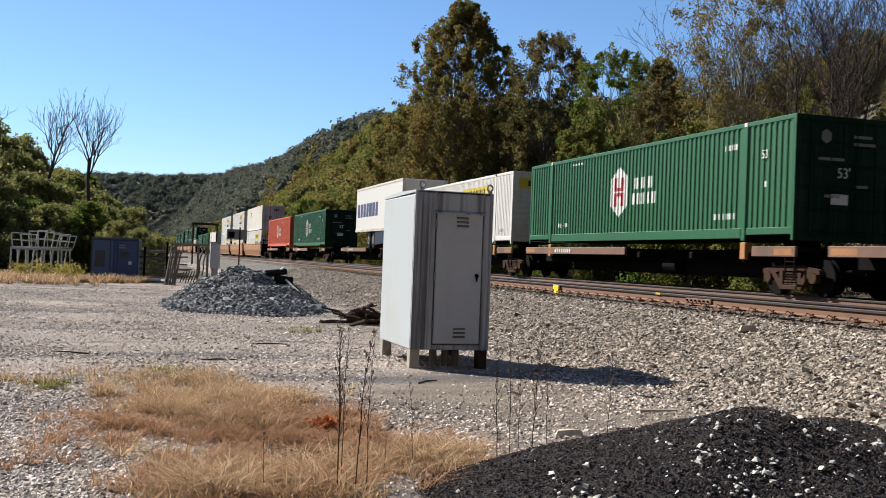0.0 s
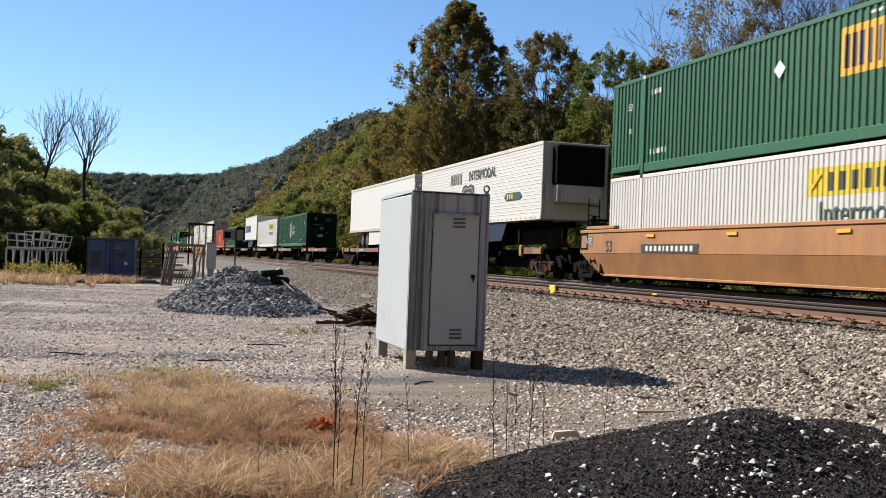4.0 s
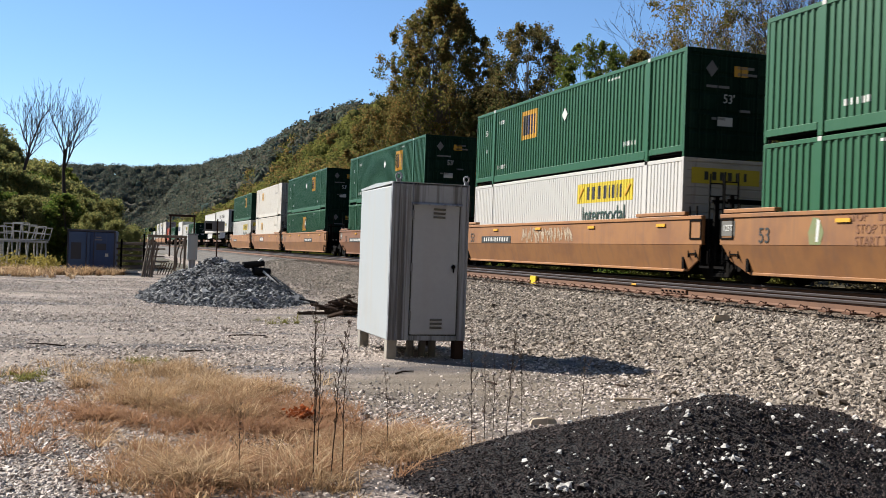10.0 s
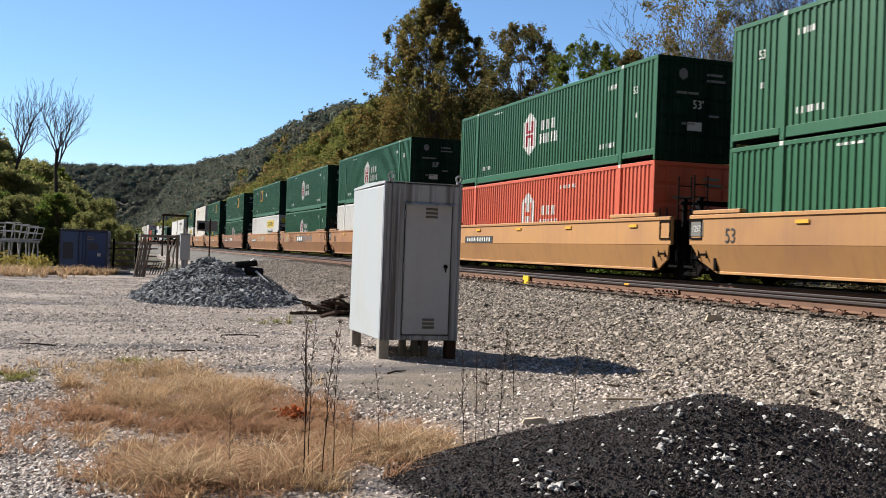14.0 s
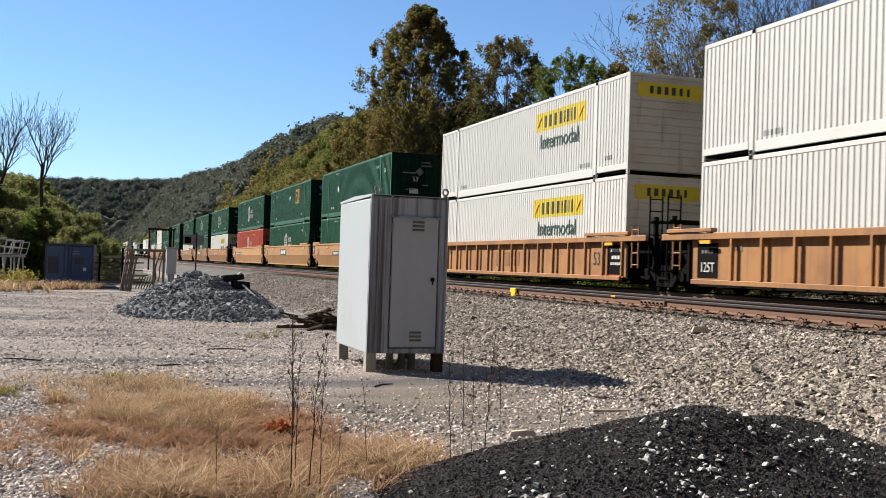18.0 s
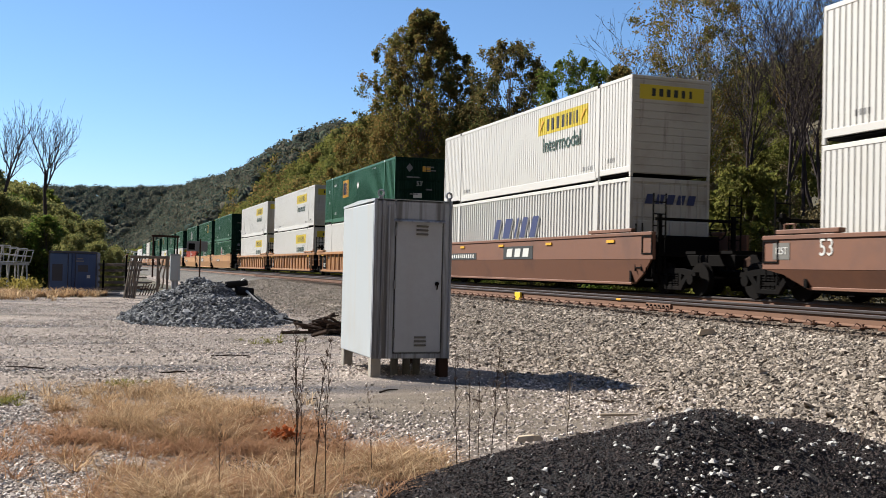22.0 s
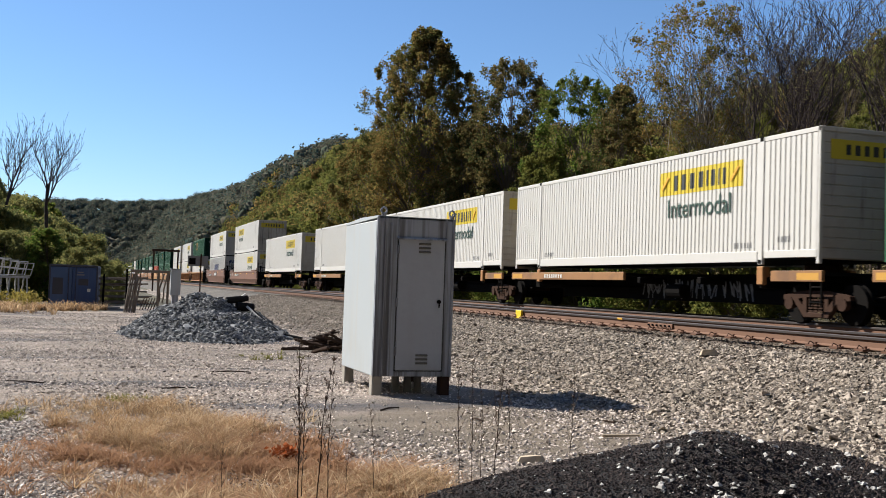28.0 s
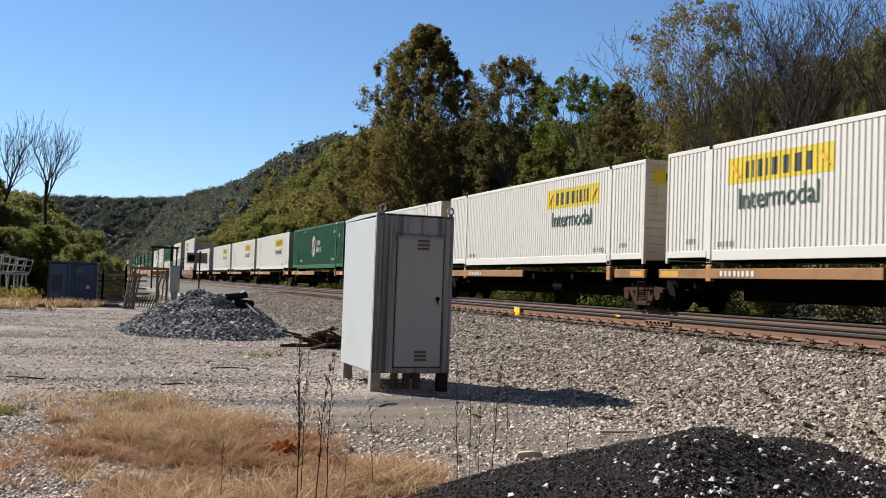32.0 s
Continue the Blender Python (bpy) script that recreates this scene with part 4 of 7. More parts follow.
def make_squared(offset, d):
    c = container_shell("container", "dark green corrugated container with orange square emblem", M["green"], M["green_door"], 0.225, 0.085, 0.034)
    for side in (-1, 1):
        y, z = offset, 1.98
        part("emblem", painted(Shape(), side, y - 0.70, y + 0.70, z - 0.52, z + 0.52), M["amber"], c, "yellow-orange square emblem")
        s = painted(painted(Shape(), side, y + 0.40, y + 0.56, z - 0.36, z + 0.36, 0.006), side, y + 0.20, y + 0.32, z - 0.36, z + 0.36, 0.006)
        part("emblem_letter_shape", s, M["ink"], c, "black bar shape")
        s = Shape()
        for d in (0.04, -0.24, -0.50):
            painted(s, side, y + d - 0.06, y + d + 0.06, z - 0.36, z + 0.36, 0.006)
        part("emblem_stripe_shape", s, M["ink_blue"], c, "navy stripe shape")
        part("diamond", flat_poly(Shape(), side, [(d, z - 0.22), (d + 0.22, z), (d, z + 0.22), (d - 0.22, z)]), M["ink_white"], c, "white diamond")
        green_marks(c, side, -1)
    green_end(c)
    part("door_emblem", end_bar(Shape(), 0.35, 2.35, 0.42, 0.28), M["amber"], c, "orange door emblem")
    s = Shape().prism([(-0.55, 2.15), (-0.37, 2.37), (-0.55, 2.59), (-0.73, 2.37)], 1, -HALF - 0.026, -HALF - 0.02)
    part("door_diamond", s, M["grey"], c, "pale diamond on the door")
    return c


def make_yellow_panel():
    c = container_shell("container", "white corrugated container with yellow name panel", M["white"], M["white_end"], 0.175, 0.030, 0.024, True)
    for side in (-1, 1):
        y = 3.5
        pn = painted(Shape(), side, y - 1.87, y + 1.87, 1.86, 2.48)
        part("name_panel", pn, M["yellow"], c, "bright yellow name panel")
        w = bars(Shape(), side, y, 2.16, [0.20, 0.07, 0.26, 0.07, 0.30, 0.30, 0.30, 0.28], 0.40, 0.09, None)
        part("name_lettering", w, M["ink"], c, "black company lettering")
        for d in (1.55, -1.55):
            part("scroll", flat_poly(Shape(), side, [(y + d - 0.2, 2.02), (y + d - 0.1, 2.02), (y + d + 0.2, 2.34), (y + d + 0.1, 2.34)], 0.012), M["amber"], c, "amber scroll mark")
        lettered("Intermodal", 0.70, side, y, 1.47, c, M["ink_green"], 0.93, None, "dark green word on the wall")
        s = bars(Shape(), side, 6.9, 0.55, [0.07, 0.07, 0.07, 0.07], 0.13, 0.05)
        bars(s, side, -5.3, 0.45, [0.06, 0.06, 0.06, 0.12, 0.06, 0.06], 0.13, 0.05)
        bars(s, side, 5.4, 0.45, [0.06, 0.06, 0.06, 0.12, 0.06, 0.06], 0.13, 0.05)
        part("marking", s, M["grey"], c, "small grey numbers")
    for y, e in ((-HALF - 0.022, -1), (HALF, 1)):
        part("end_panel", Shape().box(-1.05, 1.05, min(y, y + e * 0.006), max(y, y + e * 0.006), 2.22, 2.64), M["yellow"], c, "yellow name panel on the end")
        s = Shape()
        lo, hi = min(y + e * 0.006, y + e * 0.012), max(y + e * 0.006, y + e * 0.012)
        for k, w in enumerate((0.12, 0.15, 0.18, 0.17, 0.18, 0.16)):
            x = -0.6 + k * 0.24
            s.box(x - w * 0.36, x + w * 0.36, lo, hi, 2.32, 2.54)
        part("end_lettering", s, M["ink"], c, "black lettering on the end")
    return c


def make_dirty():
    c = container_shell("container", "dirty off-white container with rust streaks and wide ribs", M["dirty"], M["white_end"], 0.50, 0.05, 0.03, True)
    for side in (-1, 1):
        part("emblem", plate(Shape(), side, 3.0, 3.9, 1.75, 2.45), M["amber"], c, "faded orange emblem")
        s = plate(Shape(), side, 3.15, 3.3, 1.85, 2.35, 0.012)
        plate(s, side, 3.55, 3.7, 1.85, 2.35, 0.012)
        part("emblem_figure", s, M["ink"], c, "faded dark bars")
        part("marking", bars(Shape(), side, -5.2, 2.1, [0.14, 0.14, 0.12, 0.2, 0.14, 0.14], 0.13, 0.05), M["grey"], c, "small dark markings")
    s = end_bar(end_bar(Shape(), 0.35, 2.4, 0.55, 0.30, -HALF - 0.022), -0.35, 1.5, 0.3, 0.3, -HALF - 0.022)
    part("end_sticker", s, M["dark_grey"], c, "dark stickers on the end")
    return c


def make_red():
    c = container_shell("container", "orange-red corrugated container with white emblem", M["red"], M["red"], 0.225, 0.085, 0.034)
    for side in (-1, 1):
        y, z = 0.7, 1.62
        part("emblem", pointed_emblem(side, y, z), M["ink_white"], c, "white pointed hexagon emblem")
        s = Shape()
        for d in (-0.24, 0.24):
            painted(s, side, y + d - 0.085, y + d + 0.085, z - 0.40, z + 0.40, 0.006)
        painted(s, side, y - 0.155, y + 0.155, z - 0.07, z + 0.07, 0.006)
        part("emblem_figure", s, M["red"], c)
        w = bars(Shape(), side, y - 1.75, z + 0.1, [0.34, 0.30, 0.34], 0.32, 0.10)
        bars(w, side, y - 1.75, z - 0.36, [0.30, 0.20, 0.24, 0.24, 0.24], 0.32, 0.07)
        bars(w, side, y - 3.2, 2.45, [0.2, 0.3, 0.25, 0.3], 0.12, 0.06)
        part("name_lettering", w, M["ink_white"], c, "white company lettering")
    green_end(c)
    return c


def make_slanted():
    c = container_shell("container", "white corrugated container with navy slanted name", M["white"], M["white_end"], 0.225, 0.085, 0.034)
    for side in (-1, 1):
        y, z = 0.0, 1.62
        s = Shape()
        shade = Shape()
        for k, (a, w) in enumerate(((1.85, 0.62), (0.85, 0.86), (0.02, 0.22), (-0.62, 0.58), (-1.5, 0.66))):
            for off, lift, into, low, high in ((0.0, 0.011, s, 1.36, 2.06), (-0.09, 0.006, shade, 1.30, 2.00)):
                flat_poly(into, side, [(y + a + off + w * 0.36 + 0.16, low), (y + a + off - w * 0.36 + 0.16, low), (y + a + off - w * 0.36 - 0.16, high), (y + a + off + w * 0.36 - 0.16, high)], lift)
        part("name_shade", shade, M["grey"], c, "grey shadow of the name")
        part("name_lettering", s, M["ink_blue"], c, "navy slanted letter shapes")
    s = Shape()
    for k in range(5):
        x = -0.7 + k * 0.34
        s.prism([(x - 0.14, 2.16), (x + 0.10, 2.16), (x + 0.18, 2.44), (x - 0.06, 2.44)], 1, -HALF - 0.026, -HALF - 0.02)
    part("end_lettering", s, M["ink_blue"], c, "navy slanted letter shapes on the door")
    return c


def make_plain_green():
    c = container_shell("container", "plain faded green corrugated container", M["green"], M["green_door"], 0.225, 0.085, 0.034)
    for side in (-1, 1):
        part("diamond", flat_poly(Shape(), side, [(3.4, 1.5), (3.6, 1.7), (3.4, 1.9), (3.2, 1.7)]), M["ink_white"], c, "white diamond")
        green_marks(c, side, 1)
    green_end(c)
    s = Shape().prism([(0.2, 1.75), (0.42, 1.97), (0.2, 2.19), (-0.02, 1.97)], 1, -HALF - 0.026, -HALF - 0.02)
    part("door_diamond", s, M["grey"], c, "pale diamond on the door")
    return c


# ---- the train: running gear ----
def truck_at(car, y, base=1.68, cast="truck"):
    """A two-axle truck under a car: bolster, cast side frames, wheelsets."""
    t = part("truck", Shape().box(-0.9, 0.9, y - 0.16, y + 0.16, 0.40, 0.68, 0.03), M[cast], car, "cast-steel truck")
    for side in (-1, 1):
        s = Shape()
        x0, x1 = (-1.09, -0.97) if side < 0 else (0.97, 1.09)
        a = base / 2
        s.prism([(y - a - 0.20, 0.60), (y - a + 0.18, 0.66), (y - 0.32, 0.70), (y + 0.32, 0.70), (y + a - 0.18, 0.66), (y + a + 0.20, 0.60),
                 (y + a + 0.22, 0.50), (y + a - 0.2, 0.50), (y + 0.36, 0.56), (y - 0.36, 0.56), (y - a + 0.2, 0.50), (y - a - 0.22, 0.50)], 0, x0, x1)
        s.prism([(y - a + 0.10, 0.52), (y - a + 0.28, 0.52), (y - 0.26, 0.24), (y - 0.40, 0.16)], 0, x0, x1)
        s.prism([(y + a - 0.10, 0.52), (y + a - 0.28, 0.52), (y + 0.26, 0.24), (y + 0.40, 0.16)], 0, x0, x1)
        s.box(x0, x1, y - 0.42, y + 0.42, 0.12, 0.24, 0.02)
        s.box(x0, x1, y - 0.40, y - 0.28, 0.2, 0.6).box(x0, x1, y + 0.28, y + 0.40, 0.2, 0.6)
        for k in (-0.16, 0.0, 0.16):
            for z in range(5):
                s.box(x0 + 0.01, x1 - 0.01, y + k - 0.065, y + k + 0.065, 0.25 + z * 0.06, 0.285 + z * 0.06)
        for e in (-a, a):
            s.tube((x0 - 0.03 * (side < 0), y + e, 0.42), (x1 + 0.03 * (side > 0), y + e, 0.42), 0.14, 0.12, 10)
        part("side_frame", s, M[cast], t)
    for e in (-base / 2, base / 2):
        w = Shape()
        for side in (-1, 1):
            c = side * 0.76
            w.tube((c - 0.065, y + e, 0.42), (c + 0.065, y + e, 0.42), 0.42, 0.415, 22)
            w.tube((side * 0.685, y + e, 0.42), (side * 0.71, y + e, 0.42), 0.447, 0.44, 22)
        w.tube((-0.95, y + e, 0.42), (0.95, y + e, 0.42), 0.085, None, 8)
        me = w.mesh("wheelset")
        me.transform(Matrix.Translation((0, -(y + e), -0.42)))
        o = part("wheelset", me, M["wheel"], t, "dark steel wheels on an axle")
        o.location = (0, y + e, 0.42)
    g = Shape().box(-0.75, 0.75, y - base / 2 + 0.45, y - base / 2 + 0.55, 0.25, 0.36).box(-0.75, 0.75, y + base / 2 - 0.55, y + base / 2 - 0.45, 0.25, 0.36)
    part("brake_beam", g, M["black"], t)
    return t


def ladder(car, x, y, z0, z1, wide, axis, material):
    """A grab ladder: two stiles and rungs."""
    s = Shape()
    for k in (0, wide):
        a, b = ((x + k, y, z0), (x + k, y, z1)) if axis == 0 else ((x, y + k, z0), (x, y + k, z1))
        s.tube(a, b, 0.024, None, 6)
    z = z0 + 0.1
    while z < z1:
        a, b = ((x, y, z), (x + wide, y, z)) if axis == 0 else ((x, y, z), (x, y + wide, z))
        s.tube(a, b, 0.017, None, 6)
        z += 0.32
    part("ladder", s, material, car, "steel grab ladder")


def well_car(style, paint_of, label, reach_far, reach_near, gear_far, gear_near, number, mark):
    """One well: deep side sills between two end decks, low floor, ladders and trucks. reach: metres of deck past the well."""
    c = thing("well_car", Matrix(), label, "well car", "well cars of the train")
    m = M[paint_of]
    top, low = {"smooth": (1.66, 0.24), "ribbed": (1.50, 0.25), "low": (1.42, 0.28)}[style]
    yn, yf = -HALF - 0.25, HALF + 0.25
    out = 1.50
    for side in (-1, 1):
        xo = side * out
        xi = side * (out - 0.09)
        lo, hi = min(xo, xi), max(xo, xi)
        s = Shape()
        if style == "ribbed":
            s.box(min(side * 1.325, side * 1.345), max(side * 1.325, side * 1.345), yn, yf, low + 0.1, top - 0.1)
            sill = part("side_sill", s, m, c, "recessed side sheet of the well")
            ch = Shape().box(lo, hi, yn - 1.2, yf + 1.2, top - 0.16, top, 0.012).box(lo, hi, yn + 0.2, yf - 0.2, low, low + 0.12, 0.012)
            part("side_chord", ch, m, sill)
            k = yn + 0.12
            while k < yf:
                if abs(k - 7.62) > 0.4:
                    part("rib", Shape().box(lo, hi, k - 0.04, k + 0.04, low + 0.12, top - 0.16, 0.01), m, sill)
                k += 1.13
        else:
            fold, tuck = top - 0.74, 0.19
            pn, pf = (1.40 if q > 2.2 else 1.08 for q in (reach_near, reach_far))
            s.box(lo, hi, yn - pn, yf + pf, fold, top, 0.012)
            flank = [(yn - pn + 0.1, fold), (yf + pf - 0.1, fold), (yf + 0.75, low + 0.30), (yf + 0.10, low), (yn - 0.10, low), (yn - 0.75, low + 0.30)]
            v = [(xo - side * (tuck * (fold - z) / (fold - low) + d), y, z) for d in (0.004, 0.06) for y, z in flank]
            n = len(flank)
            s.add(v, [tuple(range(n)), tuple(range(n, 2 * n))] + [(k, (k + 1) % n, n + (k + 1) % n, n + k) for k in range(n)])
            sill = part("side_sill", s, m, c, "deep painted side sill, folded inwards below")
            e = Shape().box(min(xo, xo + side * 0.03), max(xo, xo + side * 0.03), yn - pn + 0.02, yf + pf - 0.02, top - 0.09, top + 0.004, 0.01)
            xb = xo - side * tuck
            e.box(min(xb, xb + side * 0.03), max(xb, xb + side * 0.03), yn + 0.0, yf - 0.0, low - 0.02, low + 0.05, 0.01)
            part("side_chord", e, m, sill)
            for y in (yn - pn + 0.3, yf + pf - 0.3):
                fr = Shape()
                for a0, a1, b0, b1 in ((y - 0.27, y - 0.23, top - 0.6, top - 0.1), (y + 0.23, y + 0.27, top - 0.6, top - 0.1), (y - 0.23, y + 0.23, top - 0.6, top - 0.56), (y - 0.23, y + 0.23, top - 0.14, top - 0.1)):
                    fr.box(min(xo, xo + side * 0.022), max(xo, xo + side * 0.022), a0, a1, b0, b1)
                part("panel_frame", fr, M["black"], sill, "black steel frame on the sill end")
        r = Shape()
        for y in ((-7.4, -3.2, 0.9, 5.0) if style != "ribbed" else (-7.5, 7.5)):
            r.box(min(xo, xo + side * 0.034), max(xo, xo + side * 0.034), y - 0.22, y + 0.22, top - 0.26, top - 0.18)
        part("reflector", r, M["amber"], sill, "amber reflective strips")
        for a, b in ((yn - 0.3, yn + 2.3), (yf - 1.1, yf + 0.9)):
            part("guide_ledge", Shape().box(min(side * 1.36, xo + side * 0.04), max(side * 1.36, xo + side * 0.04), a, b, top + 0.02, top + 0.12, 0.015)
                 .box(min(side * 1.40, xo), max(side * 1.40, xo), a + 0.1, a + 0.22, top - 0.02, top + 0.04).box(min(side * 1.40, xo), max(side * 1.40, xo), b - 0.22, b - 0.1, top - 0.02, top + 0.04), m, sill)
    f = Shape().box(-1.27, 1.27, yn, yf, 0.20, 0.30)
    for k in range(9):
        f.box(-1.27, 1.27, yn + 0.6 + k * 1.85, yn + 0.8 + k * 1.85, 0.16, 0.32)
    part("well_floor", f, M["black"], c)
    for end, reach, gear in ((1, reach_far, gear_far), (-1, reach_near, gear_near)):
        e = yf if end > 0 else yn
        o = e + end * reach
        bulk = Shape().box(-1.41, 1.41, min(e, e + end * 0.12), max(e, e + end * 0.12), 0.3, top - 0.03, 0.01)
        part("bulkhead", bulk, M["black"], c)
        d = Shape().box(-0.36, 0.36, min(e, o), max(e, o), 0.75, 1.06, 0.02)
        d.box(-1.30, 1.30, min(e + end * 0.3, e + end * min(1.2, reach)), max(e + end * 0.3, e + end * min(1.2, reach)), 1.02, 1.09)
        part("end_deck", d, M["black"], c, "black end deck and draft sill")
        if gear:
            truck_at(c, e + end * (reach - 0.05 if reach < 2.2 else 1.75), 1.68, "black")
            if reach > 2.2:
                k = Shape().box(-0.12, 0.12, min(o - end * 0.2, o + end * 0.35), max(o - end * 0.2, o + end * 0.35), 0.76, 0.98, 0.03)
                k.box(-0.18, 0.18, min(o + end * 0.2, o + end * 0.42), max(o + end * 0.2, o + end * 0.42), 0.72, 1.02, 0.05)
                part("coupler", k, M["truck"], c, "rusty coupler")
                w = Shape().box(-1.35, 1.35, min(o - end * 0.7, o - end * 0.25), max(o - end * 0.7, o - end * 0.25), 1.05, 1.12)
                part("walkway", w, M["black"], c, "end walkway grating")
        y = e + end * min(1.15, reach - 0.1)
        for x in (-1.36, 1.02):
            ladder(c, x, y, 0.45, top + 1.05, 0.38, 0, M["black"])
        post = Shape().box(-1.22, -1.10, y - 0.05, y + 0.05, 0.5, top + 0.5, 0.01).box(1.10, 1.22, y - 0.05, y + 0.05, 0.5, top + 0.5, 0.01).box(-1.3, 1.3, y - 0.04, y + 0.04, top + 0.32, top + 0.40, 0.01)
        part("end_rail", post, M["black"], c, "black end rail over the coupling")
        part("brake_wheel", Shape().path([(0.62 + 0.26 * math.cos(q), y + end * 0.07, top + 0.1 + 0.26 * math.sin(q)) for q in [i * math.tau / 12 for i in range(13)]], 0.022, 5).box(0.36, 0.88, y + end * 0.07 - 0.012, y + end * 0.07 + 0.012, top + 0.08, top + 0.12), M["black"], c)
        step = Shape().box(-1.46, -1.40, y - 0.22, y + 0.22, 0.34, 0.40).tube((-1.43, y - 0.2, 0.37), (-1.43, y - 0.2, 0.95), 0.016, None, 5).tube((-1.43, y + 0.2, 0.37), (-1.43, y + 0.2, 0.95), 0.016, None, 5)
        part("sill_step", step, M["black"], c)
        ladder(c, -1.44, e + end * 0.55 - 0.17, 0.6, top + 0.25, 0.34, 1, m if style != "smooth" else M["black"])
    # writing on the side
    x = -out - 0.006
    if number:
        part("number_plate", Shape().box(x - 0.004, x + 0.004, number - 1.55, number + 1.55, 0.95, 1.20), M["ink"], c, "black number panel")
        part("number_lettering", bars(Shape(), -1, number, 1.075, [0.18] * 4 + [0.10] + [0.18] * 6, 0.15, 0.07, x - 0.006), M["ink_white"], c, "white numbers as bars")
    if mark:
        part("mark_plate", Shape().box(x - 0.004, x + 0.004, mark - 1.3, mark + 1.3, 0.95, 1.40), M["ink"], c, "black mark panel")
        w = Shape()
        for k, d in enumerate((0.72, 0.0, -0.72)):
            w.prism([(mark + d + 0.27, 1.03), (mark + d - 0.21, 1.03), (mark + d - 0.29, 1.32), (mark + d + 0.19, 1.32)], 0, x - 0.012, x - 0.006)
        part("mark_lettering", w, M["ink_white"], c, "white block mark")
    if style == "ribbed":
        part("number_field", Shape().box(-1.359, -1.345, -7.0, -6.02, 0.40, 1.28), M["tan"], c)
        lettered("53", 0.55, -1, -6.51, 0.84, c, M["ink"], 0.85, -1.365, "painted number 53")
        part("placard", Shape().box(-1.359, -1.345, -8.1, -7.2, 0.42, 1.26), M["black"], c, "black placard on the side")
        part("marking", bars(bars(bars(Shape(), -1, -7.65, 1.1, [0.1] * 4, 0.1, 0.05, -1.365), -1, -7.65, 0.9, [0.12] * 3, 0.1, 0.05, -1.365), -1, -7.65, 0.72, [0.08] * 5, 0.08, 0.04, -1.365), M["ink_white"], c)
        part("foot_band", Shape().box(-1.359, -1.345, -8.1, -6.02, 0.33, 0.40), M["red"], c, "faded red foot band")
        part("number_lettering", bars(Shape(), -1, 0.35, 0.84, [0.6, 0.6, 0.6], 0.5, 0.25, -1.353), M["clay"], c, "faded red block mark")
        part("placard", Shape().box(-1.359, -1.345, 7.2, 8.05, 0.42, 1.26), M["black"], c, "black placard on the side")
        lettered("125T", 0.34, -1, 7.62, 0.66, c, M["ink_white"], 0.85, -1.365, "white load figures")
        part("number_lettering", bars(bars(Shape(), -1, 6.5, 1.12, [0.1] * 4, 0.12, 0.05, -1.353), -1, 7.62, 1.05, [0.08] * 4, 0.08, 0.05, -1.365), M["dark_grey"], c)
    else:
        lettered("53", 0.50, -1, HALF - 0.45, 1.13, c, M["ink"] if paint_of != "brown" else M["ink_white"], 0.9, x - 0.003, "painted number 53")
    if style != "ribbed" and (reach_far > 2.2 or gear_far):
        part("load_plate", Shape().box(x - 0.004, x + 0.004, yf + 0.46, yf + 1.02, top - 0.52, top - 0.16), M["dark_grey"], c, "dark load panel")
        lettered("125T", 0.22, -1, yf + 0.74, top - 0.34, c, M["ink_white"], 0.9, x - 0.006, "white load figures")
    return c


def graffiti(car, seed, x, y0, y1, z0, z1, material, label):
    """Sprayed scrawl that says nothing: loops and zigzags of thin strokes."""
    rg = random.Random(seed)
    s = Shape()
    y = y1
    while y > y0:
        w = rg.uniform(0.18, 0.34) * (z1 - z0) / 0.5
        p = [(y - w * rg.uniform(0, 1), z0 + (z1 - z0) * q) for q in (rg.uniform(0, 0.2), rg.uniform(0.7, 1), rg.uniform(0.2, 0.5), rg.uniform(0.6, 1), rg.uniform(0, 0.3))]
        for (a, b), (c, d) in zip(p, p[1:]):
            n = math.hypot(c - a, d - b) + 1e-6
            ny, nz = -(d - b) / n * 0.018, (c - a) / n * 0.018
            s.prism([(a + ny, b + nz), (c + ny, d + nz), (c - ny, d - nz), (a - ny, b - nz)], 0, x - 0.003, x)
        y -= w * 0.85
    return tagged(part("graffiti", s, material, car, label), kind="stuff")


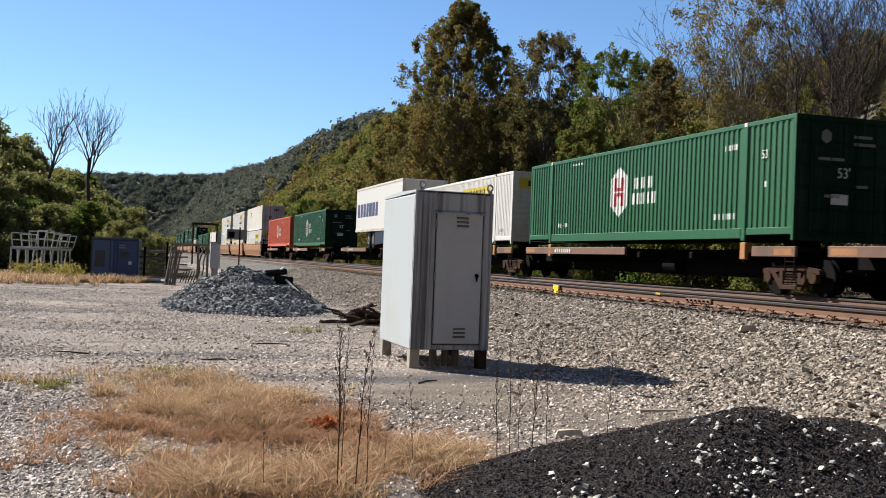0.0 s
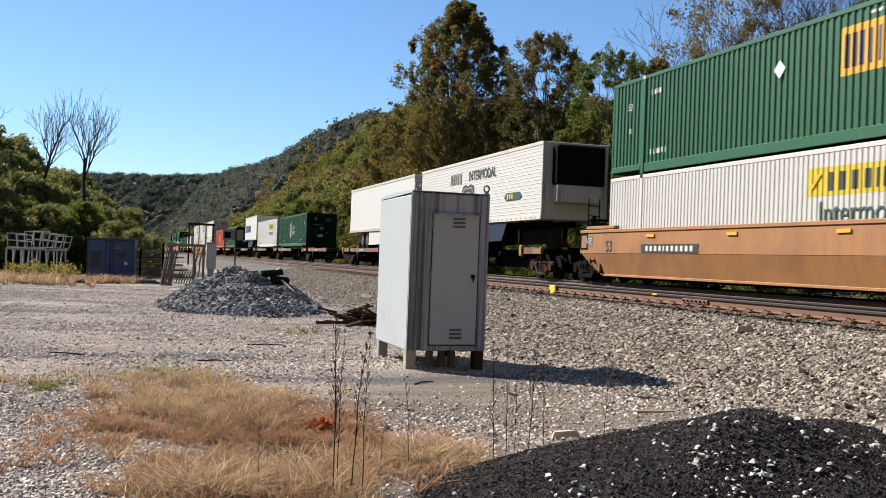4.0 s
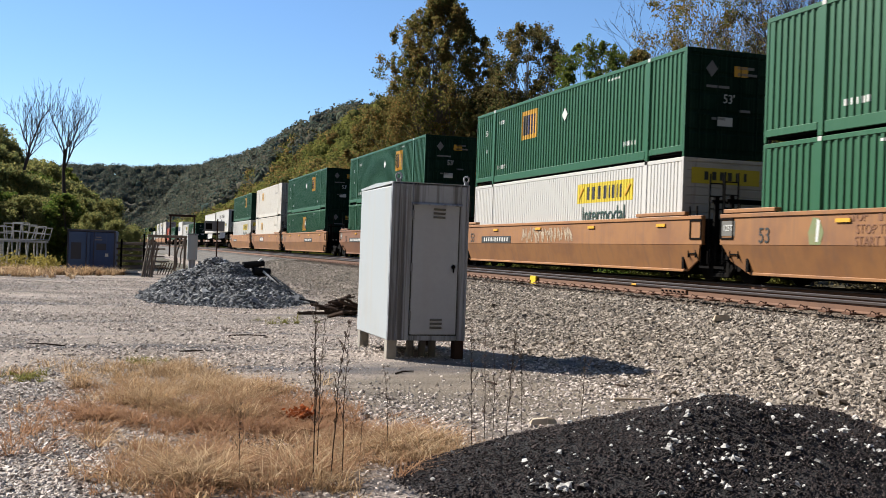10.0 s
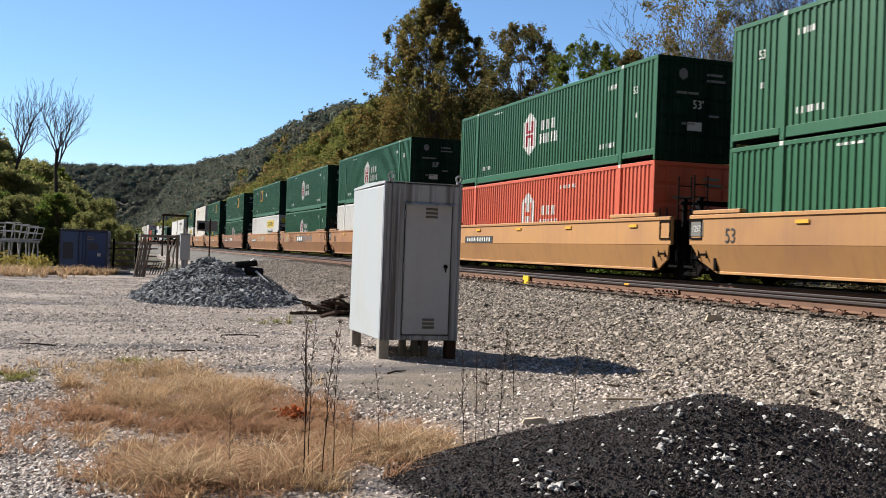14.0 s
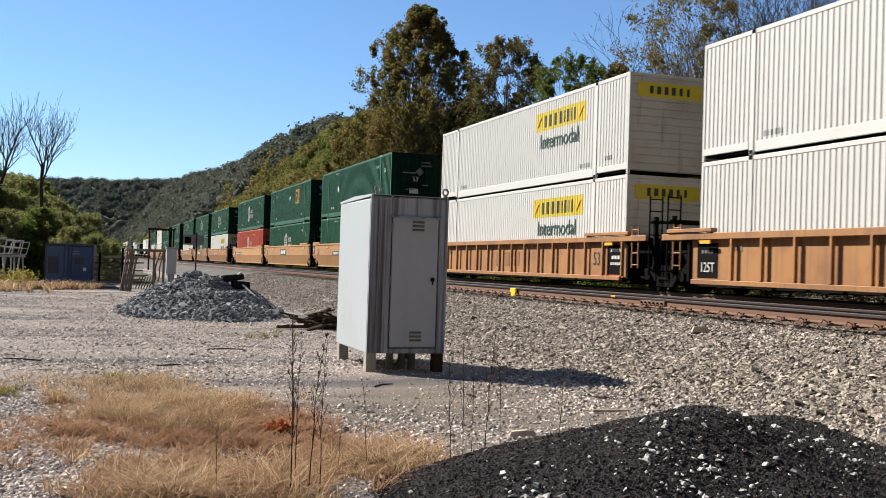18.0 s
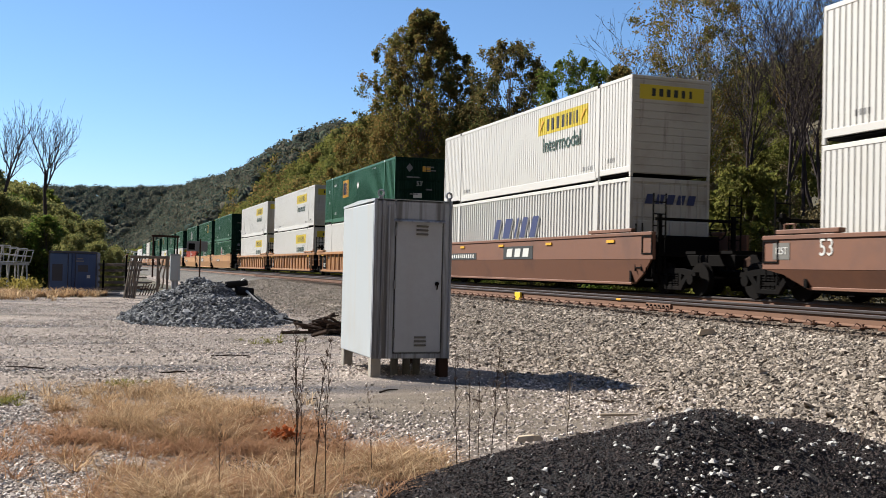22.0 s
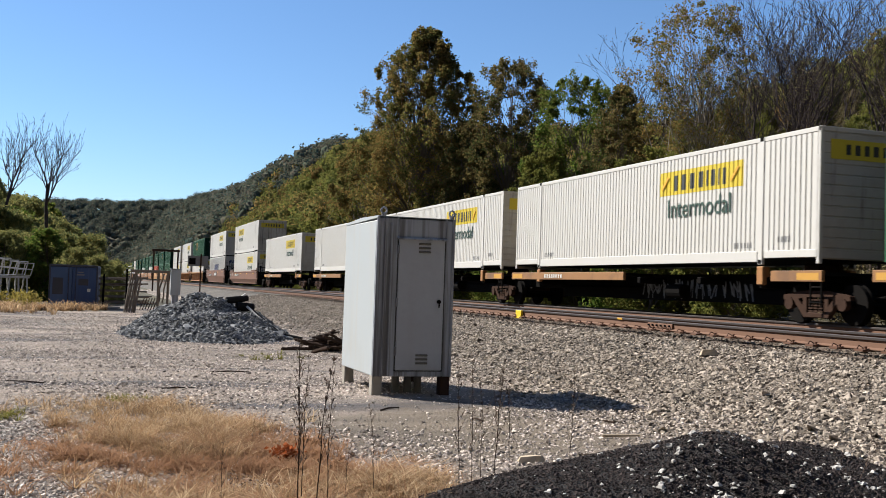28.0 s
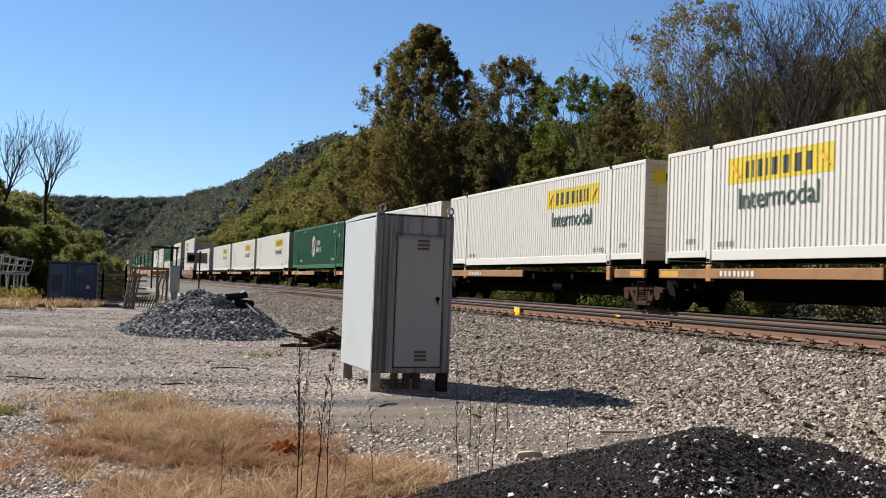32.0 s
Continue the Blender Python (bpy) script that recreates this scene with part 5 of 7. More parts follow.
def spine_car(label, lead, edge_of):
    """A skeleton flat: deep centre sill, cross arms, edge plates at the ends, hitch and trucks."""
    c = thing("spine_car", Matrix(), label, "spine car", "spine cars of the train")
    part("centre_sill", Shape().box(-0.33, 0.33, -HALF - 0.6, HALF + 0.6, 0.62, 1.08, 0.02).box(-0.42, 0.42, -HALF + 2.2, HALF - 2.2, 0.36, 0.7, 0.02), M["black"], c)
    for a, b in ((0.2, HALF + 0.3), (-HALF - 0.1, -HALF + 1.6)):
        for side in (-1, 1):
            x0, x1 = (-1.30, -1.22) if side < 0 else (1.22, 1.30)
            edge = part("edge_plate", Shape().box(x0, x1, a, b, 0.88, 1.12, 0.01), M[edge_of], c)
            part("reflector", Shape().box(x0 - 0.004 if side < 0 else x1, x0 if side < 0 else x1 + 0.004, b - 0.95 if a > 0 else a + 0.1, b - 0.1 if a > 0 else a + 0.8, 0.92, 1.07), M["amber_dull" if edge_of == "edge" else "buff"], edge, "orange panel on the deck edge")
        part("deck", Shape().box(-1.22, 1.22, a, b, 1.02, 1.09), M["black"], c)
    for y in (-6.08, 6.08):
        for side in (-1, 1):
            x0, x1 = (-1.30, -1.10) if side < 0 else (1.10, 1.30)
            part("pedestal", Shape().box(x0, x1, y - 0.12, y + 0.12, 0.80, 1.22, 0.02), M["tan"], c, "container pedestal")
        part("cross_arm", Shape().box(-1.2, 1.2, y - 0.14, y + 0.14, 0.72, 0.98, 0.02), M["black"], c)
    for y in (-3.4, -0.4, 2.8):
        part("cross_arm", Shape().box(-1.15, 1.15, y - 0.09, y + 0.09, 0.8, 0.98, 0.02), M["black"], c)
    part("brake_tank", Shape().tube((-0.6, -1.9, 0.62), (-0.6, -1.2, 0.62), 0.19, None, 12), M["black"], c, "black air tank")
    part("hose", Shape().path([(-0.5, -HALF - 0.5, 0.75), (-0.5, -HALF - 0.75, 0.55), (-0.45, -HALF - 1.0, 0.6)], 0.03), M["black"], c)
    h = Shape().box(-0.35, 0.35, -6.9, -6.4, 1.08, 1.3, 0.02).prism([(-6.9, 1.28), (-6.4, 1.28), (-6.5, 1.55), (-6.8, 1.55)], 0, -0.3, 0.3)
    part("hitch", h, M["truck"], c, "trailer hitch")
    truck_at(c, -HALF + 0.35)
    if lead:
        truck_at(c, HALF - 0.5)
    ladder(c, -1.26, -HALF - 0.05, 0.35, 1.05, 0.34, 1, M["black"])
    s = bars(Shape(), -1, 4.9, 1.0, [0.14, 0.12, 0.13, 0.14, 0.08, 0.14, 0.13, 0.14], 0.13, 0.05, -1.306)
    part("number_lettering", s, M["ink_white"], c, "white numbers as bars")
    return c


def trailer(label, length, style):
    """A highway trailer riding on a flat: box body, rub rails, skirts, tandem wheels, landing legs, nose."""
    t = thing("semi_trailer", Matrix(), label, "semi trailer", "trailers on the train")
    h = length / 2
    z0, z1 = 1.06, 3.90
    x = 1.295
    part("body", Shape().box(-x, x, -h, h, z0, z1, 0.03), M["white"], t, "plain white box body" if style == "plain" else "white ribbed box body")
    for side in (-1, 1):
        xo = side * x
        def on(a, b, c, d, lift=0.012):
            return Shape().box(min(xo, xo + side * lift), max(xo, xo + side * lift), a, b, c, d, 0.003)
        part("rub_rail", on(-h, h, z0 - 0.02, z0 + 0.14, 0.03), M["white_end"], t, "riveted aluminium bottom rail")
        part("top_rail", on(-h, h, z1 - 0.12, z1 + 0.01, 0.02), M["white_end"], t)
        r = Shape()
        k = -h + 0.4
        while k < h - 0.2:
            r.box(min(xo + side * 0.03, xo + side * 0.036), max(xo + side * 0.03, xo + side * 0.036), k, k + 0.09, z0 + 0.03, z0 + 0.08)
            k += 0.5
        part("reflector", r, M["dark_grey"], t, "dark rivet heads and reflective dashes")
        if style == "ribbed":
            g = Shape()
            for k in range(19):
                z = z0 + 0.24 + k * 0.132
                g.prism([(xo, z), (xo + side * 0.008, z + 0.010), (xo + side * 0.008, z + 0.022), (xo, z + 0.03)], 1, -h + 0.05, h - 0.05)
            part("wall_ribs", g, M["white"], t)
        part("skirt", Shape().prism([(h - 5.6, z0), (-h + 3.6, z0), (-h + 4.2, z0 - 0.78), (h - 5.6, z0 - 0.86)], 0, min(xo * 0.96, xo * 0.97), max(xo * 0.96, xo * 0.97)), M["white" if style == "plain" else "navy"], t, "side skirt panel")
    for a in (-x - 0.01, x - 0.16):
        part("nose_post", Shape().box(a, a + 0.17, -h - 0.02, -h + 0.12, z0, z1, 0.02), M["white_end"], t)
    if style == "ribbed" or style == "plain":
        unit = part("cooling_unit", Shape().box(-0.95, 0.95, -h - 0.55, -h - 0.02, z0 + 1.25, z1 - 0.15, 0.06), M["black"], t, "black cooling unit on the nose")
        part("unit_door", Shape().box(-0.9, 0.9, -h - 0.5, -h - 0.02, z0 + 0.6, z0 + 1.25, 0.04), M["white_end"], unit)
    b = Shape().box(-x + 0.1, x - 0.1, h - 0.03, h + 0.03, z0, z1 - 0.05, 0.01)
    part("rear_door", b, M["white_end"], t)
    part("chassis_rail", Shape().box(-0.55, -0.4, -h + 1, h - 0.2, z0 - 0.22, z0).box(0.4, 0.55, -h + 1, h - 0.2, z0 - 0.22, z0), M["black"], t)
    for y in (h - 3.8, h - 5.1):
        for side in (-1, 1):
            w = Shape().tube((side * 1.24, y, 0.50), (side * 0.68, y, 0.50), 0.50, None, 24)
            wheel = part("wheel", w, M["tyre"], t, "black tyre pair")
            part("rim", Shape().tube((side * 1.25, y, 0.50), (side * 1.1, y, 0.50), 0.28, 0.2, 16).tube((side * 1.27, y, 0.50), (side * 1.2, y, 0.50), 0.1, 0.1, 10), M["steel"], wheel, "metal wheel rim")
    for side in (-1, 1):
        part("landing_leg", Shape().box(side * 0.95 - 0.07, side * 0.95 + 0.07, -h + 2.8, -h + 2.95, 0.12, z0).box(side * 0.95 - 0.14, side * 0.95 + 0.14, -h + 2.72, -h + 3.02, 0.08, 0.13), M["black"], t)
    return t


# ---- the train: make-up ----
MOVERS = []                     # (thing, place along the train, height)


def put(ob, u, z, turn=0):
    ob.matrix_basis = pose(TRACK_FAR, u, z, 0, 0, turn)
    MOVERS.append((ob, u, z, turn))
    return ob


KINDS = dict(hexed=make_hexed(), squared=make_squared(-3.3, 3.0), squared_far=make_squared(2.6, 4.3), squared_mid=make_squared(0.0, -4.2), panelled=make_yellow_panel(), dirty=make_dirty(), red=make_red(), slanted=make_slanted(), plain=make_plain_green())
USED = set()


def load(kind, u, z, turn=0):
    ob = KINDS[kind]
    if kind in USED:
        ob = copy_thing(ob, Matrix())
    USED.add(kind)
    if kind == "panelled":
        turn = 180 - turn
    return put(ob, u, z, turn)


LOW, HIGH, SPINE = RAIL + 0.36, RAIL + 3.27, RAIL + 1.26
# wells, by paint and kind: far reach, near reach, trucks at far and near end
MID, END = 1.72, 3.45
WELLS = {}


def well(u, style, paint_of, far, near, gear_near, label, number=None, mark=None):
    key = (style, paint_of, far, near, gear_near, number, mark)
    if key in WELLS:
        ob = copy_thing(WELLS[key], Matrix())
    else:
        ob = WELLS[key] = well_car(style, paint_of, label, far, near, True, gear_near, number, mark)
    return put(ob, u, RAIL)


BUFF = "buff orange well car with deep smooth sides"
RIBBED = "faded tan well car with ribbed sides"
OXIDE = "oxide brown well car with deep smooth sides"


def stack(far_end, car, upper, lower, up_turn=0, low_turn=0):
    u = far_end - HALF
    made = well(u, *car)
    load(lower, u, LOW, low_turn)
    load(upper, u, HIGH, up_turn)
    return made


SCRAWLS = {-124.2: (11, -1.507, -1.8, 2.4, 0.95, 1.50, M["sand"], "pale sprayed scrawl on the side sill"),
           -143.8: (12, -1.507, -4.4, -0.6, 0.95, 1.50, M["grey"], "grey sprayed scrawl on the side sill"),
           -57.4: (13, -1.507, 0.8, 2.6, 0.95, 1.50, M["ink_red"], "red sprayed scrawl on the side sill")}


def triple(ends, style, paint_of, label, cargo, marks=((None, None),) * 3):
    """Three wells joined over shared trucks."""
    for k, (far_end, (upper, lower, ut, lt)) in enumerate(zip(ends, cargo)):
        made = stack(far_end, (style, paint_of, END if k == 0 else MID, END if k == 2 else MID, k == 2, label, *marks[k]), upper, lower, ut, lt)
        if far_end in SCRAWLS:
            graffiti(made, *SCRAWLS[far_end])
        if far_end == -143.8:
            for words, y, z in (("STOP", 4.60, 1.50), ("STOP THE HATE", 3.75, 1.25), ("START THE LOVE", 3.72, 1.01)):
                lettered(words, 0.27, -1, y, z, made, M["clay"], 0.9, -1.506, "brown sprayed slogan on the side sill")
            part("sprayed_mark", bars(Shape(), -1, 3.3, 1.50, [0.16] * 7, 0.17, 0.06, -1.504), M["clay"], made, "worn brown sprayed bars")
            part("sprayed_patch", Shape().prism([(6.05, 0.94), (5.7, 0.94), (5.6, 1.2), (5.75, 1.5), (5.95, 1.52), (6.1, 1.2)], 0, -1.505, -1.502), M["green_faded"], made, "faded green sprayed patch")
            part("sprayed_streak", Shape().prism([(5.85, 1.0), (5.77, 1.0), (5.72, 1.45), (5.82, 1.48)], 0, -1.508, -1.506), M["ink_white"], made, "white sprayed streak")


SPINES = {}


def flat(far_end, kind=None, turn=0, lead=False):
    u = far_end - HALF
    paint_of = "edge" if far_end < -300 else "brown_edge"
    if (lead, paint_of) not in SPINES:
        ob = SPINES[lead, paint_of] = spine_car("black skeleton flat car with ochre deck edges" if paint_of == "edge" else "black skeleton flat car with brown deck edges", lead, paint_of)
    else:
        ob = copy_thing(SPINES[lead, paint_of], Matrix())
    put(ob, u, RAIL)
    if kind:
        load(kind, u, SPINE, turn)
    return ob


# far ahead
flat(416.0, "hexed", 0, True)
flat(395.0, "hexed")
triple((372.0, 351.8, 331.6), "smooth", "buff", BUFF, (("plain", "hexed", 0, 0), ("squared", "plain", 0, 0), ("hexed", "plain", 0, 0)))
triple((306.0, 285.8, 265.6), "smooth", "buff", BUFF, (("hexed", "plain", 0, 0), ("plain", "hexed", 0, 0), ("squared", "panelled", 0, 0)))
flat(243.0, "hexed", 0, True)
flat(224.5, "plain")
flat(204.5, "dirty")
triple((177.4, 157.2, 136.9), "smooth", "buff", BUFF, (("panelled", "panelled", 0, 0), ("panelled", "panelled", 0, 180), ("dirty", "panelled", 0, 0)))
flat(114.2, "red", 0, True)
flat(95.4, "hexed")
flat(72.3)
flat(54.2, "panelled")
flat(36.1, "hexed")
flat(18.4)
flat(1.4)
flat(-15.6)
# trailers on the flats
van = trailer("white box trailer with dark blue name on the side", 12.2, "short")
put(van, 61.6, RAIL + 1.12)
for k, w in enumerate((0.62, 0.62, 0.66, 0.6, 0.8, 0.66, 0.6)):
    y = 5.3 - k * 0.86
    part("name_bar", Shape().box(-1.306, -1.297, y - w / 2, y + w / 2, 2.0, 2.85), M["ink_blue"], van, "navy letter shape")
plain_van = trailer("plain white refrigerated trailer with black tandem wheels", 16.15, "plain")
put(plain_van, -6.1, RAIL + 1.12)
lettered("53", 0.42, -1, -7.1, 1.95, plain_van, M["ink"], 0.9, -1.298, "black number 53")
part("name_lettering", bars(Shape(), -1, -6.9, 1.58, [0.26, 0.16, 0.16, 0.1, 0.16, 0.16, 0.16], 0.26, 0.05, -1.302), M["dark_grey"], plain_van, "grey company lettering")
part("number_lettering", bars(Shape(), -1, -6.9, 1.30, [0.12] * 9, 0.13, 0.05, -1.302), M["ink"], plain_van, "black numbers as bars")
ribbed_van = trailer("white ribbed refrigerated trailer with shield emblem", 16.15, "ribbed")
put(ribbed_van, -23.65, RAIL + 1.12)
lettered("INTERMODAL", 0.60, -1, -1.35, 3.14, ribbed_van, M["ink"], 0.95, -1.318, "black word on the wall")
part("name_lettering", bars(Shape(), -1, 2.25, 3.14, [0.3, 0.3, 0.14, 0.4, 0.3], 0.48, 0.06, -1.316), M["dark_grey"], ribbed_van, "striped company lettering")
def shield(y, z, k):
    return [(y + a * k, z + b * k) for a, b in ((0.75, 0.58), (0.35, 0.66), (0, 0.58), (-0.35, 0.66), (-0.75, 0.58), (-0.82, 0.36), (-0.62, -0.22), (0, -0.60), (0.62, -0.22), (0.82, 0.36))]


part("shield", Shape().prism(shield(0.45, 2.15, 1.0), 0, -1.320, -1.316), M["ink"], ribbed_van, "black shield emblem")
part("shield_field", Shape().prism(shield(0.45, 2.15, 0.84), 0, -1.324, -1.321), M["grey"], ribbed_van, "grey shield field")
part("shield_figure", Shape().prism(shield(0.45, 2.15, 0.72), 0, -1.328, -1.325), M["ink"], ribbed_van, "black inner shield")
part("shield_stroke", Shape().prism([(0.72, 1.90), (0.60, 1.86), (0.40, 2.45), (0.54, 2.45)], 0, -1.332, -1.329).prism([(0.34, 1.90), (0.22, 1.90), (0.22, 2.45), (0.34, 2.45)], 0, -1.332, -1.329), M["ink_white"], ribbed_van, "pale figure in the shield")
part("badge", Shape().prism([(-4.4, 1.86), (-5.9, 1.86), (-6.1, 2.0), (-5.9, 2.16), (-4.4, 2.16), (-4.2, 2.0)], 0, -1.320, -1.316), M["ink_green"], ribbed_van, "green oval badge")
part("badge_lettering", bars(Shape(), -1, -4.85, 2.01, [0.18, 0.18, 0.18], 0.2, 0.06, -1.324), M["yellow"], ribbed_van, "yellow strokes on the badge")
part("number_lettering", bars(Shape(), -1, 1.1, 0.98 + 0.25, [0.1] * 16, 0.1, 0.05, -1.316), M["dark_grey"], ribbed_van, "small grey lettering")

# past the camera
triple((-37.3, -57.4, -77.1), "smooth", "buff", BUFF, (("squared", "panelled", 0, 0), ("dirty", "dirty", 0, 0), ("squared", "squared_mid", 0, 0)), ((4.0, None), (None, 2.0), (-3.0, None)))
stack(-100.7, ("smooth", "clay", END, END, True, "rusted orange well car with deep smooth sides", 5.2, 0.5), "squared", "hexed")
triple((-124.2, -143.8, -163.45), "smooth", "buff", BUFF, (("squared_far", "panelled", 0, 0), ("hexed", "hexed", 0, 0), ("hexed", "panelled", 0, 0)), ((5.0, None), (None, 0.3), (1.2, None)))
triple((-187.1, -206.8, -226.6), "smooth", "ochre", "pale ochre well car with deep smooth sides", (("hexed", "red", 0, 0), ("squared", "hexed", 0, 0), ("plain", "hexed", 0, 0)), ((5.0, None), (None, 0.5), (2.0, None)))
triple((-250.6, -270.45, -290.2), "ribbed", "tan", RIBBED, (("panelled", "panelled", 0, 0), ("panelled", "panelled", 0, 0), ("squared_far", "panelled", 0, 0)))
stack(-314.05, ("smooth", "brown", END, END, True, OXIDE, 5.0, -0.6), "panelled", "slanted")
stack(-338.2, ("low", "brown", END, END, True, OXIDE, 4.2, None), "panelled", "panelled", 180, 0)
for far_end, kind, turn in ((-359.2, "panelled", 0), (-380.1, "panelled", 0), (-397.7, "panelled", 0), (-415.2, "panelled", 0), (-433.2, "hexed", 0), (-451.3, "panelled", 0), (-468.7, "panelled", 0), (-486.0, "panelled", 180)):
    made = flat(far_end, kind, turn, far_end > -381)
    if far_end == -415.2:
        graffiti(made, 5, -0.425, -4.6, 0.6, 0.40, 0.98, M["grey"], "grey sprayed scrawl on the centre sill")


# ---- the relay cabinet ----
def relay_cabinet():
    c = thing("relay_cabinet", pose(3.69, 13.60, 0), "weathered pale grey steel relay cabinet on short legs", "cabinet")
    w, d, z0, z1 = 1.12, 1.80, 0.26, 2.46
    part("body", Shape().box(0, w, 0.02, d, z0, z1 - 0.06, 0.012), M["cabinet_side"], c, "pale grey sheet-steel body")
    f = Shape().box(0, 0.30, -0.02, 0.02, z0, z1, 0.01).box(w - 0.12, w, -0.02, 0.02, z0, z1, 0.01).box(0.30, w - 0.12, -0.02, 0.02, z1 - 0.28, z1, 0.01).box(0.30, w - 0.12, -0.02, 0.02, z0, z0 + 0.07, 0.01)
    part("front_frame", f, M["cabinet"], c, "rust-streaked front frame")
    part("front_fold", Shape().box(0.10, 0.14, -0.05, -0.02, z0, z1 - 0.02, 0.008).box(0.19, 0.22, -0.04, -0.02, z0 + 0.02, z1 - 0.1, 0.006).box(-0.005, 0.03, -0.045, -0.02, z0, z1, 0.008).box(w - 0.03, w + 0.005, -0.045, -0.02, z0, z1, 0.008), M["cabinet"], c)
    door = part("door", Shape().box(0.315, w - 0.135, -0.035, 0.0, z0 + 0.085, z1 - 0.30, 0.012), M["cabinet_door"], c, "grey steel door, closed")
    part("door_gap", Shape().box(0.30, w - 0.12, -0.015, -0.012, z0 + 0.07, z1 - 0.28), M["ink"], c)
    part("drip_rail", Shape().prism([(-0.02, z1 - 0.275), (-0.075, z1 - 0.30), (-0.075, z1 - 0.315), (-0.02, z1 - 0.30)], 0, 0.28, w - 0.1), M["cabinet"], c)
    for z in (z0 + 0.20, z1 - 0.46):
        for k in range(3):
            part("vent_slot", Shape().prism([(-0.035, z + k * 0.055), (-0.06, z + k * 0.055 - 0.012), (-0.06, z + k * 0.055 - 0.02), (-0.035, z + k * 0.055 - 0.03)], 0, 0.60, 0.77), M["dark_grey"], door)
    part("door_handle", Shape().tube((0.915, -0.035, 1.30), (0.915, -0.065, 1.30), 0.030, 0.026, 10).tube((0.915, -0.075, 1.32), (0.905, -0.08, 1.22), 0.012, 0.010, 8), M["black"], door, "dark rusty door handle")
    for z in (0.55, 1.22, 1.95):
        part("hinge", Shape().tube((0.305, -0.045, z), (0.305, -0.045, z + 0.12), 0.016, None, 8), M["cabinet"], door)
    part("roof", Shape().prism([(-0.02, z1 - 0.03), (-0.02, z1), (d * 0.5, z1 + 0.012), (d + 0.01, z1 - 0.03), (d + 0.01, z1 - 0.06)], 0, -0.004, w + 0.004), M["cabinet_side"], c, "shallow pitched roof sheet")
    for x in (0.09, w - 0.04):
        r = Shape()
        pts = [(x + 0.04 * math.cos(a), 0.0, z1 + 0.075 + 0.045 * math.sin(a)) for a in [k * math.tau / 10 for k in range(11)]]
        r.path(pts, 0.014, 6)
        r.box(x - 0.03, x + 0.03, -0.012, 0.012, z1 - 0.02, z1 + 0.04)
        part("lifting_eye", r, M["cabinet"], c, "welded lifting eye")
    for x, y in ((0.0, 0.0), (w - 0.14, 0.0), (0.0, d - 0.2), (w - 0.14, d - 0.2)):
        part("leg", Shape().box(x + 0.005, x + 0.145, y, y + 0.16, -0.03, z0 + 0.01, 0.012), M["concrete" if x == 0 else "truck"], c, "stubby leg")
    for x in (0.42, 0.60, 0.75):
        part("conduit", Shape().tube((x, 0.3, -0.05), (x, 0.3, z0 + 0.02), 0.055, None, 10), M["dark_grey"], c, "cable conduit")
    return c


relay_cabinet()

# ---- heaps ----
def heap(name, cx, cy, rx, ry, h, label, stone, core, count, size, seed, power=1.0, bumps=0.12):
    """A heap: a lumpy core under a skin of loose stones."""
    rng = np.random.default_rng(seed)

    def top(x, y):
        r = np.sqrt(((x - cx) / rx) ** 2 + ((y - cy) / ry) ** 2)
        z = h * np.clip(1 - r ** power, 0, 1) ** 1.05
        return z * (1 + bumps * rough_noise(x, y, 0.35)) + height(x, y) - 0.02
    n = 44
    gx, gy = np.meshgrid(np.linspace(cx - rx * 1.03, cx + rx * 1.03, n), np.linspace(cy - ry * 1.03, cy + ry * 1.03, n))
    z = top(gx, gy) - 0.015
    v = np.stack([gx - cx, gy - cy, z], -1).reshape(-1, 3)
    i = np.arange(n - 1)[None] + n * np.arange(n - 1)[:, None]
    f = np.stack([i, i + 1, i + 1 + n, i + n], -1).reshape(-1, 4)
    r = np.sqrt((v[:, 0] / rx) ** 2 + (v[:, 1] / ry) ** 2)
    f = f[(r[f] < 1.04).all(1)]
    ob = thing(name, pose(cx, cy, 0), label, "heap", kind="stuff")
    core_mesh = raw_mesh("heap_core", v, f, core)
    core_mesh.polygons.foreach_set("use_smooth", np.ones(len(f), bool))
    part("heap_core", core_mesh, None, ob)
    a, q = rng.uniform(0, math.tau, count), np.sqrt(rng.uniform(0, 1.0, count))
    x, y = cx + rx * q * np.cos(a), cy + ry * q * np.sin(a)
    s = size * np.exp(rng.normal(0, 0.38, count))
    v, f = pebbles(rng, x - cx, y - cy, top(x, y) + s * 0.1, s)
    tagged(part("loose_stones", raw_mesh("loose_stones", v, f, stone), None, ob), kind="stuff")
    return ob, top


heap("stone_heap", 3.0, 28.5, 2.3, 4.0, 1.03, "heap of blue-grey crushed stone", S_GREY, M_DARKBED, 20000, 0.030, 3, 1.55, 0.16)
COAL, coal_top = heap("coal_heap", 4.3, 6.25, 2.6, 1.5, 0.565, "low heap of black coal grit with white stones", S_COAL, M_COAL, 44000, 0.0058, 4, 1.2, 0.13)
rng = np.random.default_rng(8)
n = 560
nest = rng.integers(0, 26, n)
hx, hy = 4.0 + rng.normal(0, 0.75, 26), 5.85 + rng.normal(0, 0.38, 26)
loose = rng.uniform(0, 1, n) < 0.45
x = np.where(loose, 4.05 + rng.normal(0, 0.8, n), hx[nest] + rng.normal(0, 0.11, n))
y = np.where(loose, 5.95 + rng.normal(0, 0.40, n), hy[nest] + rng.normal(0, 0.08, n))
keep = ((x - 4.3) / 2.4) ** 2 + ((y - 6.25) / 1.45) ** 2 < 1
x, y = x[keep], y[keep]
s = 0.0072 * np.exp(np.clip(rng.normal(0, 0.75, len(x)), -1.2, 1.25))
v, f = pebbles(rng, x - 4.3, y - 6.25, coal_top(x, y) + s * 0.5, s)
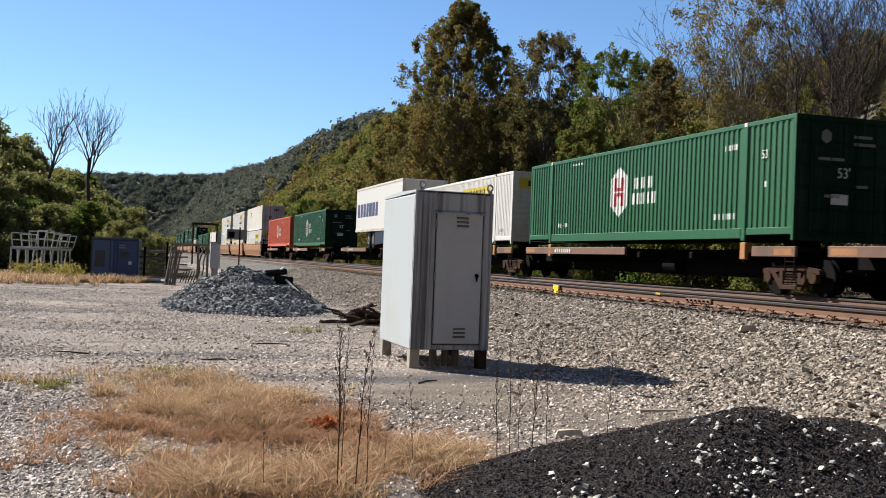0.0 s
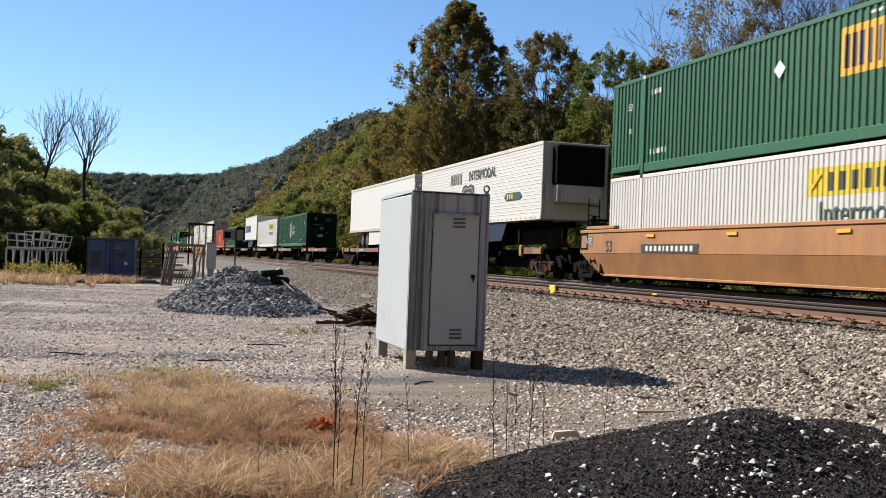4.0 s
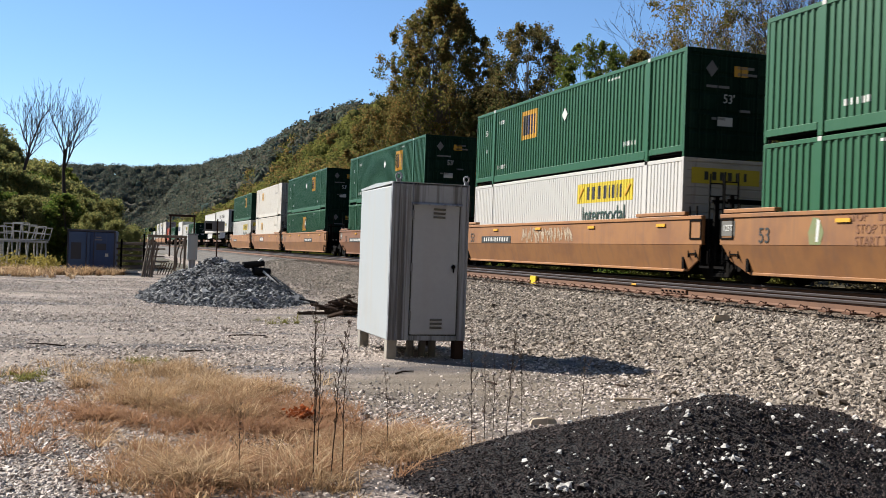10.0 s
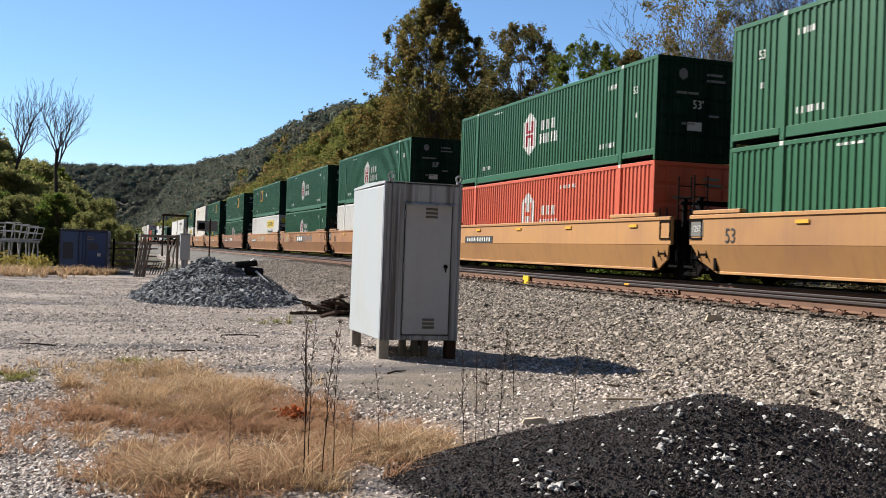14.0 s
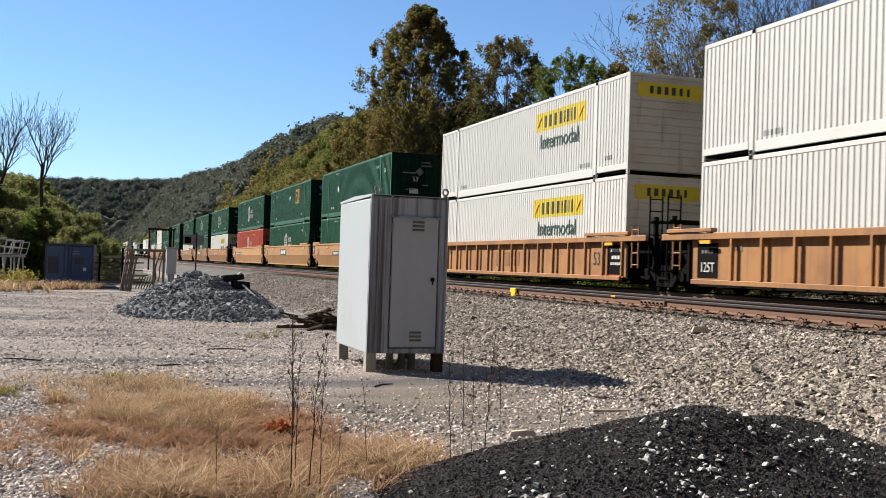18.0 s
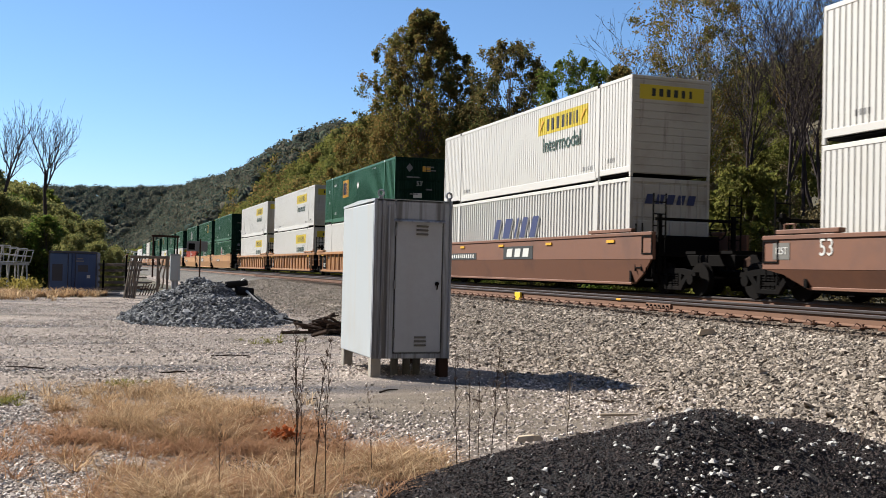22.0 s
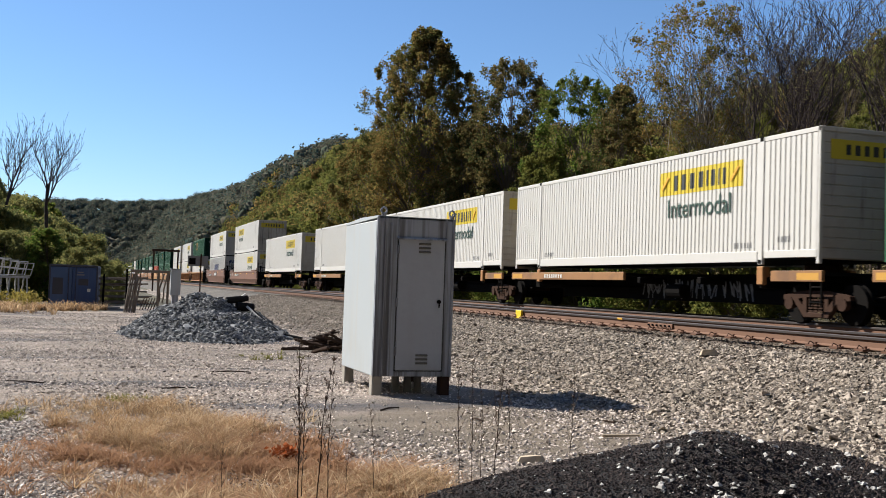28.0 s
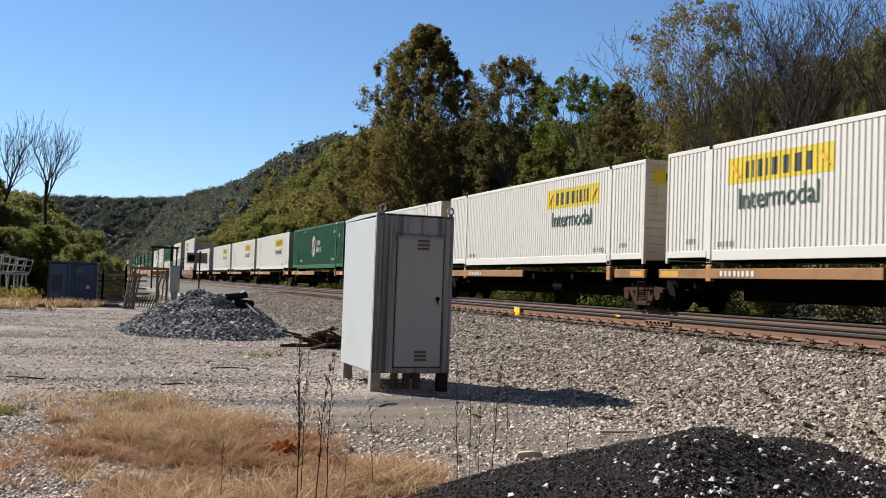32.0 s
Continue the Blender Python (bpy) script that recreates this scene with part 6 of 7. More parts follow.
tagged(part("white_stones", raw_mesh("white_stones", v, f, S_WHITE), None, COAL, "scattered white broken stones"), kind="stuff")


# ---- loose stone on the ground ----
def scatter(name, label, stone, n, x0, x1, y0, y1, size, seed, keep=None, sink=0.25):
    rng = np.random.default_rng(seed)
    t = rng.uniform(0, 1, n)
    y = y0 * (y1 / y0) ** t                       # thinner with distance
    x = rng.uniform(x0, x1, n)
    if keep is not None:
        k = keep(x, y, rng)
        x, y = x[k], y[k]
    s = size * np.exp(rng.normal(0, 0.35, len(x)))
    v, f = pebbles(rng, x, y, height(x, y) + s * sink, s)
    return thing(name, Matrix(), label, "gravel", kind="stuff", shape=raw_mesh(name, v, f, stone))


def off_rails(x, y, rng):
    near = np.minimum(np.minimum(abs(x - 10.57), abs(x - 12.08)), np.minimum(abs(x - 14.85), abs(x - 16.35)))
    return (near > 0.10) & ((x > 7.4) | (rng.uniform(0, 1, len(x)) < (x - 5.6) / 1.8))


scatter("ballast_stones", "pale crushed limestone ballast along the track", S_BALLAST, 140000, 5.8, 10.1, 5.5, 62, 0.0185, 11, off_rails)
scatter("track_stones", "rust-stained ballast stones between the rails", S_RUST, 50000, 9.7, 13.6, 9, 62, 0.021, 13, off_rails)
scatter("yard_stones", "scattered pale gravel over the yard", S_YARD, 150000, -6.0, 7.0, 5.2, 44, 0.0122, 12,
        lambda x, y, r: (rough_noise(x, y, 1.6) + r.normal(0, 0.6, len(x)) > -0.35 - 0.8 * (x < 0.3) * (y < 9.5) + 0.5 * (x > 0.5) * (y < 8.2) + 0.45 * np.clip(1.3 - np.hypot((x - 4.2) / 2.4, (y - 10.8) / 3.4), 0, 1)))

scatter("pale_pebbles", "bright pale pebbles at the edge of the yard", S_PALE, 42000, -3.0, 1.0, 5.0, 13, 0.0098, 15, lambda x, y, r: rough_noise(x, y, 0.9) + r.normal(0, 0.7, len(x)) > (x - 0.2) * 0.8)


def dusty(x, y, r):
    return (np.hypot((x - 1.45) / 0.7, (y - 7.65) / 0.40) + r.normal(0, 0.22, len(x)) < 0.9) | (np.hypot((x - 0.64) / 0.30, (y - 6.88) / 0.22) + r.normal(0, 0.2, len(x)) < 0.8)


scatter("coal_dust", "black coal grit strewn over the gravel", S_COAL, 60000, -0.2, 3.0, 6.2, 8.6, 0.007, 14, dusty, 0.1)


# ---- the yard's things ----
def on_ground(x, y, dz=0.0, turn=0.0):
    return pose(x, y, float(height(x, y)) + dz, 0, 0, turn)


def blue_shed():
    c = thing("steel_shed", on_ground(-1.78, 48.6, 0, -3), "faded blue steel shed with double doors on the gravel", "shed")
    w, d, h = 2.05, 2.6, 1.92
    part("body", Shape().box(0, w, 0.03, d, 0.04, h, 0.02), M["blue"], c, "faded blue sheet-steel body")
    left = part("door", Shape().box(0.06, w * 0.47, -0.02, 0.03, 0.10, h - 0.09, 0.012), M["blue_pale"], c, "pale blue-grey left door")
    part("panel", Shape().box(0.16, 0.60, -0.03, -0.02, 0.62, 1.36, 0.004), M["navy"], left, "dark blue panel on the door")
    right = part("door", Shape().box(w * 0.485, w - 0.06, -0.02, 0.03, 0.10, h - 0.09, 0.012), M["blue"], c, "dark blue right door")
    part("notice", Shape().box(1.16, 1.48, -0.028, -0.02, 1.48, 1.54).box(1.20, 1.44, -0.028, -0.02, 1.60, 1.64), M["grey"], right, "worn grey notice")
    part("panel", Shape().box(1.24, 1.66, -0.028, -0.02, 1.04, 1.34, 0.004), M["navy"], right, "dark panel on the door")
    part("label_card", Shape().box(1.62, 1.76, -0.029, -0.02, 0.76, 0.90), M["ink_white"], right, "small white card")
    for x in (0.0, w - 0.07):
        part("corner_post", Shape().box(x, x + 0.07, -0.035, 0.05, 0.0, h + 0.02, 0.01), M["navy"], c)
    part("top_rail", Shape().box(0.07, w - 0.07, -0.034, 0.05, h - 0.07, h + 0.03, 0.01), M["navy"], c)
    part("bottom_rail", Shape().box(0.07, w - 0.07, -0.034, 0.05, 0.0, 0.09, 0.01), M["navy"], c)
    for x in (w * 0.40, w * 0.55):
        part("lock_rod", Shape().tube((x, -0.045, 0.1), (x, -0.045, h - 0.08), 0.018, None, 6), M["navy"], c)


blue_shed()


def pipe_frames():
    """White pipe frames stacked on a trestle."""
    base = (-6.1, 57.5)
    c = thing("pipe_trestle", on_ground(*base), "white painted pipe trestle with leaning legs", "trestle")
    part("beam", Shape().box(0, 3.0, -0.05, 0.05, 1.25, 1.36, 0.01), M["pipe"], c)
    part("beam", Shape().box(0, 3.0, 0.95, 1.05, 1.25, 1.36, 0.01), M["pipe"], c)
    for k in range(15):
        x = 0.05 + k * 0.205
        lean = 0.12 * math.sin(k * 2.3)
        part("leg", Shape().tube((x + lean, (k % 2) * 1.0, -0.02), (x, (k % 2) * 1.0, 1.3), 0.045, None, 6), M["pipe"], c)
    for k, (x, tilt, w, h) in enumerate(((0.10, -5, 0.95, 0.74), (0.9, -2, 0.9, 0.86), (1.2, 6, 0.8, 0.9), (1.6, 8, 0.75, 0.8), (2.2, 14, 0.85, 0.66), (0.5, -9, 0.8, 0.7), (1.95, 11, 0.8, 0.74))):
        f = thing("pipe_gate", on_ground(base[0] + x, base[1] + 0.1 + 0.13 * k, 1.37), "white pipe gate with cross bars on a trestle", "gate", "stacked pipe gates")
        sl = math.tan(radians(tilt))
        for q in (0, 0.5, 1):
            part("upright", Shape().tube((w * q, 0, 0), (w * q + sl * h, 0, h), 0.025, None, 6), M["pipe"], f)
        for q in (0.02, 0.5, 0.98):
            part("cross_bar", Shape().tube((sl * h * q, 0, h * q), (w + sl * h * q, 0, h * q), 0.025, None, 6), M["pipe"], f)


pipe_frames()


def rail_rack():
    """A rack of stored rails and bars right of the shed."""
    c = thing("bar_rack", on_ground(0.45, 49.5), "dark steel rack holding long rusty bars", "rack")
    for x in (0.05, 1.05):
        part("post", Shape().box(x, x + 0.09, -0.05, 0.05, -0.02, 1.85 if x > 0.5 else 1.6, 0.01), M["black"], c)
    for k in range(5):
        z = 0.25 + k * 0.27
        part("shelf_bar", Shape().box(-0.1, 1.3, -0.06 + 0.02 * k, 0.0 + 0.02 * k, z, z + 0.06, 0.01), M["wood"], c)
    for k in range(16):
        rg = random.Random(k)
        y = rg.uniform(0.02, 0.9)
        z = 0.32 + (k % 5) * 0.27
        part("stored_bar", Shape().tube((-0.15 - rg.uniform(0, 0.3), y, z), (1.45 + rg.uniform(0, 0.9), y + 0.2, z + rg.uniform(-0.05, 0.08)), 0.035, None, 6), M["wood" if k % 3 else "truck"], c)
    part("pale_plank", Shape().box(0.05, 0.85, -0.2, 0.0, 0.04, 0.12, 0.01), M["pipe"], c)
    t = thing("timber_rack", on_ground(1.45, 45.6, 0, -4), "weathered grey timber rack with leaning boards", "rack")
    part("top_beam", Shape().box(0.12, 1.75, -0.1, 0.1, 1.70, 1.82, 0.015), M["wood"], t)
    for x, z in ((0.28, 1.75), (1.62, 1.75), (1.22, 1.72)):
        part("post", Shape().box(x, x + 0.10, -0.06, 0.06, -0.02, z, 0.015), M["wood"], t)
    for k in range(5):
        x = 0.02 + k * 0.10
        part("leaning_board", Shape().tube((x - 0.08, -0.35, 0.0), (x + 0.14, 0.0, 1.68 - 0.05 * k), 0.045, 0.04, 5), M["wood"], t)
    for k in range(2):
        part("brace", Shape().path([(1.30 + 0.16 * k, 0, 0.45), (1.36 + 0.16 * k, 0, 0.75), (1.32 + 0.18 * k, 0, 0.98), (1.5 + 0.14 * k, 0, 1.68)], 0.035, 5), M["wood"], t)
    for k in range(7):
        part("slat", Shape().box(0.55 + k * 0.11, 0.60 + k * 0.11, 0.0, 0.45, 0.36, 0.40).tube((0.55 + k * 0.11, 0, 0.12), (0.72 + k * 0.11, 0.05, 0.62), 0.022, None, 5), M["darkwood"], t)


rail_rack()


def small_cabinet():
    c = thing("pillar_cabinet", on_ground(3.55, 50.0), "pale grey pillar cabinet beside the track", "cabinet")
    part("body", Shape().box(0, 0.46, 0, 0.4, 0.72, 1.92, 0.02), M["cabinet_side"], c)
    part("pedestal", Shape().box(0.08, 0.38, 0.06, 0.34, -0.02, 0.74, 0.01), M["cabinet"], c)
    part("cap", Shape().box(-0.03, 0.49, -0.03, 0.43, 1.92, 1.98, 0.015), M["cabinet"], c)
    s = thing("sign_post", on_ground(4.95, 50.5), "rusty post with a grey board seen from behind", "sign")
    part("post", Shape().tube((0, 0, -0.05), (0, 0, 2.72), 0.035, None, 8), M["truck"], s)
    part("board", Shape().box(-0.62, 0.35, 0.04, 0.07, 2.12, 2.62, 0.01), M["grey"], s, "grey board")
    part("bracket", Shape().box(-0.55, -0.25, 0.02, 0.04, 2.2, 2.5), M["black"], s)
    thing("concrete_slab", on_ground(4.75, 49.6), "white concrete slab lying by the post", "slab", shape=Shape().box(0, 1.0, -0.2, 0.2, 0.0, 0.62, 0.02), material=M["pipe"])
    p = thing("signal_mast", on_ground(6.4, 118.0), "distant dark signal frame beside the track", "signal")
    part("mast", Shape().tube((0, 0, -0.1), (0, 0, 4.6), 0.09, None, 8), M["truck"], p)
    part("mast", Shape().tube((2.6, 0, -0.1), (2.6, 0, 4.6), 0.09, None, 8), M["truck"], p)
    part("bridge", Shape().box(-0.2, 2.8, -0.1, 0.1, 4.45, 4.7, 0.02), M["truck"], p)


small_cabinet()


def timber_pile():
    """Broken ties thrown beside the cabinet."""
    rg = random.Random(7)
    for k in range(46):
        x, y = 5.02 + rg.gauss(0, 0.34), 22.3 + rg.gauss(0, 0.35)
        n, r = rg.uniform(0.14, 0.48), rg.uniform(0.018, 0.045)
        z = max(0.0, 0.22 - 0.3 * abs(x - 5.0)) * (k % 5) / 3
        s = Shape().box(-n, n, -r, r, -r * 0.7, r * 0.7, 0.012)
        for q in range(4):
            e = rg.uniform(-n, n * 0.5)
            s.prism([(e, r * 0.68), (e + 0.2, r * 0.68), (e + 0.17, r * 1.05), (e + 0.04, r * 0.82)], 1, -r * 0.8, rg.uniform(-r * 0.2, r * 0.8))
        thing("broken_tie", pose(x, y, float(height(x, y)) + z + 0.05, rg.uniform(-30, 30), rg.uniform(-22, 22), rg.uniform(-70, 60)), "dark rotten broken tie piece on the gravel", "timber", "pile of broken ties", shape=s, material=M["darkwood"])
    h = thing("drain_pipe", Matrix(), "black drain hose over the stone heap", "hose")
    pts = [(3.45, 27.9, 0.98), (3.75, 27.8, 0.92), (3.95, 27.6, 0.84), (4.2, 27.3, 0.62), (4.45, 26.9, 0.36), (4.75, 26.5, 0.14), (5.2, 26.2, 0.06)]
    part("hose_run", Shape().path(pts, 0.045, 8), M["tyre"], h)
    part("pale_pipe", Shape().path([(3.95, 27.5, 0.82), (4.35, 27.0, 0.42), (4.7, 26.45, 0.12), (5.0, 26.3, 0.06)], 0.03, 6), M["pipe"], h)
    b = thing("rubber_buffer", pose(3.72, 27.7, 0.92, 0, 0, 12), "black rubber boot pair on the stone heap", "rubber part")
    part("boot", Shape().tube((-0.3, 0, 0.04), (0.28, 0, 0.12), 0.10, 0.08, 10), M["tyre"], b)
    part("boot", Shape().tube((-0.05, -0.1, -0.10), (0.42, -0.08, -0.12), 0.12, 0.10, 10), M["tyre"], b)
    part("tip", Shape().tube((0.12, 0, 0.14), (0.22, 0, 0.22), 0.05, 0.04, 8), M["pipe"], b)


timber_pile()


def loose_bits():
    rg = random.Random(3)
    thing("flat_stone", on_ground(3.72, 8.30), "flat pale sandstone slab on the dirt", "stone", shape=Shape().add([(-0.14, -0.05, 0), (0.02, -0.09, 0), (0.15, -0.02, 0), (0.10, 0.08, 0), (-0.10, 0.07, 0), (-0.11, -0.03, 0.045), (0.02, -0.06, 0.06), (0.11, -0.01, 0.05), (0.06, 0.05, 0.05), (-0.07, 0.05, 0.045)],
          [(0, 1, 6, 5), (1, 2, 7, 6), (2, 3, 8, 7), (3, 4, 9, 8), (4, 0, 5, 9), (5, 6, 7, 8, 9), (4, 3, 2, 1, 0)]), material=M["sand"])
    thing("broken_stick", on_ground(5.28, 9.52, 0.025, -16), "bleached broken stick on the gravel", "stick", shape=Shape().tube((-0.2, 0, 0), (0.2, 0.02, 0.01), 0.017, 0.011, 7), material=M["sand"])
    thing("flat_stone", on_ground(9.0, 13.6, 0.02), "tan stone slab on the ballast", "stone", shape=Shape().add([(-0.17, -0.07, 0), (0.12, -0.1, 0), (0.19, 0.05, 0), (-0.1, 0.09, 0), (-0.13, -0.05, 0.08), (0.1, -0.06, 0.09), (0.13, 0.04, 0.07), (-0.07, 0.06, 0.08)],
          [(0, 1, 5, 4), (1, 2, 6, 5), (2, 3, 7, 6), (3, 0, 4, 7), (4, 5, 6, 7), (3, 2, 1, 0)]), material=M["sand"])
    for x, y, n in ((3.55, 12.2, 0.20), (4.25, 11.0, 0.13), (2.4, 11.3, 0.16), (5.7, 10.6, 0.1), (4.35, 8.35, 0.15), (1.2, 14.5, 0.25), (2.2, 16.8, 0.3), (-0.8, 15.4, 0.3)):
        a = rg.uniform(0, 180)
        thing("twig", on_ground(x, y, 0.012, a), "dark dry twig lying on the dirt", "twig", "twigs on the dirt", shape=Shape().tube((-n, 0, 0), (0, 0.01, 0.01), 0.012, 0.011, 5).tube((0, 0.01, 0.01), (n, -0.02, 0), 0.011, 0.006, 5), material=M["stalk"])
    # paint marks on the near rail
    mk = thing("rail_marker", pose(TRACK_NEAR - 0.755, 24.5, RAIL), "yellow paint marker on the near rail", "marker")
    part("marker_face", Shape().box(-0.095, -0.045, -0.19, 0.17, -0.185, -0.02, 0.006), M["marker"], mk)
    part("marker_foot", Shape().box(-0.115, -0.05, -0.24, 0.20, -0.225, -0.185, 0.006), M["marker"], mk)
    mo = thing("rail_marker", pose(TRACK_NEAR - 0.755, 19.2, RAIL), "faded orange paint mark on the near rail", "marker")
    part("marker_face", Shape().box(-0.045, -0.03, -0.10, 0.10, -0.045, -0.004, 0.003), M["amber"], mo)
    j = thing("rail_joint", pose(TRACK_NEAR - 0.755, 17.6, RAIL), "bolted joint bar on the near rail", "joint bar")
    part("joint_bar", Shape().box(-0.05, -0.014, -0.46, 0.46, -0.150, -0.052, 0.008), M["rail_side"], j)
    for k in range(6):
        y = -0.38 + k * 0.152
        part("bolt", Shape().tube((-0.05, y, -0.095), (-0.085, y, -0.095), 0.019, None, 6), M["black"], j)


loose_bits()


def dry_stalk(seed, tall, label, stem="stalk"):
    """A tall withered weed: thin stem, side twigs, seed heads."""
    rg = random.Random(seed)
    w = thing("dry_weed", Matrix(), label, "weed", "dry weeds before the cabinet")
    s = Shape()
    p, d = Vector((0, 0, -0.02)), Vector((rg.uniform(-0.06, 0.06), rg.uniform(-0.06, 0.06), 1)).normalized()
    heads = Shape()
    n = 12
    for k in range(n):
        q = p + d * tall / n
        r = 0.0042 * (1 - 0.7 * k / n)
        s.tube(p, q, r, r * 0.93, 5, False)
        if k > 2:
            for _ in range(2 if k < 6 else 3):
                a = rg.uniform(0, math.tau)
                side = Vector((math.cos(a) * 0.45, math.sin(a) * 0.45, 1)).normalized()
                e = q + side * tall * rg.uniform(0.06, 0.17) * (1.2 - k / n)
                s.tube(q, e, r * 0.55, 0.0011, 3, False)
                for j in range(3):
                    c = q + (e - q) * rg.uniform(0.5, 1.0)
                    heads.tube(c, c + Vector((rg.uniform(-1, 1), rg.uniform(-1, 1), 1)).normalized() * 0.018, 0.0035, 0.001, 3, False)
        d = (d + Vector((rg.uniform(-0.07, 0.07), rg.uniform(-0.07, 0.07), 0.05))).normalized()
        p = q
    me = bpy.data.meshes.new("stem")
    me.from_pydata(s.v, [], s.f)
    part("stem", me, M[stem], w)
    me = bpy.data.meshes.new("seed_spray")
    me.from_pydata(heads.v, [], heads.f)
    tagged(part("seed_spray", me, M["stalk_pale"], w), kind="stuff")
    return w


W = [dry_stalk(k, t, "tall dark withered weed stalk with fine twigs") for k, t in ((1, 1.12), (2, 1.05), (3, 0.92))]
spots = ((1.27, 6.25, 0, 1.0), (1.31, 6.45, 1, 1.02), (1.40, 6.35, 2, 1.1), (1.46, 6.3, 1, 0.95), (1.36, 6.6, 0, 0.9), (2.66, 7.2, 2, 1.0), (2.80, 7.3, 1, 0.9), (2.95, 7.25, 2, 1.05), (3.02, 7.7, 2, 0.85),
         (1.98, 7.1, 2, 0.72), (0.82, 6.3, 2, 0.55), (1.72, 6.9, 2, 0.45), (3.75, 7.6, 2, 0.9), (3.35, 7.9, 2, 0.8))
for k, (x, y, v, big) in enumerate(spots):
    ob = W[k] if k < 3 else copy_thing(W[v], Matrix())
    ob.matrix_basis = on_ground(x, y, 0, k * 77.0)
    ob.scale = (big, big, big)


sprawl = [(3.35, 8.9, 0.62), (3.7, 9.5, 0.75), (4.05, 9.9, 0.7), (4.4, 10.1, 0.6), (3.95, 9.1, 0.55), (5.0, 10.3, 0.5)]
pale_weed = [dry_stalk(k, 0.9, "pale brown dry weed sprawling on the coal", "stalk_pale") for k in (14, 15)]
for k, (x, y, big) in enumerate(((5.0, 5.72, 0.42), (5.12, 5.85, 0.5), (5.25, 5.7, 0.42), (5.42, 5.9, 0.48), (4.8, 5.5, 0.34), (5.3, 6.0, 0.5), (5.55, 5.75, 0.45), (4.95, 5.95, 0.4))):
    m = pose(x, y, float(coal_top(x, y)) - 0.02, 26 * math.sin(k * 2.1), 30 * math.cos(k * 1.7), k * 51)
    ob = pale_weed[k] if k < 2 else copy_thing(pale_weed[k % 2], m)
    ob.matrix_basis = m
    ob.scale = (big, big, big)
for k, (x, y, big) in enumerate(sprawl):
    ob = copy_thing(pale_weed[k % 2], pose(x, y, float(height(x, y)), 22 * math.sin(k * 1.9), 25 * math.cos(k * 2.3), k * 67))
    ob.scale = (big, big, big)
    tagged(ob, "pale brown dry weed leaning over the dirt")


def small_bush(x, y, seed, leaf, label, tall=0.3, n=260, size=0.03):
    rng = np.random.default_rng(seed)
    b = thing("low_weed", on_ground(x, y), label, "weed", "low weeds")
    s = Shape()
    for k in range(9):
        a = rng.uniform(0, math.tau)
        s.tube((0, 0, -0.01), (math.cos(a) * tall * 0.5, math.sin(a) * tall * 0.5, tall * rng.uniform(0.5, 1)), 0.005, 0.002, 4, False)
    me = bpy.data.meshes.new("stem")
    me.from_pydata(s.v, [], s.f)
    part("stem", me, M["stalk"], b)
    c = rng.normal(0, 1, (n, 3)) * np.array([tall * 0.33, tall * 0.33, tall * 0.2]) + np.array([0, 0, tall * 0.6])
    c[:, 2] = np.maximum(c[:, 2], 0.01)
    v, f = leaves(rng, c, size)
    tagged(part("foliage", raw_mesh("foliage", v, f, leaf), None, b), kind="stuff")


small_bush(1.60, 8.52, 71, L_RUSTWEED, "bright rust-orange low weed in the grass", 0.16, 260, 0.024)
small_bush(1.95, 8.1, 72, L_BROWNGRASS, "dark brown withered low weed", 0.12, 160, 0.02)
for k, (x, y) in enumerate(((-3.7, 47.2), (-2.9, 47.6), (-2.5, 46.6), (-4.6, 48.0))):
    small_bush(x, y, 73 + k, L_YELLOW, "yellow-leaved weed in the dry grass", 0.75, 300, 0.06)


# ---- plants ----
def skeleton_tree(rng, tall, spread_of, splits, upright=0.55, trunk=0.03, lean=(0, 0), depth=4, clear=0.25):
    """Branches as (start, end, r0, r1) and twig ends."""
    limbs, tips = [], []

    def grow(p, d, length, r, level):
        n = 3 if level < 2 else 2
        q, rr = p, r
        for k in range(n):
            d = (d + Vector(rng.normal(0, 0.14, 3)) + Vector((0, 0, 0.05 * upright))).normalized()
            e = q + d * (length / n)
            r1 = rr * (0.86 if level < 2 else 0.78)
            limbs.append((q, e, rr, r1, level))
            q, rr = e, r1
            if level < depth and (level > 0 or k >= 1):
                for _ in range(splits[min(level, len(splits) - 1)]):
                    a = rng.uniform(0, math.tau)
                    side = Vector((math.cos(a), math.sin(a), 0))
                    nd = (d * upright + side * spread_of * rng.uniform(0.6, 1.2) + Vector((0, 0, 0.12))).normalized()
                    grow(q, nd, length * rng.uniform(0.48, 0.72), rr * 0.62, level + 1)
            if level >= depth - 1:
                tips.append(q)
        tips.append(q)
    start = Vector((0, 0, 0))
    top = Vector((lean[0], lean[1], 1)).normalized()
    r = tall * trunk
    base = start + top * tall * clear
    limbs.append((start, base, r, r * 0.86, 0))
    grow(base, top, tall * (1 - clear) * 0.62, r * 0.86, 0)
    return limbs, tips


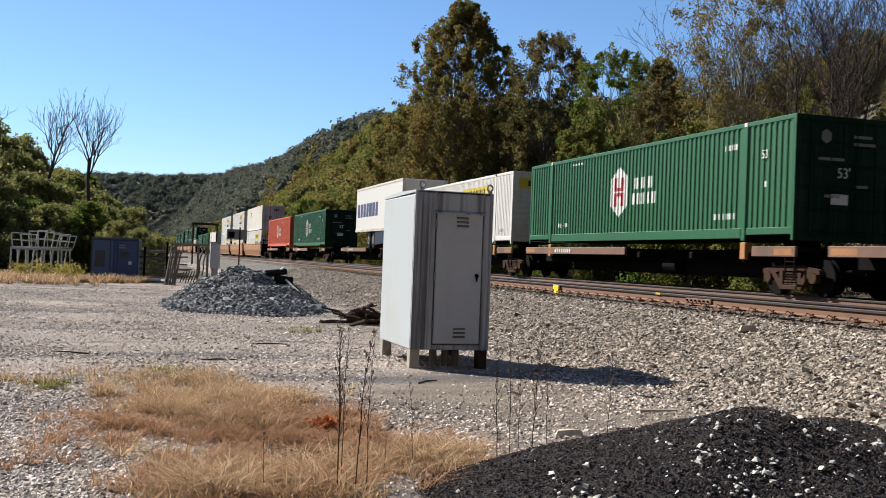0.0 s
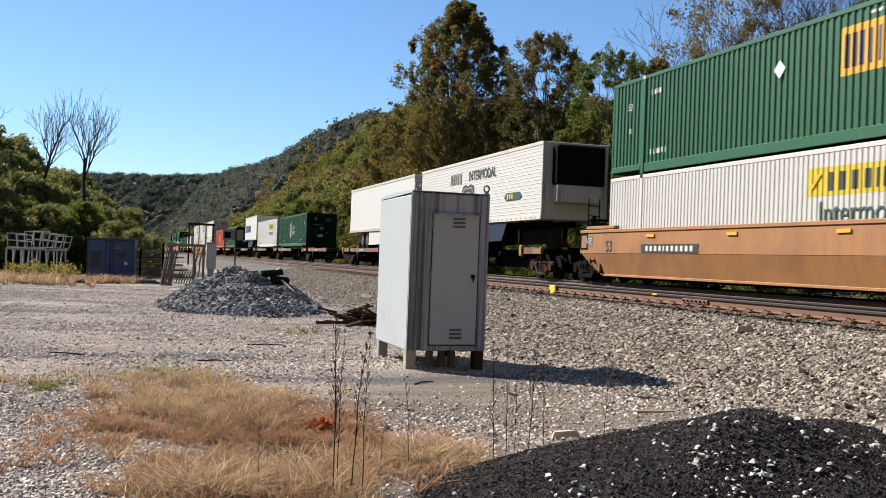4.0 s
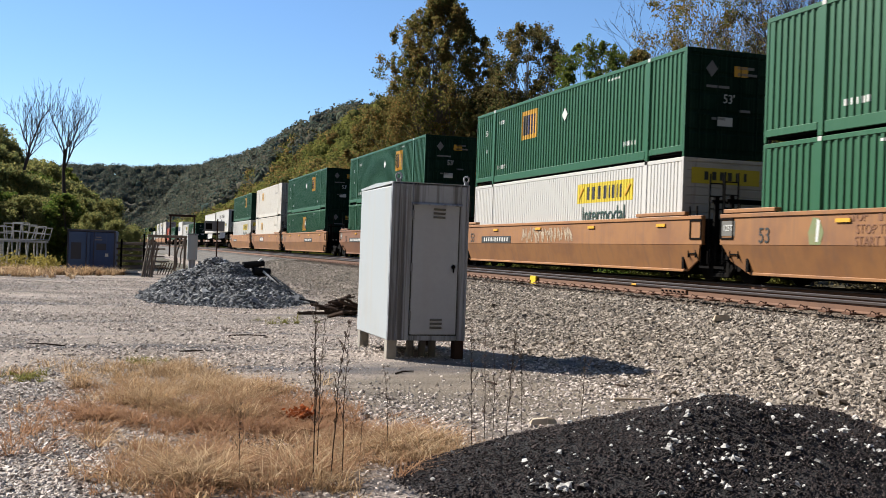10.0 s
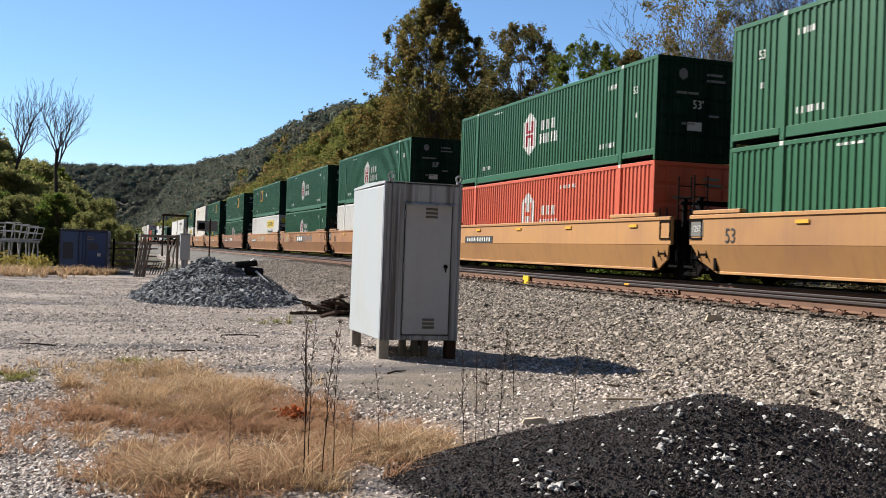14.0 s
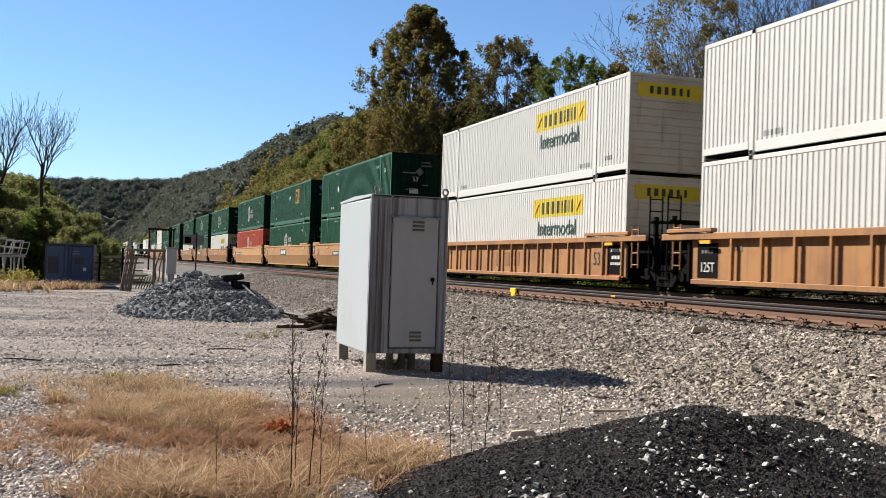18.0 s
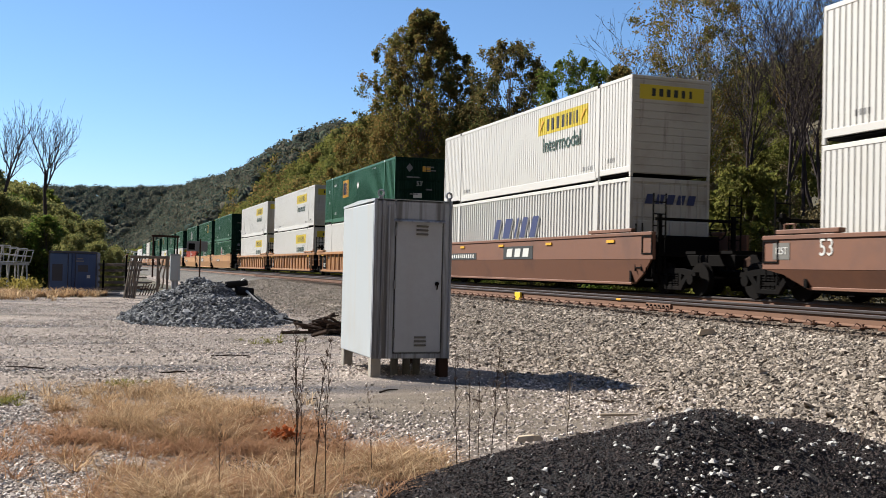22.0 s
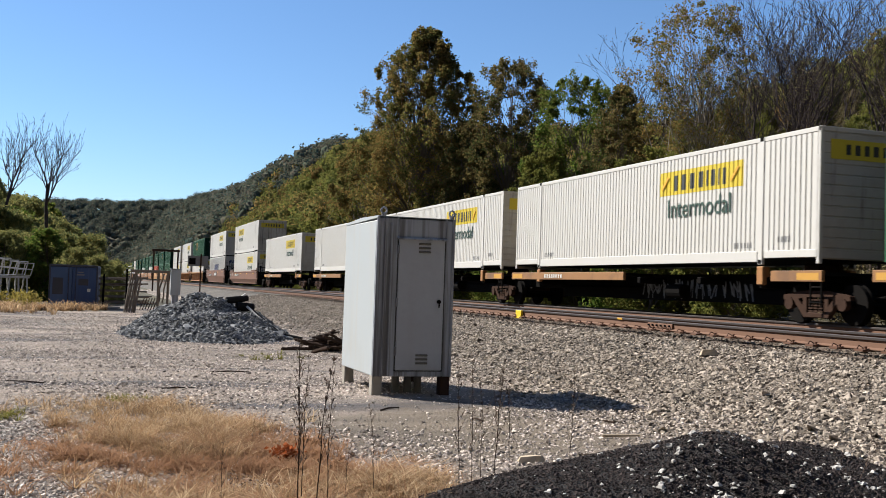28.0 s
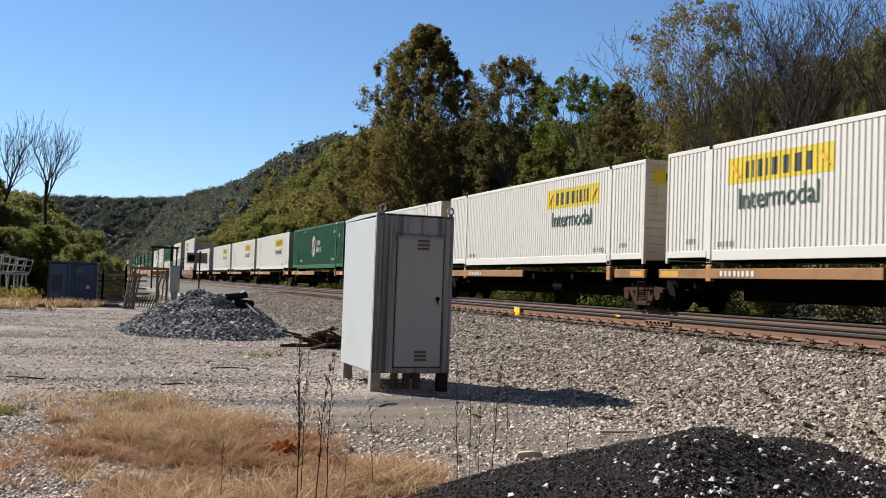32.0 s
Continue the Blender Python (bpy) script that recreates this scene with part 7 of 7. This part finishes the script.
def tree(name, m, seed, tall, label, leaf, bark, count, leaf_size, clump, radius, spread_of=0.75, splits=(2, 2, 2, 1), upright=0.55, trunk=0.022, depth=4, clear=0.25, group="trees", skirt=0.0, category="tree"):
    """A tree of a set height and crown radius: trunk, branchwork, and a crown of leaf sprays round the twig ends."""
    rng = np.random.default_rng(seed)
    limbs, tips = skeleton_tree(rng, tall, spread_of, splits, upright, trunk, (0, 0), depth, clear)
    pts = np.array([tuple(p) for p in tips])
    kz = (tall - clump * 1.2) / pts[:, 2].max()
    kr = (radius - clump * 0.8) / np.percentile(np.hypot(pts[:, 0], pts[:, 1]), 96)
    k = np.array([kr, kr, kz])
    t = thing(name, m, label, category, group)
    s, b = Shape(), Shape()
    for p, e, r0, r1, level in limbs:
        (s if level == 0 else b).tube(np.array(p) * k, np.array(e) * k, max(r0, 0.010), max(r1, 0.006), 8 if level == 0 else 5 if level < 3 else 3, False)
    me = bpy.data.meshes.new("trunk")
    me.from_pydata(s.v, [], s.f)
    part("trunk", me, bark, t)
    me = bpy.data.meshes.new("branchwork")
    me.from_pydata(b.v, [], b.f)
    part("branchwork", me, bark, t)
    if count:
        pts = pts * k
        which = rng.integers(0, len(pts), count)
        c = pts[which] + rng.normal(0, clump, (count, 3)) * np.array([1, 1, 0.7])
        hang = rng.uniform(0, 1, count) < skirt
        c[hang, 2] *= rng.uniform(0.04, 0.95, hang.sum())
        c[:, 2] = np.maximum(c[:, 2], 0.12)
        v, f = leaves(rng, c, leaf_size)
        tagged(part("crown", raw_mesh("crown", v, f, leaf), None, t), kind="stuff")
    return t


def polar(turn, far):
    a = radians(turn)
    x, y = far * math.sin(a), far * math.cos(a)
    return x, y, float(height(x, y))


OVAL = ((0, 0.55), (0.2, 0.9), (0.45, 1.0), (0.72, 0.95), (0.88, 0.8), (1, 0.35))
ROUND = ((0, 0.6), (0.3, 0.9), (0.6, 0.95), (0.85, 0.9), (1, 0.5))
CONE = ((0, 0.9), (0.3, 1.0), (0.6, 0.75), (0.85, 0.45), (1, 0.12))
PLUME = ((0, 0.85), (0.2, 1.0), (0.45, 0.98), (0.68, 0.85), (0.82, 0.6), (0.93, 0.36), (1, 0.12))
HEAD = ((0, 0.8), (0.3, 0.85), (0.55, 0.8), (0.75, 0.95), (0.9, 0.8), (1, 0.4))
MOUND = ((0, 0.85), (0.35, 1.0), (0.7, 0.8), (1, 0.35))


def leafy(name, m, seed, tall, radius, label, leaf, bark, outline, lobes, leaf_size, per=46, sprays=15, lobe=0.24, clear=0.14, group="trees", category="tree", trunk=0.014, tip=0.85):
    """A leafy tree or bush: a wandering trunk, a limb to each lobe of the crown, and each lobe a cluster of leaf sprays with gaps between."""
    rng = np.random.default_rng(seed)
    t = thing(name, m, label, category, group)
    u = (np.arange(lobes) + rng.uniform(0, 1, lobes)) / lobes
    rho = lobe * radius * rng.uniform(0.55, 1.3, lobes) * (1.15 - 0.4 * u)
    wide = radius * np.interp(u, *zip(*outline)) * (1 + 0.10 * rng.normal(0, 1, lobes))
    out = np.maximum(wide - rho * 0.8, 0.05) * np.sqrt(rng.uniform(0.25, 1.1, lobes))
    a = np.arange(lobes) * 2.39996 + rng.normal(0, 0.35, lobes)
    z = np.minimum(tall * (clear + (1 - clear) * u), tall - rho * 0.9)
    c = np.stack([out * np.cos(a), out * np.sin(a), np.maximum(z, rho * 0.7)], -1)
    stem, limbs = Shape(), Shape()
    pts = [Vector((0, 0, -0.1))]
    n = 9
    for k in range(n):
        pts.append(Vector((rng.normal(0, 0.012) * tall, rng.normal(0, 0.012) * tall, tall * 0.86 * (k + 1) / n)))
    for k in range(n):
        stem.tube(pts[k], pts[k + 1], tall * trunk * (1 - 0.9 * k / n), tall * trunk * (1 - 0.9 * (k + 1) / n), 8, False)
    where = []
    for i in range(lobes):
        e = Vector(c[i])
        k = min(n - 1, max(1, int(n * (e.z / (tall * 0.86)) * rng.uniform(0.5, 0.8))))
        p = pts[k]
        mid = p.lerp(e, 0.5) + Vector((0, 0, 0.06 * (e - p).length)) + Vector(rng.normal(0, 0.07, 3)) * (e - p).length
        r = tall * trunk * 0.34 * (1 - 0.75 * k / n)
        limbs.tube(p, mid, r, r * 0.62, 5, False)
        limbs.tube(mid, e, r * 0.62, r * 0.3, 4, False)
        q = rng.normal(0, 1, (sprays, 3))
        q /= np.linalg.norm(q, axis=1)[:, None]
        q = c[i] + q * rho[i] * rng.uniform(0.35, 1.0, (sprays, 1)) * np.array([1, 1, tip])
        where.append((q, rho[i]))
        for w in q[:5]:
            limbs.tube(e, w, r * 0.28, 0.006, 3, False)
    for name_of, sh in (("trunk", stem), ("branchwork", limbs)):
        me = bpy.data.meshes.new(name_of)
        me.from_pydata(sh.v, [], sh.f)
        part(name_of, me, bark, t)
    cs = []
    for q, r in where:
        k = np.maximum((per * rng.uniform(0.5, 1.5, len(q))).astype(int), 4)
        cs.append(np.repeat(q, k, 0) + rng.normal(0, 0.20 * r, (k.sum(), 3)))
    cs = np.concatenate(cs)
    cs[:, 2] = np.maximum(cs[:, 2], 0.1)
    v, f = leaves(rng, cs, leaf_size)
    tagged(part("crown", raw_mesh("crown", v, f, leaf), None, t), kind="stuff")
    return t


# two tall sycamores and their neighbours behind the train
leafy("sycamore_tree", pose(*polar(17.6, 80)), 21, 21.6, 5.6, "tall spreading tree with olive and rust autumn leaves", L_SYC, M["bark"], PLUME, 300, 0.088, 46, 9, 0.15, 0.16, "trees", "tree", 0.011, 1.5)
leafy("sycamore_tree", pose(*polar(14.4, 96)), 27, 14.6, 5.2, "spreading tree with rust and olive autumn leaves", L_SYC, M["pale_bark"], MOUND, 110, 0.105, 40, 9, 0.18, 0.1, "trees", "tree", 0.011, 1.3)
leafy("sycamore_tree", pose(*polar(22.4, 72)), 22, 17.5, 3.5, "tall round-headed tree with dark rust-brown leaves", L_DARK, M["bark"], HEAD, 150, 0.080, 38, 9, 0.22, 0.15, "trees", "tree", 0.011, 1.3)
leafy("sycamore_tree", pose(*polar(20.2, 75)), 28, 13.6, 3.2, "dense dark tree between the sycamores", L_DARK, M["bark"], MOUND, 110, 0.085, 40, 9, 0.2, 0.1, "trees", "tree", 0.011, 1.3)
leafy("maple_tree", pose(*polar(26.4, 62)), 23, 14.3, 3.5, "pointed tree with fresh green leaves", L_GREEN, M["bark"], OVAL, 140, 0.070, 40, 9, 0.19, 0.12, "trees", "tree", 0.011, 1.3)
leafy("maple_tree", pose(*polar(28.6, 57)), 24, 12.9, 3.2, "dense tree with dark brown-green leaves", L_DARK, M["bark"], CONE, 120, 0.068, 38, 9, 0.19, 0.12, "trees", "tree", 0.011, 1.3)
leafy("maple_tree", pose(*polar(24.4, 60)), 29, 9.6, 3.0, "low olive tree with some rust leaves", L_OLIVE, M["bark"], MOUND, 90, 0.072, 38, 9, 0.2, 0.08, "trees", "tree", 0.011, 1.2)
leafy("sycamore_tree", pose(*polar(32.5, 54)), 25, 16.2, 3.9, "thinning tree with olive and rust leaves", L_SYC, M["pale_bark"], HEAD, 150, 0.062, 20, 9, 0.2, 0.25, "trees", "tree", 0.010, 1.3)
base_bare = tree("bare_tree", pose(*polar(35.2, 50)), 26, 15.2, "slender nearly bare tree with few rust leaves", L_RUST, M["twig"], 900, 0.040, 0.12, 3.6, 0.7, (2, 2, 2, 1), 0.85, 0.0075, 5, 0.16)
for turn, far, rz, k in ((36.6, 46, 70, 1.0), (38.0, 52, 150, 1.1), (39.8, 47, 230, 1.0), (41.7, 44, 20, 0.95), (34.2, 60, 300, 1.0), (37.2, 58, 10, 1.15), (40.8, 55, 99, 1.2), (43.5, 46, 160, 1.0), (35.8, 66, 200, 1.25), (39.0, 63, 260, 1.25)):
    x, y, z = polar(turn, far)
    copy_thing(base_bare, pose(x, y, z, 0, 0, rz)).scale = (k, k, k)
# undergrowth along the far side of the track
bush_a = leafy("bush", pose(*polar(12.6, 112)), 31, 6.0, 3.0, "yellow-olive bushy tree beside the track", L_OLIVE, M["bark"], MOUND, 34, 0.10, 30, 14, 0.27, 0.05, "trackside bushes", "bush")
bush_b = leafy("bush", pose(*polar(29.0, 50)), 32, 6.4, 2.8, "dense olive-green bush beside the track", L_GREEN, M["bark"], MOUND, 36, 0.095, 30, 14, 0.27, 0.05, "trackside bushes", "bush")
bush_c = leafy("bush", pose(*polar(34.4, 46)), 33, 5.6, 2.7, "brown-leaved thicket beside the track", L_RUST, M["bark"], MOUND, 34, 0.080, 15, 14, 0.27, 0.05, "trackside bushes", "bush")
bush_e = leafy("bush", pose(*polar(31.5, 49)), 35, 7.6, 2.6, "olive and brown thicket tree beside the track", L_OLIVE, M["bark"], ROUND, 40, 0.075, 24, 14, 0.27, 0.05, "trackside bushes", "bush")
rng = np.random.default_rng(5)
for k in range(36):
    y = 18 + k * 4.6 + rng.uniform(-2, 2)
    x = 22.8 + rng.uniform(0, 5)
    src = (bush_c, bush_e, bush_e, bush_c, bush_a, bush_e)[k % 6] if y < 56 else (bush_b, bush_a, bush_a)[k % 3]
    big = rng.uniform(0.75, 1.15)
    copy_thing(src, pose(x, y, float(height(x, y)) - 0.1, 0, 0, rng.uniform(0, 360))).scale = (big, big, big)
for k in range(16):
    y = 24 + k * 4 + rng.uniform(-2, 2)
    x = 30 + rng.uniform(0, 7)
    copy_thing((bush_c, base_bare, bush_e, bush_c)[k % 4], pose(x, y, float(height(x, y)) - 0.1, 0, 0, rng.uniform(0, 360)))
for k in range(44):
    y = 74 + k * 8 + rng.uniform(-4, 4)
    x = 27 + rng.uniform(0, 10) + k * 0.12
    big = rng.uniform(1.2, 2.0)
    copy_thing(bush_a if k % 3 else bush_b, pose(x, y, float(height(x, y)) - 0.1, 0, 0, rng.uniform(0, 360))).scale = (big, big, big)


for k in range(110):
    x = rng.uniform(33, 108)
    y = rng.uniform(18, 128)
    if np.hypot(x, y) < 150:
        big = rng.uniform(0.9, 1.5)
        copy_thing((bush_e, bush_c, bush_a, bush_c, bush_e, base_bare)[k % 6], pose(x, y, float(height(x, y)) - 0.2, 0, 0, rng.uniform(0, 360))).scale = (big, big, big)


def lumps(rng, x, y, z, h):
    """Crown cores: uneven twelve-cornered balls."""
    g = (1 + 5 ** 0.5) / 2
    b = np.array([(-1, g, 0), (1, g, 0), (-1, -g, 0), (1, -g, 0), (0, -1, g), (0, 1, g), (0, -1, -g), (0, 1, -g), (g, 0, -1), (g, 0, 1), (-g, 0, -1), (-g, 0, 1)]) / 1.9
    f = np.array([(0, 11, 5), (0, 5, 1), (0, 1, 7), (0, 7, 10), (0, 10, 11), (1, 5, 9), (5, 11, 4), (11, 10, 2), (10, 7, 6), (7, 1, 8),
                  (3, 9, 4), (3, 4, 2), (3, 2, 6), (3, 6, 8), (3, 8, 9), (4, 9, 5), (2, 4, 11), (6, 2, 10), (8, 6, 7), (9, 8, 1)])
    n = len(x)
    v = b[None] * rng.uniform(0.75, 1.2, (n, 12, 1)) * (h * 0.31)[:, None, None] * np.array([1, 1, 1.15])
    v = v + np.stack([x, y, z + h * 0.5], -1)[:, None]
    return v.reshape(-1, 3), (f[None] + 12 * np.arange(n)[:, None, None]).reshape(-1, 3)


def far_woods(name, label, seed, n, x0, x1, y0, y1, leaf, size, per, spray):
    """Wooded slopes: many crowns, each an uneven core wrapped in leaf sprays; one object."""
    rng = np.random.default_rng(seed)
    x, y = spread(rng, n, x0, x1, y0, y1)
    away = np.hypot(x, y) > 135
    x, y = x[away], y[away]
    z = height(x, y)
    h = size * rng.uniform(0.65, 1.35, len(x))
    v1, f1 = lumps(rng, x, y, z, h)
    c = np.repeat(np.stack([x, y, z + h * 0.55], -1), per, 0)
    r = np.repeat(h, per)
    d = rng.normal(0, 1, (len(c), 3))
    d /= np.linalg.norm(d, axis=1)[:, None]
    d[:, 2] = np.where(d[:, 2] < -0.2, -d[:, 2], d[:, 2])
    c = c + d * (r * rng.uniform(0.24, 0.46, len(c)))[:, None]
    v2, f2 = leaves(rng, c, r * spray, d)
    ob = thing(name, Matrix(), label, "woods", kind="stuff")
    cores = raw_mesh("crown_cores", v1, f1, leaf)
    cores.polygons.foreach_set("use_smooth", np.ones(len(f1), bool))
    tagged(part("crown_cores", cores, None, ob), kind="stuff")
    tagged(part("leaf_sprays", raw_mesh("leaf_sprays", v2, f2, leaf), None, ob), kind="stuff")
    return ob


far_woods("hill_woods", "olive autumn woods on the near valley side", 41, 1200, 36, 165, 30, 620, L_OLIVE, 8.0, 90, 0.06)
far_woods("hill_woods", "yellow-green autumn woods on the near valley side", 45, 1700, 34, 135, 30, 900, L_OLIVE, 8.5, 80, 0.06)
far_woods("hill_woods", "rust-brown crowns among the woods on the near valley side", 46, 420, 40, 170, 60, 640, L_SYC, 10.5, 100, 0.055)
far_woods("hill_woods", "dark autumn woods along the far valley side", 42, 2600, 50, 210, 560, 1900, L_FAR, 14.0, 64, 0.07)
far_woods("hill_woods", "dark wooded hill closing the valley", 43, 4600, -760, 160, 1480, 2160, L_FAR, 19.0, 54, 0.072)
far_woods("hill_woods", "low yellow woods on the valley floor", 44, 420, 24, 62, 330, 1500, L_OLIVE, 9.0, 60, 0.09)

# left of the yard
bush_d = leafy("bush", pose(*polar(-7.6, 66)), 34, 6.2, 2.8, "dark green bush behind the yard", L_HEDGE, M["bark"], MOUND, 36, 0.085, 34, 14, 0.28, 0.04, "trackside bushes", "bush")
oak = leafy("oak_tree", pose(*polar(-5.6, 84)), 51, 8.8, 4.2, "broad dark green tree with some yellow leaves", L_HEDGE, M["bark"], MOUND, 56, 0.10, 36, 14, 0.24, 0.05)
oak_b = leafy("oak_tree", pose(*polar(-2.9, 90)), 52, 7.4, 3.8, "broad yellow-green tree behind the yard", L_GREEN, M["bark"], MOUND, 50, 0.10, 36, 14, 0.25, 0.05)
for turn, far, src, rz, k in ((-8.5, 80, oak, 80, 1.1), (-11.5, 84, oak_b, 130, 1.4), (-15, 80, oak, 210, 1.2), (-4.3, 74, oak_b, 40, 0.8), (-1.5, 86, oak_b, 290, 0.72), (-0.6, 92, oak, 15, 0.42), (-7, 92, oak, 170, 1.15), (-6.3, 85, oak, 33, 1.12), (-7.9, 86, oak, 133, 1.25),
                              (-6.4, 72, oak_b, 200, 0.75), (-2.9, 76, oak, 100, 0.55), (-4.0, 96, oak, 260, 0.95), (-1.6, 104, oak, 70, 0.7), (-9.5, 70, oak_b, 10, 0.9), (-20, 70, oak, 300, 1.2), (-26, 60, oak_b, 80, 1.4)):
    x, y, z = polar(turn, far)
    copy_thing(src, pose(x, y, z, 0, 0, rz)).scale = (k, k, k)
for turn, far, src, rz, k in ((-6.3, 66, bush_d, 80, 0.9), (-5.2, 67, bush_d, 140, 1.0), (-4.0, 67, bush_d, 200, 0.9), (-3.0, 68, bush_a, 260, 0.7), (-2.0, 70, bush_d, 320, 0.75), (-1.0, 72, bush_d, 40, 0.65), (-0.3, 76, bush_a, 100, 0.4),
                              (-9.0, 68, bush_b, 160, 1.0), (-3.6, 80, bush_d, 60, 1.2), (-5.8, 76, bush_d, 220, 1.3), (-1.8, 84, bush_d, 130, 1.0), (-11.0, 70, bush_d, 10, 1.1), (-13.5, 72, bush_a, 300, 1.2), (-17, 66, bush_d, 90, 1.3)):
    x, y, z = polar(turn, far)
    copy_thing(src, pose(x, y, z - 0.15, 0, 0, rz)).scale = (k, k, k)
for k in range(9):
    x, y = -9.4 + k * 1.15, 63.2 + (k % 2) * 1.2
    copy_thing(bush_d if k % 3 else bush_b, pose(x, y, float(height(x, y)) - 0.1, 0, 0, k * 83)).scale = (0.8, 0.8, 0.66)
for x, y, big in ((-9.6, 58.0, 0.62), (-0.9, 57.0, 0.5), (0.3, 58.5, 0.45), (1.2, 60.0, 0.4)):
    copy_thing(bush_d, pose(x, y, float(height(x, y)) - 0.1, 0, 0, x * 83)).scale = (big, big, big)
bare = tree("bare_tree", pose(*polar(-2.35, 72)), 53, 12.2, "leafless tree with fine dark twigs", None, M["twig"], 0, 0.1, 0.1, 2.7, 0.7, (2, 2, 2, 1), 0.8, 0.013, 5, 0.3)
x, y, z = polar(-4.5, 76)
copy_thing(bare, pose(x, y, z, 0, 0, 120)).scale = (1.0, 1.0, 1.05)
x, y, z = polar(-6.8, 78)
copy_thing(bare, pose(x, y, z, 0, 0, 250)).scale = (1.1, 1.1, 1.05)


# ---- dry grass ----
def grass(name, label, leaf, seed, patches, n, tall, width=0.004, lean=0.8, gaps=0.0):
    """Tufts in patches: blades lean every way, and the patch thins out unevenly at its edge."""
    rng = np.random.default_rng(seed)
    xs, ys, hs = [], [], []
    for cx, cy, rx, ry, w in patches:
        k = int(n * w)
        clumps = max(4, k // 26)
        cores = max(3, int(15 * rx * ry) + 3)
        a, q = rng.uniform(0, math.tau, cores), np.sqrt(rng.uniform(0, 1, cores)) * np.exp(rng.normal(0, 0.15, cores))
        heart = rng.integers(0, cores, clumps)
        fat = (0.06 + 0.22 * rng.uniform(0, 1, cores) ** 2)[heart] * (1 if rx < 3 else 3.5)
        fat = fat * (1 + gaps * rng.normal(0, 1, clumps) ** 2)
        b = rng.uniform(0, math.tau, clumps)
        g = np.abs(rng.normal(0, 1, clumps)) * fat
        px, py = (cx + rx * q * np.cos(a))[heart] + g * np.cos(b), (cy + ry * q * np.sin(a))[heart] + g * np.sin(b)
        which = rng.integers(0, len(px), k)
        far = rng.normal(0, 0.05, k)
        b = rng.uniform(0, math.tau, k)
        xs.append(px[which] + far * np.cos(b))
        ys.append(py[which] + far * np.sin(b))
        hs.append(tall * rng.uniform(0.35, 1.2, k) * (0.55 + 0.8 * rng.uniform(0, 1, len(px))[which]))
    x, y, h = np.concatenate(xs), np.concatenate(ys), np.concatenate(hs)
    v, f = blades(rng, x, y, height(x, y) - 0.01, h, lean, width)
    return thing(name, Matrix(), label, "grass", kind="stuff", shape=raw_mesh(name, v, f, leaf))


grass("dry_grass", "straw-coloured dry grass on the gravel", L_GRASS, 61, ((0.55, 10.6, 0.85, 1.7, 0.34), (0.85, 9.6, 0.5, 1.2, 0.26), (0.5, 6.55, 0.45, 0.5, 0.13), (2.3, 7.5, 0.35, 0.6, 0.13), (0.15, 7.6, 0.5, 0.9, 0.015), (1.1, 6.7, 0.8, 0.6, 0.07), (1.7, 7.2, 0.5, 0.4, 0.05), (-0.5, 12.2, 0.8, 0.9, 0.04), (0.4, 12.2, 0.9, 0.6, 0.06)), 21000, 0.145, 0.0032, 2.1, 0.55)
grass("red_grass", "red-brown withered grass among the straw", L_BROWNGRASS, 62, ((1.45, 9.2, 0.6, 1.3, 0.55), (1.9, 7.7, 0.6, 0.6, 0.25), (0.7, 9.6, 0.9, 1.7, 0.36), (1.1, 7.1, 1.1, 0.9, 0.24), (-0.3, 8.2, 0.5, 1.0, 0.03), (0.5, 6.5, 0.7, 0.5, 0.12)), 15000, 0.115, 0.0034, 2.3, 0.8)
grass("far_dry_grass", "pale dry grass beside the blue shed", L_GRASS, 63, ((-4.6, 46, 3.2, 4.5, 0.8), (-0.6, 46.5, 1.3, 1.5, 0.2)), 9000, 0.34, 0.012, 1.2)
grass("green_weeds", "green weeds at the edge of the yard", L_GREENGRASS, 64, ((-3.4, 49, 1.6, 2.0, 0.7), (-0.9, 11.8, 0.6, 0.6, 0.12), (3.4, 20.5, 0.7, 0.8, 0.1), (0.3, 12.9, 0.3, 0.3, 0.08)), 2600, 0.10, 0.005, 1.6)
grass("verge_grass", "green verge grass beyond the far track", L_VERGE, 65, ((20.6, 24, 1.6, 14, 0.5), (20.6, 52, 1.6, 16, 0.5)), 22000, 0.35, 0.014, 0.7, -0.6)


# ---- what moves ----
def motions():
    """The train rolls away along the far track, slowing a little."""
    run = ((0, 0.0), (2, 33.2), (4, 66.39), (6, 99.39), (8, 132.0), (10, 164.0), (12, 195.96), (14, 228.03), (16, 260.19), (18, 292.24), (20, 324.13),
           (22, 355.76), (24, 387.21), (26, 418.36), (28, 449.01), (30, 479.36), (32, 509.61))
    for ob, u, z, turn in MOVERS:
        walk(ob, [(t, pose(TRACK_FAR, u + s, z, 0, 0, turn)) for t, s in run])
    # the wheels roll with the train; alike wheelsets share one action
    times = [k / FPS for k in range(int(SECONDS * FPS) + 1)]
    far = np.interp(times, [t for t, s in run], [s for t, s in run])
    shared = {}
    for ob, u, z, turn in MOVERS:
        for part_of in ob.children_recursive:
            if not part_of.name.startswith("wheelset"):
                continue
            at = tuple(round(q, 3) for q in part_of.location)
            if at not in shared:
                walk(part_of, [(t, pose(*at, math.degrees(-d / 0.42) % 360)) for t, d in zip(times, far)])
                shared[at] = part_of
            elif shared[at] is not part_of:
                lead = shared[at].animation_data
                part_of.rotation_mode = "QUATERNION"
                keys = part_of.animation_data_create()
                keys.action = lead.action
                keys.action_slot = lead.action_slot


motions()
